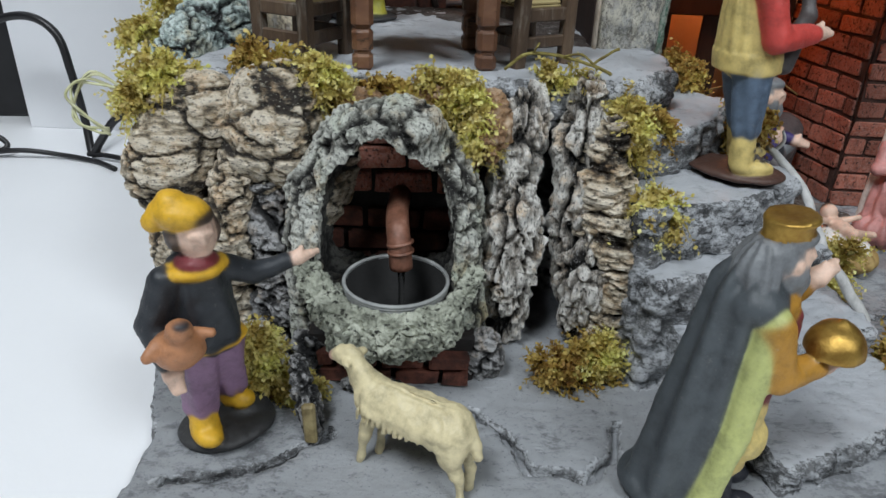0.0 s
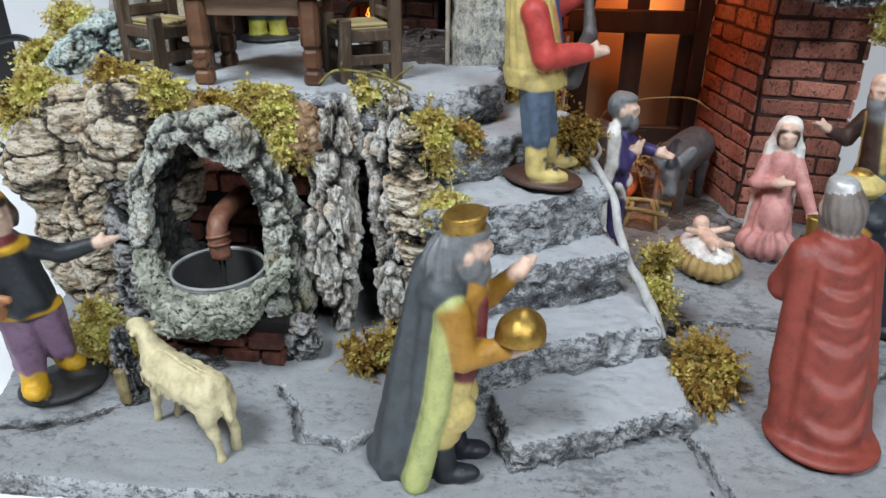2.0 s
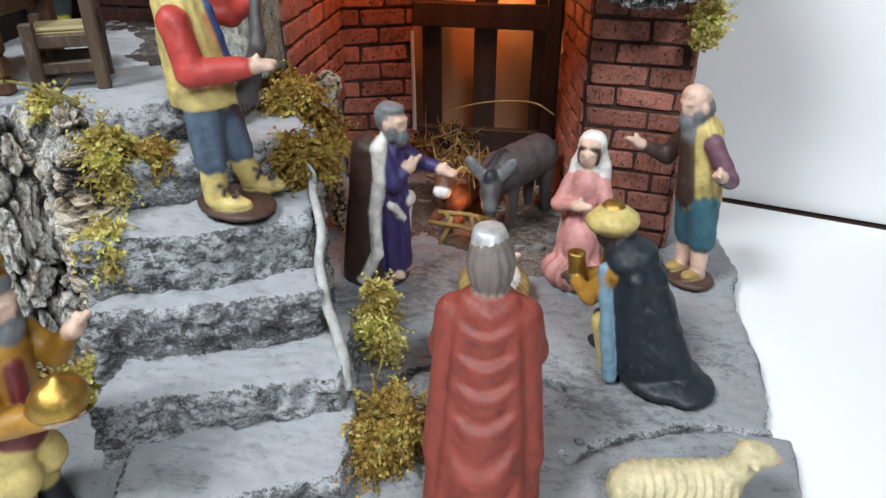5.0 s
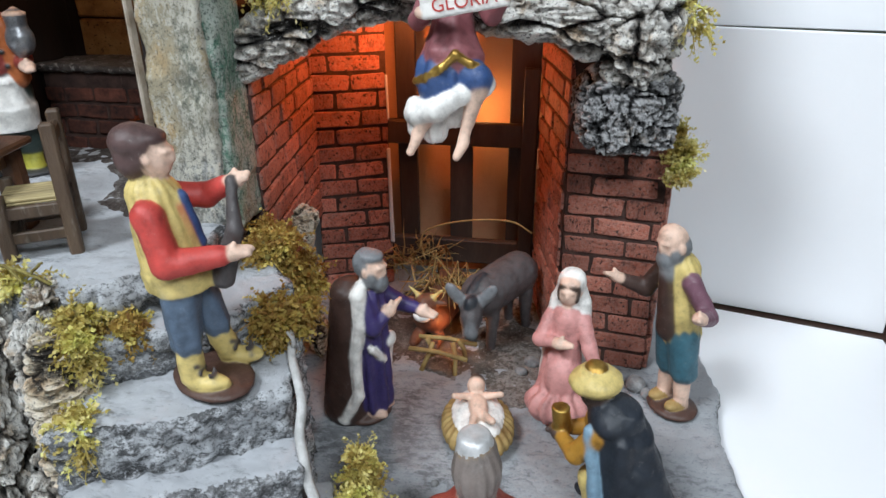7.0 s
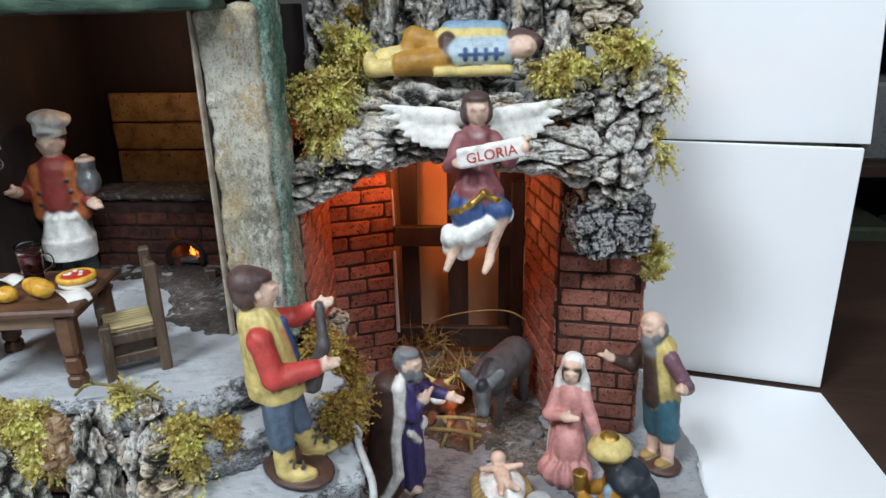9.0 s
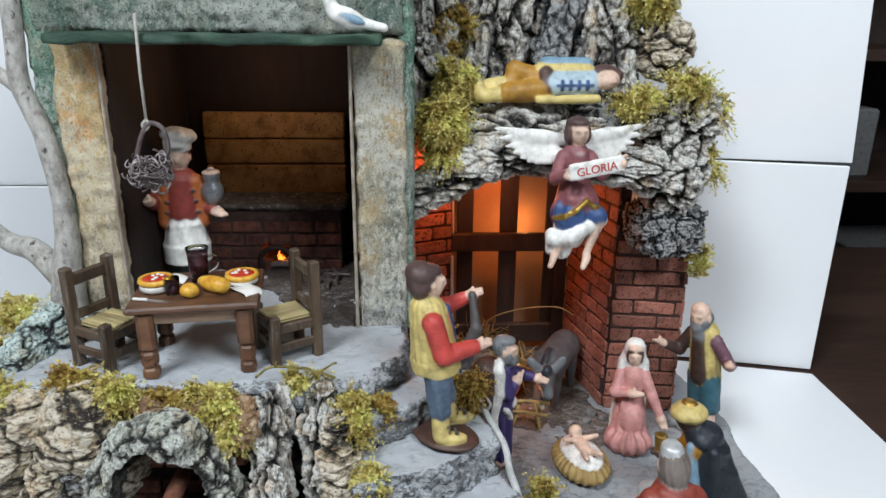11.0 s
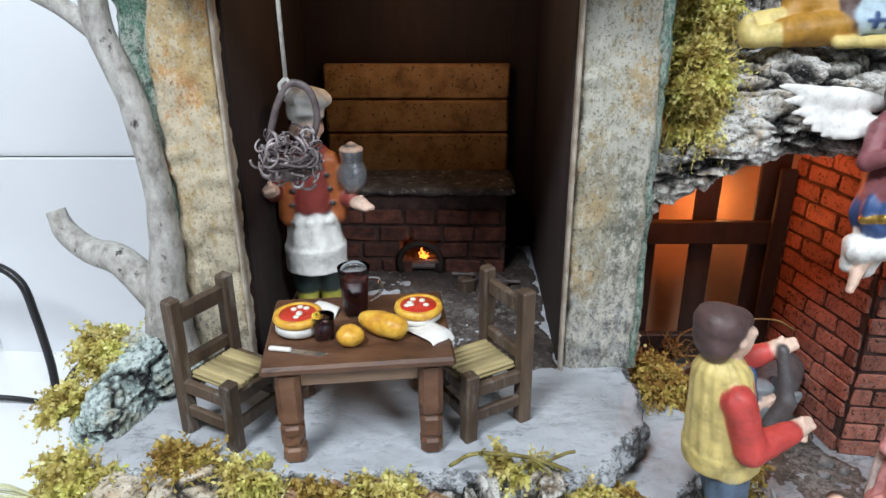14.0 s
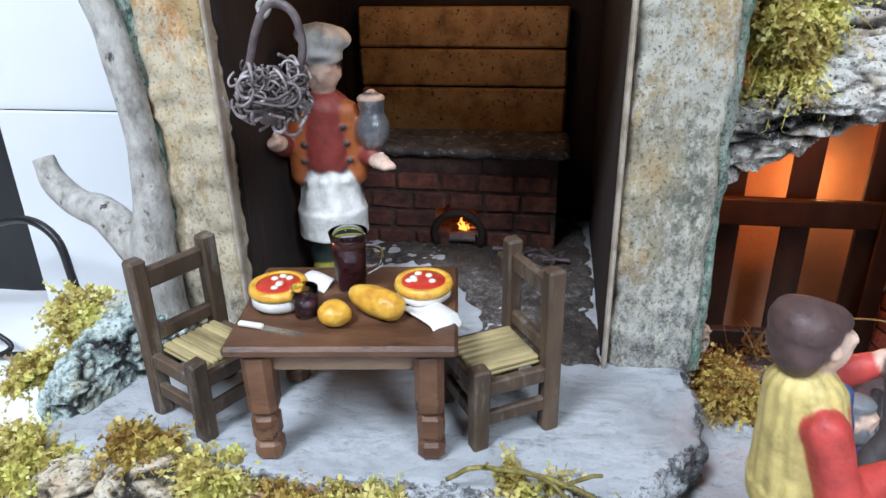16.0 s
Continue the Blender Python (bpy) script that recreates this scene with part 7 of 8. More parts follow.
# cook in the shop
P = [BASE_DARK, paint("sock_yellow_paint", (0.45, 0.42, 0.06), 0.55), paint("dark_green_trouser_paint", (0.03, 0.048, 0.042), 0.55), WHITE, paint("muted_red_shirt_paint", (0.26, 0.045, 0.035), 0.5), paint("orange_jacket_paint", (0.42, 0.12, 0.035), 0.5), SKIN, paint("dark_sash_paint", (0.06, 0.056, 0.058), 0.55), surface_mat("pewter_jug", ((0.3, (0.22, 0.225, 0.24)), (0.7, (0.44, 0.45, 0.47))), 0.6, 0.3, 0.15, 0.1, metal=0.65), HAIR_BROWN]
cook = figure([E(0, (0, 0, 0.2), (1.6, 1.3, 0.25)), C(1, (-0.55, -0.2, 0.5), (-0.5, 0, 1.4), 0.48, 0.45), C(1, (0.55, -0.2, 0.5), (0.5, 0, 1.4), 0.48, 0.45), C(2, (-0.5, 0, 1.6), (-0.45, 0, 4.7), 0.62, 0.75), C(2, (0.5, 0, 1.6), (0.45, 0, 4.7), 0.62, 0.75), C(3, (0, -0.35, 3.75), (0, -0.25, 4.9), 1.28, 1.05, (7, 0.05, 0.4)), K(3, (0, -0.35, 3.25), 1.33, 0.6), E(3, (0, -0.35, 5.15), (1.08, 0.92, 0.26), (0, 0, 0), (11, 0.05, 0)), E(7, (0, -0.15, 5.55), (1.0, 0.9, 0.42)), E(7, (0, -0.2, 5.85), (0.96, 0.88, 0.2)), C(4, (0, -0.25, 6.0), (0, -0.15, 7.9), 0.92, 0.95), C(5, (-1.02, -0.3, 5.3), (-0.78, -0.42, 7.9), 0.46, 0.50), C(5, (1.02, -0.3, 5.3), (0.78, -0.42, 7.9), 0.46, 0.50), E(0, (-0.86, -0.86, 6.0), (0.09, 0.09, 0.09)), E(0, (-0.78, -0.92, 6.7), (0.09, 0.09, 0.09)), E(0, (0.86, -0.86, 6.0), (0.09, 0.09, 0.09)), E(0, (0.78, -0.92, 6.7), (0.09, 0.09, 0.09)), E(0, (0.7, -0.98, 7.4), (0.09, 0.09, 0.09)), E(3, (0, -0.35, 8.3), (0.55, 0.5, 0.22))]
    + head((0, -0.2, 9.4), 6, 9, 1.0) + [K(3, (0, 0, 10.2), 0.78, 0.3), E(3, (0.1, 0.05, 10.8), (1.0, 1.0, 0.5), (0, 8, 0), (10, 0.04, 0))]
    + arm(4, 6, (-0.95, 0, 7.7), (-1.6, -0.4, 6.6), (-1.6, -1.3, 6.9), 0.46) + arm(4, 6, (0.95, 0, 7.7), (1.3, -0.3, 6.2), (1.7, -0.9, 6.1), 0.44)
    + [E(8, (1.75, -0.9, 7.3), (0.6, 0.6, 0.85)), C(8, (1.75, -0.9, 7.9), (1.75, -0.9, 8.3), 0.42, 0.48), E(6, (1.75, -0.9, 8.55), (0.5, 0.5, 0.16)), E(6, (1.75, -0.9, 8.75), (0.16, 0.16, 0.14))],
    (-1.15, 12.0, 13.5), 12, "painted cook statuette in a white hat and apron with a jug", P, seed=14)
cook.data.transform(Matrix.Diagonal((1.16, 1.1, 1.045, 1)))

# donkey and ox
TURNED = Matrix.Translation((0, -0.6, 0)) @ Matrix.Rotation(radians(34), 4, "Z") @ Matrix.Translation((0, 0.6, 0))


def swung(*p):
    return tuple(TURNED @ Vector(p))


figure([C(0, (0, 0.6, 4.2), (0, 4.6, 4.4), 1.5, 1.5), C(0, (0, 0.4, 4.5), swung(0.1, -1.1, 4.2), 1.1, 0.8), E(0, swung(0.1, -1.7, 3.6), (0.74, 0.7, 1.05), (-22, 0, 34)), E(1, swung(0.1, -2.2, 2.7), (0.52, 0.5, 0.55)), E(1, swung(-0.95, -1.35, 5.0), (0.46, 0.26, 1.05), (0, -36, 34)), E(1, swung(1.05, -1.35, 5.0), (0.46, 0.26, 1.05), (0, 36, 34)), E(1, swung(0.1, -2.05, 3.4), (0.42, 0.42, 0.8), (-22, 0, 34)), E(2, swung(0.1, -1.6, 4.5), (0.34, 0.55, 0.6)), C(2, swung(0, -0.9, 5.0), (0, 0.6, 5.7), 0.3, 0.25), C(0, (-0.8, 0.8, 3.2), (-0.8, 0.4, 0.2), 0.5, 0.32), C(0, (0.8, 0.8, 3.2), (0.8, 0.6, 0.2), 0.5, 0.32), C(0, (-0.8, 4.6, 3.2), (-0.8, 4.8, 0.2), 0.55, 0.32), C(0, (0.8, 4.6, 3.2), (0.8, 4.8, 0.2), 0.55, 0.32)],
    (25.0, 15.0, 2.0), -32, "grey painted donkey statuette with upright ears", [DONKEY, HAIR_GREY, NAVY], "donkey statuette", (-2.6, -3.6, -0.2), (2.6, 7, 7.2), 0.1, 0.25, 0.04, 15, "donkey_statuette", 0.9)
figure([C(0, (0, 0.4, 1.6), (0.2, 3.8, 1.8), 1.3, 1.4), C(0, (0, 0.2, 2.2), (0, -0.6, 2.8), 0.85, 0.7), E(0, (0, -1.0, 2.9), (0.68, 0.8, 0.75)), E(1, (0, -1.65, 2.55), (0.55, 0.4, 0.42)), C(2, (-0.5, -0.8, 3.5), (-1.1, -0.9, 4.1), 0.18, 0.08), C(2, (0.5, -0.8, 3.5), (1.1, -0.9, 4.1), 0.18, 0.08), E(0, (-0.95, -0.7, 3.1), (0.45, 0.2, 0.2)), E(0, (0.95, -0.7, 3.1), (0.45, 0.2, 0.2)), C(0, (-0.7, -0.4, 0.4), (-0.7, -1.4, 0.3), 0.4, 0.3), C(0, (0.7, -0.4, 0.4), (0.7, -1.4, 0.3), 0.4, 0.3)],
    (21.9, 16.0, 2.0), -8, "brown painted ox statuette with a pale muzzle lying in straw", [COW, WHITE, PALE_YELLOW], "ox statuette", (-2.2, -2.6, -0.2), (2.4, 5.8, 4.8), 0.1, 0.25, 0.04, 16, "ox_statuette")

# dove on the ledge
figure([E(0, (0, 0, 0.75), (1.05, 0.5, 0.55), (0, 20, 0)), C(0, (-0.7, 0, 1.2), (-0.95, 0, 1.7), 0.35, 0.3), E(0, (-1.0, 0, 1.85), (0.35, 0.3, 0.3)), C(1, (-1.3, 0, 1.85), (-1.5, 0, 1.8), 0.1, 0.04), C(0, (0.8, 0, 0.5), (2.0, 0, 0.25), 0.32, 0.22), E(2, (0.35, -0.42, 0.7), (0.7, 0.14, 0.2), (0, 18, 0))],
    (10.9, 4.6, 31.5), 0, "white painted dove statuette perched on the ledge", [WHITE, PALE_YELLOW, SKY], "dove statuette", (-1.9, -1, -0.1), (2.6, 1, 2.5), 0.07, 0.14, 0.02, 17, "dove_statuette")

# ---- small wooden things on the ground ----
stump = thing("mossy_stump", None, (-0.9, -8.9, 2.0), label="dark split stump with a pale yellow inner side", category="stump")
child("bark", rock_mesh("stump_bark", [C(0, (0, 0, 0), (-0.5, 0.7, 2.6), 0.6, 0.45)], (-2, -1.4, -0.4), (1.4, 2, 3.6), BARK_BLACK, 0.12, 0.3, 0.22, (0.5, 0.5, 0.9), 161), stump)
child("split_face", Bits().box((-0.18, -0.75, 0), (0.28, -0.45, 1.7), 0.08, rough=0.06).mesh("split_face", PALEWOOD), stump, "pale yellow split wood")
rail = thing("twig_rail", None, (0, 0, 0), label="bleached grey twig leaning along the staircase edge", category="twig")
PALETWIG = surface_mat("bleached_twig", ((0.3, (0.30, 0.30, 0.29)), (0.5, (0.48, 0.48, 0.47)), (0.7, (0.62, 0.62, 0.61))), 0.6, 0.8, 0.6, 0.12, stretch=(1, 1, 0.4))
rp = curve_points([(21.9, -4.4, 4.0), (21.5, -3.5, 5.1), (20.7, -2.4, 6.4), (20.1, -1.6, 7.4), (19.6, -0.4, 8.8), (19.0, 1.0, 9.8), (18.3, 2.4, 10.5)], 6)
child("stem", Bits().tube(rp + 0.16 * np.stack([vnoise(rp / 1.1 + 5 * a, 95) for a in range(3)], 1), np.linspace(0.26, 0.17, len(rp)), 9).mesh("stem", PALETWIG, True), rail)
child("side_twig", Bits().tube(curve_points([(18.7, 1.6, 10.1), (18.9, 1.3, 10.7), (18.7, 1.2, 11.2)], 5), np.linspace(0.11, 0.06, 11), 7).mesh("side_twig", PALETWIG, True), rail)
post = thing("rough_post", rock_mesh("rough_post", [C(0, (0, 0, 0.2), (-0.2, 0.2, 9.5), 0.55, 0.5)], (-1.4, -1.4, -0.3), (1.2, 1.4, 10.6), BARK_TAN, 0.14, 0.3, 0.2, (0.6, 0.6, 1.2), 162), (15.6, 12.5, 2.0), 0, "upright grey-brown bark post beside the brick wall", "post")
arc = Bits().tube(curve_points([(20.4, 19.8, 6.4), (21.0, 19.6, 8.0), (23.5, 19.5, 8.9), (26.5, 19.4, 9.1), (28.0, 19.3, 8.4)], 6), 0.06, 6)
thing("bent_twig", arc.mesh("bent_twig", STRAW, True), label="thin bent golden twig across the stable", category="twig")
man = thing("twig_manger", None, (23.2, 13.2, 2.0), label="small manger of yellow sticks between ox and donkey", category="manger")
for i, (a, b) in enumerate((((-2.0, -0.6, 1.3), (1.6, -0.9, 1.0)), ((-1.6, 0.5, 1.5), (2.0, 0.4, 1.3)), ((-1.2, -1.0, 0.02), (-0.6, -0.2, 1.6)), ((0.9, -1.3, 0.02), (0.6, -0.2, 1.7)), ((-0.8, 0.6, 0.02), (-1.0, 0.1, 1.6)), ((1.3, 0.6, 0.02), (0.9, 0.2, 1.6)))):
    child("stick", Bits().tube([a, tuple((np.array(a) + b) / 2 + 0.08), b], 0.15, 7).mesh("stick", STRAW, True), man)
PEBBLES = surface_mat("grey_pebble", ((0.3, (0.10, 0.10, 0.10)), (0.7, (0.34, 0.34, 0.34))), 0.6, 0.8, 0.4, 0.1)
for i, (x, y, r) in enumerate(((28.6, 13.8, 0.5), (29.4, 13.2, 0.4), (24.5, 3.0, 0.22), (34.6, 12.4, 0.7), (35.2, 11.6, 0.5), (28.0, 12.8, 0.4), (31.0, -3.2, 0.2), (36.4, -3.9, 0.18))):
    thing("pebble", sculpt("pebble", [E(0, (0, 0, r * 0.5), (r, r * 0.8, r * 0.7))], (-r * 2, -r * 2, -r), (r * 2, r * 2, r * 2), r / 5, 0.1, [PEBBLES], 0.12 * r, 0.4, 170 + i), (x, y, 2.0), 30 * i, "small grey stone on the base", "stone", "scattered stones")

# ---- moss, straw ----


def moss(place, radii, count, length, material=MOSS, droop=0.5, seed=0, thick=0.07, name="moss_clump", label="", up=0.6, category="moss"):
    rnd = np.random.RandomState(seed)
    n = count
    tufts = max(5, n // 45)
    hub = rnd.normal(size=(tufts, 3))
    hub *= (rnd.rand(tufts, 1) ** 0.5) / np.linalg.norm(hub, axis=1, keepdims=True) * np.array(radii)
    which = rnd.randint(0, tufts, n)
    base = hub[which] + rnd.normal(size=(n, 3)) * 0.13
    way = hub[which] / np.array(radii) * 0.5 + rnd.normal(size=(n, 3)) + (0, 0, up)
    way /= np.linalg.norm(way, axis=1, keepdims=True)
    ln = length * rnd.uniform(0.45, 1.15, (n, 1))
    bend = rnd.normal(size=(n, 3)) * 0.45 - (0, 0, droop)
    curl, phase = np.cross(way, rnd.normal(size=(n, 3))), rnd.uniform(0, 6.28, (n, 1))
    knots = [base + ln * (way * t * 0.8 + bend * t * t * 0.8 + 0.42 * curl * np.sin(phase + 5.0 * t)) for t in (0, 0.33, 0.67, 1.0)]
    ref = rnd.normal(size=(n, 3))
    s1 = np.cross(way, ref)
    s1 /= np.linalg.norm(s1, axis=1, keepdims=True)
    s2 = np.cross(way, s1)
    v = []
    for k, w in zip(knots, (0.8, 1.2, 1.0, 0.15)):
        for a in range(3):
            th = a * 2.0944
            v.append(k + thick * w * (s1 * math.cos(th) * 1.5 + s2 * math.sin(th) * 0.7))
    v = np.stack(v, 1).reshape(-1, 3)
    q = []
    for k in range(3):
        for a in range(3):
            q.append([3 * k + a, 3 * k + (a + 1) % 3, 3 * k + 3 + (a + 1) % 3, 3 * k + 3 + a])
    q = (np.array(q)[None] + 12 * np.arange(n)[:, None, None]).reshape(-1, 4)
    return thing(name, mesh_of(name, v, q, material, smooth=True), place, 0, label or ("olive-brown dried moss clump" if material is MOSS_BROWN else "yellow-green dried moss clump"), category, kind="stuff")


def curly_moss(place, radii, count, length, material, droop, seed):
    """A clump of short curling moss fronds, each a thin stem feathered with small leaflets, round dark matted lobes."""
    rnd = np.random.RandomState(seed)
    rad = np.array(radii, float)
    n, knots, feathers = int(count * 1.4), 6, 11
    tufts = max(6, count // 18)
    hub = rnd.normal(size=(tufts, 3))
    hub *= (rnd.uniform(0.2, 1.0, (tufts, 1)) ** 0.6) / np.linalg.norm(hub, axis=1, keepdims=True) * rad
    lobe = rnd.uniform(0.16, 0.36, tufts) * min(1.0, 0.55 + 0.4 * rad.min())
    which = rnd.randint(0, tufts, n)
    out = rnd.normal(size=(n, 3))
    out /= np.linalg.norm(out, axis=1, keepdims=True)
    base = hub[which] + out * lobe[which][:, None] * 0.7
    lead = rnd.normal(size=(tufts, 3)) * 0.5
    way = out * 0.8 + lead[which] + hub[which] / rad * 0.45 + (0, -0.15, 0.15)
    way /= np.linalg.norm(way, axis=1, keepdims=True)
    ln = length * rnd.uniform(0.3, 0.75, (n, 1)) * rnd.uniform(0.7, 1.35, tufts)[which][:, None]
    s1 = np.cross(way, rnd.normal(size=(n, 3)))
    s1 /= np.linalg.norm(s1, axis=1, keepdims=True)
    s2 = np.cross(way, s1)
    turns, phase = rnd.uniform(1.0, 4.0, (n, 1)), rnd.uniform(0, 6.28, (n, 1))
    bend = rnd.normal(size=(n, 3)) * 0.3 - (0, 0, droop)

    def line(t):
        return base + ln * (way * t + bend * t * t * 0.7 + 0.16 * (s1 * np.cos(phase + turns * t) + s2 * np.sin(phase + turns * t)))

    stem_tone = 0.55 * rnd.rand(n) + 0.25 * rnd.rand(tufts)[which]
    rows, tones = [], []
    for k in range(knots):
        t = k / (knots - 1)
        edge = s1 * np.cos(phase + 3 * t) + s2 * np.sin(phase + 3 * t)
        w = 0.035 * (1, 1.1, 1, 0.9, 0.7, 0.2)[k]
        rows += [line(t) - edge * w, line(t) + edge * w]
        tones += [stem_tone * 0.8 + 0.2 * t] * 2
    v = [np.stack(rows, 1).reshape(-1, 3)]
    tone = [np.stack(tones, 1).ravel()]
    q = (np.array([(2 * k, 2 * k + 1, 2 * k + 3, 2 * k + 2) for k in range(knots - 1)])[None] + 2 * knots * np.arange(n)[:, None, None]).reshape(-1, 4)
    faces, at = [q], 2 * knots * n
    for j in range(feathers):
        t = 0.1 + 0.9 * j / (feathers - 1)
        p, ahead = line(t), line(t) - line(t - 0.06)
        ahead /= np.linalg.norm(ahead, axis=1, keepdims=True) + 1e-9
        w = phase + 2.4 * j + rnd.uniform(-0.5, 0.5, (n, 1))
        way_j = ahead * rnd.uniform(0.3, 1.0, (n, 1)) + s1 * np.cos(w) + s2 * np.sin(w)
        way_j /= np.linalg.norm(way_j, axis=1, keepdims=True)
        side = np.cross(way_j, ahead)
        side /= np.linalg.norm(side, axis=1, keepdims=True) + 1e-9
        long = rnd.uniform(0.15, 0.33, (n, 1)) * (1.15 - 0.5 * t)
        wide = rnd.uniform(0.05, 0.11, (n, 1))
        mid = p + way_j * long * 0.55 + ahead * 0.02
        v.append(np.stack([p, mid - side * wide, p + way_j * long + ahead * 0.05, mid + side * wide], 1).reshape(-1, 3))
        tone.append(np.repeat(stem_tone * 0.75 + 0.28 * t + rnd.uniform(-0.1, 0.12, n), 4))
        faces.append(at + np.arange(4 * n).reshape(-1, 4))
        at += 4 * n

    def lobes(p):
        d = np.full(len(p), 9.0)
        for h, r in zip(hub, lobe):
            d = np.minimum(d, np.linalg.norm(p - h, axis=1) - r)
        return d + 0.12 * fbm(p / 0.35, seed, 2)

    hv, hq = net(lobes, -rad - 0.8, rad + 0.8, 0.15)
    label = "olive-brown dried moss clump" if material is MOSS_BROWN else "yellow-green dried moss clump"
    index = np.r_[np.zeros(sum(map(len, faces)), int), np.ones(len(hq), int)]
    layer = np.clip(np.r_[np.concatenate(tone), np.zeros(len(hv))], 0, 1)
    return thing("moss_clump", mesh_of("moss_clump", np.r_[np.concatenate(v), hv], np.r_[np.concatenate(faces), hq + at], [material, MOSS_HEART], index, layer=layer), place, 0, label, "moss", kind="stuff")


MOSSES = [
    ((-8.2, -1.1, 12.9), (1.7, 1.3, 0.8), 420, 1.4, MOSS, 0.5),
    ((-3.9, -0.7, 13.8), (1.0, 0.9, 0.5), 200, 1.3, MOSS_BROWN, 0.6),
    ((-1.3, -1.3, 13.4), (1.2, 0.9, 0.6), 260, 1.3, MOSS, 0.6),
    ((1.2, -1.6, 12.9), (1.6, 0.7, 0.3), 160, 0.9, MOSS_BROWN, 0.5),
    ((3.9, -2.0, 12.8), (1.2, 1.1, 1.0), 360, 1.4, MOSS, 0.7),
    ((5.0, -2.7, 12.0), (0.6, 0.5, 0.9), 200, 1.3, MOSS, 0.9),
    ((8.6, -0.4, 13.6), (1.8, 0.5, 0.2), 70, 1.1, MOSS, 0.3),
    ((11.2, -1.1, 11.7), (0.9, 1.1, 1.2), 300, 1.4, MOSS, 0.6),
    ((12.0, -3.4, 9.2), (0.9, 0.9, 0.7), 240, 1.4, MOSS, 0.7),
    ((12.4, -0.5, 11.4), (1.0, 0.9, 0.6), 240, 1.1, MOSS_BROWN, 0.5),
    ((-8.6, 4.4, 15.6), (1.2, 1.3, 0.9), 320, 1.6, MOSS, 0.6),
    ((-9.6, 2.2, 14.0), (0.6, 0.9, 0.6), 110, 1.4, MOSS, 0.6),
    ((9.4, -5.2, 2.6), (1.4, 0.8, 0.8), 330, 1.4, MOSS_BROWN, 0.4),
    ((10.4, -5.0, 3.2), (0.7, 0.6, 0.6), 160, 1.2, MOSS, 0.4),
    ((23.6, -4.6, 2.9), (1.3, 1.7, 1.0), 520, 1.7, MOSS_BROWN, 0.5),
    ((-3.0, -7.0, 3.8), (0.7, 0.6, 1.5), 300, 1.2, MOSS, 0.5),
    ((-1.6, -7.2, 2.5), (1.0, 0.5, 0.4), 150, 1.0, MOSS, 0.4),
    ((22.0, -0.6, 5.0), (0.6, 1.0, 1.6), 260, 1.3, MOSS, 0.6),
    ((18.0, 3.0, 10.6), (0.9, 1.2, 1.0), 300, 1.4, MOSS_BROWN, 0.6),
    ((15.6, 7.4, 11.6), (1.0, 1.2, 1.6), 420, 1.5, MOSS_BROWN, 0.6),
    ((16.4, 9.0, 9.0), (0.9, 1.0, 1.6), 300, 1.4, MOSS_BROWN, 0.6),
    ((16.2, 9.4, 25.6), (1.4, 1.0, 1.8), 620, 1.6, MOSS, 0.7),
    ((17.2, 12.2, 28.6), (0.9, 0.9, 1.6), 300, 1.6, MOSS, 0.4),
    ((29.4, 11.0, 27.2), (1.8, 0.9, 0.5), 320, 1.5, MOSS, 0.4),
    ((32.6, 11.4, 28.2), (1.2, 0.9, 0.5), 200, 1.6, MOSS, 0.3),
    ((35.0, 12.0, 26.6), (0.4, 0.5, 1.2), 60, 1.7, MOSS, 0.6),
    ((34.8, 11.6, 23.0), (0.25, 0.4, 1.4), 50, 1.4, MOSS, 0.9),
    ((35.4, 13.4, 15.4), (0.35, 0.4, 1.6), 150, 1.3, MOSS, -0.2),
    ((30.6, 14.2, 33.6), (1.5, 1.0, 0.9), 320, 1.6, MOSS, 0.5),
    ((17.0, 15.0, 31.5), (1.2, 0.8, 1.6), 260, 1.5, MOSS_BROWN, 0.5),
]
for i, (p, r, n, ln, m, dr) in enumerate(MOSSES):
    curly_moss(p, r, n, ln, m, dr, 200 + i)
moss((22.5, 18.0, 5.0), (1.9, 1.3, 0.6), 70, 2.0, STRAW, 0.2, 301, 0.05, "straw_heap", "heap of dry golden straw in the stable", 0.1, "straw")
moss((20.0, 20.6, 5.6), (2.0, 0.8, 0.9), 60, 2.2, STRAW, 0.2, 302, 0.05, "straw_heap", "heap of dry golden straw in the stable", 0.2, "straw")

strand = Bits()
for pts, r in (([(6.0, -0.9, 13.9), (6.8, -1.1, 14.6), (8.2, -1.0, 14.5), (9.4, -1.0, 14.2), (10.2, -1.0, 13.9)], 0.075), ([(8.2, -1.0, 14.5), (8.9, -1.5, 14.7), (9.5, -1.6, 14.2)], 0.05), ([(9.4, -1.0, 14.2), (10.0, -1.2, 14.8), (10.3, -1.3, 15.0)], 0.06), ([(7.0, -1.1, 14.6), (7.2, -1.4, 15.1)], 0.04)):
    pts = curve_points(pts, 6) if len(pts) > 2 else np.array(pts)
    strand.tube(pts + 0.06 * np.stack([vnoise(pts / 0.5 + 7 * k, 96) for k in range(3)], 1), r, 6)
thing("mossy_twig", strand.mesh("mossy_twig", MOSS_HEART, True), label="thin moss-covered twig along the terrace edge", category="twig")
wisp = Bits()
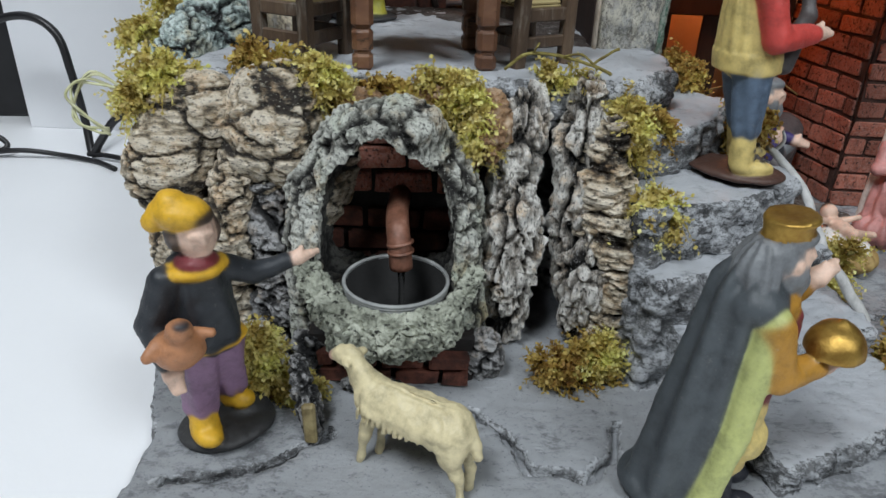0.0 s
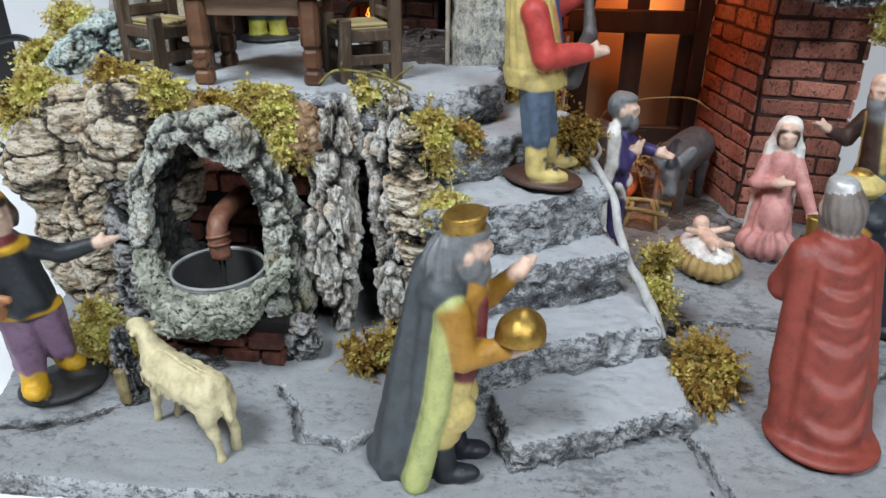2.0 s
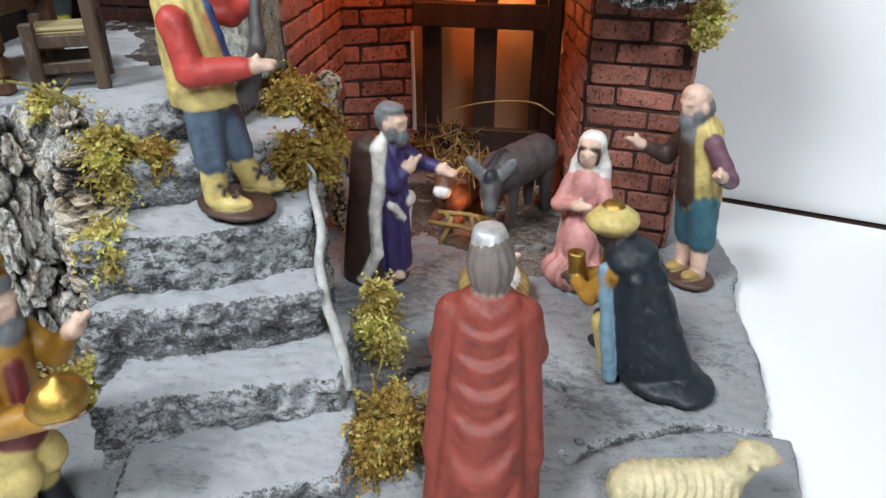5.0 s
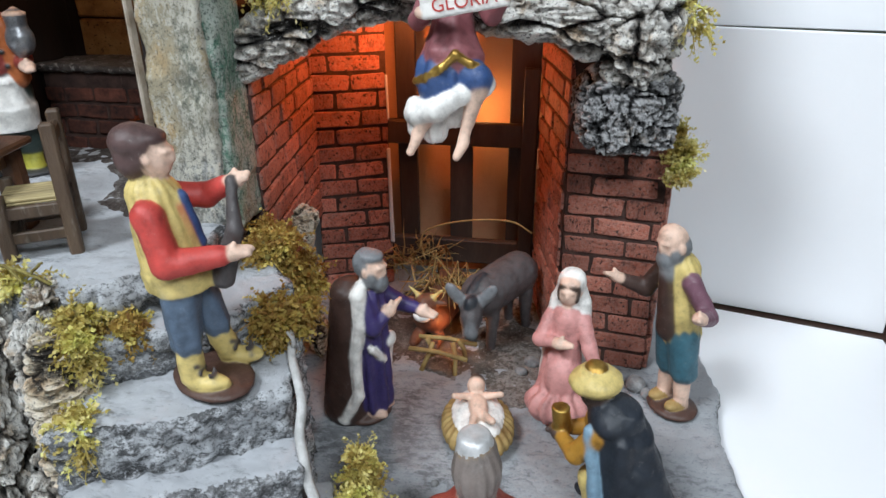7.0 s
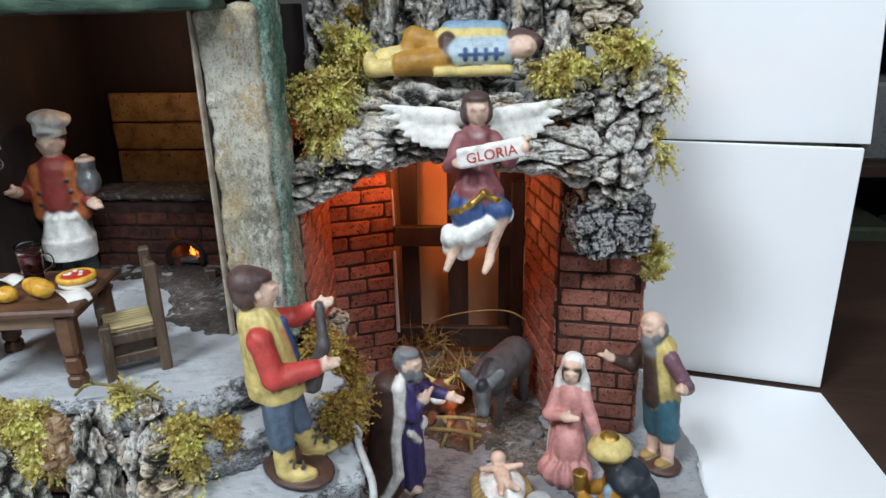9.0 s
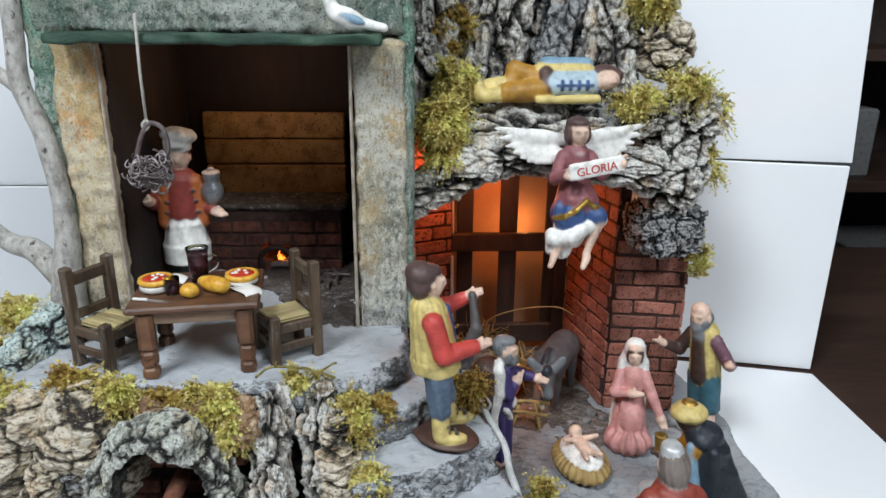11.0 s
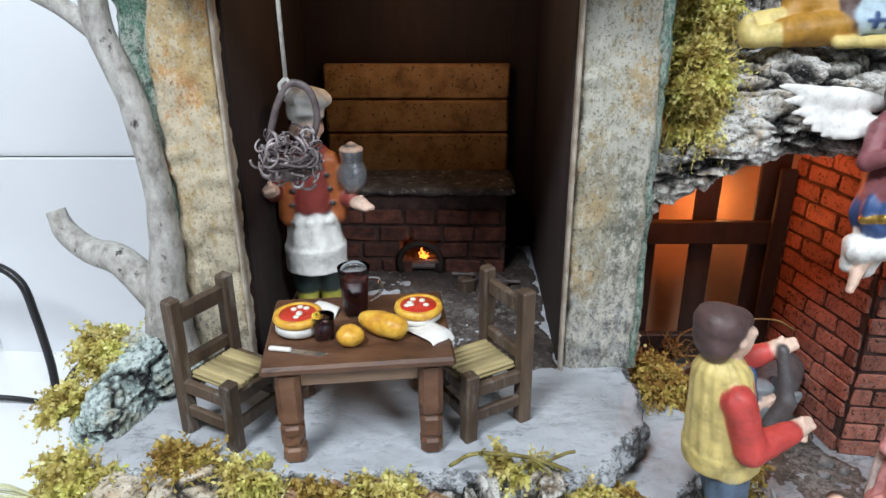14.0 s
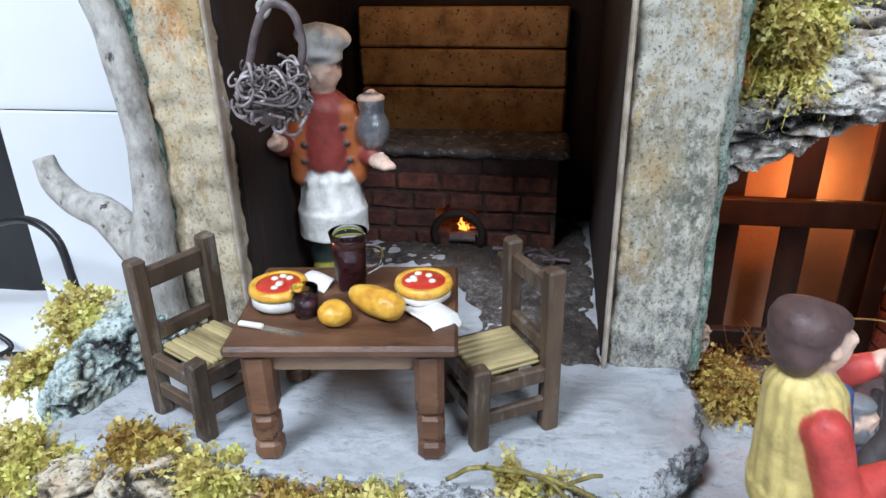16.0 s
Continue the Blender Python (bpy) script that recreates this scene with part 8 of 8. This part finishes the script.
for k in range(4):
    w = 0.9 * k
    wisp.tube(curve_points([(-9.0, -1.4 + 0.1 * k, 12.6 - 0.12 * k), (-10.2 - 0.1 * k, -1.6, 12.9 + 0.5 * math.sin(w)), (-11.3, -1.8 + 0.3 * math.cos(w), 12.2 + 0.6 * math.cos(2 * w)), (-11.0 + 0.6 * math.sin(w), -2.0, 11.4 + 0.4 * math.sin(3 * w)), (-9.9, -1.9, 11.2 - 0.1 * k)], 6), 0.06, 5)
thing("moss_wisp", wisp.mesh("moss_wisp", surface_mat("pale_moss_strand", ((0.3, (0.40, 0.40, 0.20)), (0.7, (0.68, 0.68, 0.46))), 0.5, 0.8, 0.5, 0.08), True), label="pale curling wisps of dry moss hanging from the rock", category="moss", kind="stuff")

# ---- brick walls ----
brick_wall("wall_stable_left", (13.0, 21.3), (17.75, 23.2), 2.0, 23.0, 1.2, BRICK, 2.9, 1.02, 0.16, "red brick wall at the stable's back", seed=1)
brick_wall("wall_stable_side", (14.45, 9.5), (13.2, 21.2), 8.0, 22.5, 0.5, BRICK, 2.9, 1.02, 0.16, "red brick side wall of the stable", seed=2)
brick_wall("wall_stable_right", (28.1, 23.1), (29.8, 15.2), 2.0, 22.5, 1.0, BRICK, 2.9, 1.02, 0.16, "red brick reveal of the stable", seed=3)
pillar = brick_wall("wall_pillar_front", (29.9, 15.0), (35.1, 14.3), 2.0, 16.6, 3.0, BRICK, 3.2, 1.02, 0.16, "red brick pillar front", seed=4)
brick_wall("", (35.2, 14.4), (35.7, 17.2), 2.0, 16.6, 3.0, BRICK, 2.8, 1.02, 0.2, parent=pillar, seed=9)
brick_wall("", (-2.6, 16.9), (8.9, 16.9), 13.4, 18.5, 0.5, SOOT_SHADE, 1.9, 0.85, 0.18, parent=hearth, skip=lambda x, z: abs(x - 6.5) < 1.3 and z < 15.7, seed=5)
brick_wall("", (-2.0, -1.1), (5.2, -1.1), 8.5, 12.4, 0.4, BRICK, 2.3, 0.9, 0.18, parent=fount, seed=6)
# Lower niche bricks darkened in colour for the shade down there.
brick_wall("", (-2.0, -1.1), (5.2, -1.1), 4.6, 8.5, 0.4, SOOT_SHADE, 2.3, 0.9, 0.18, parent=fount, seed=8)
brick_wall("", (-1.2, -5.9), (5.0, -5.9), 2.0, 4.2, 0.4, SOOT_SHADE, 1.6, 0.62, 0.2, parent=fount, seed=7)
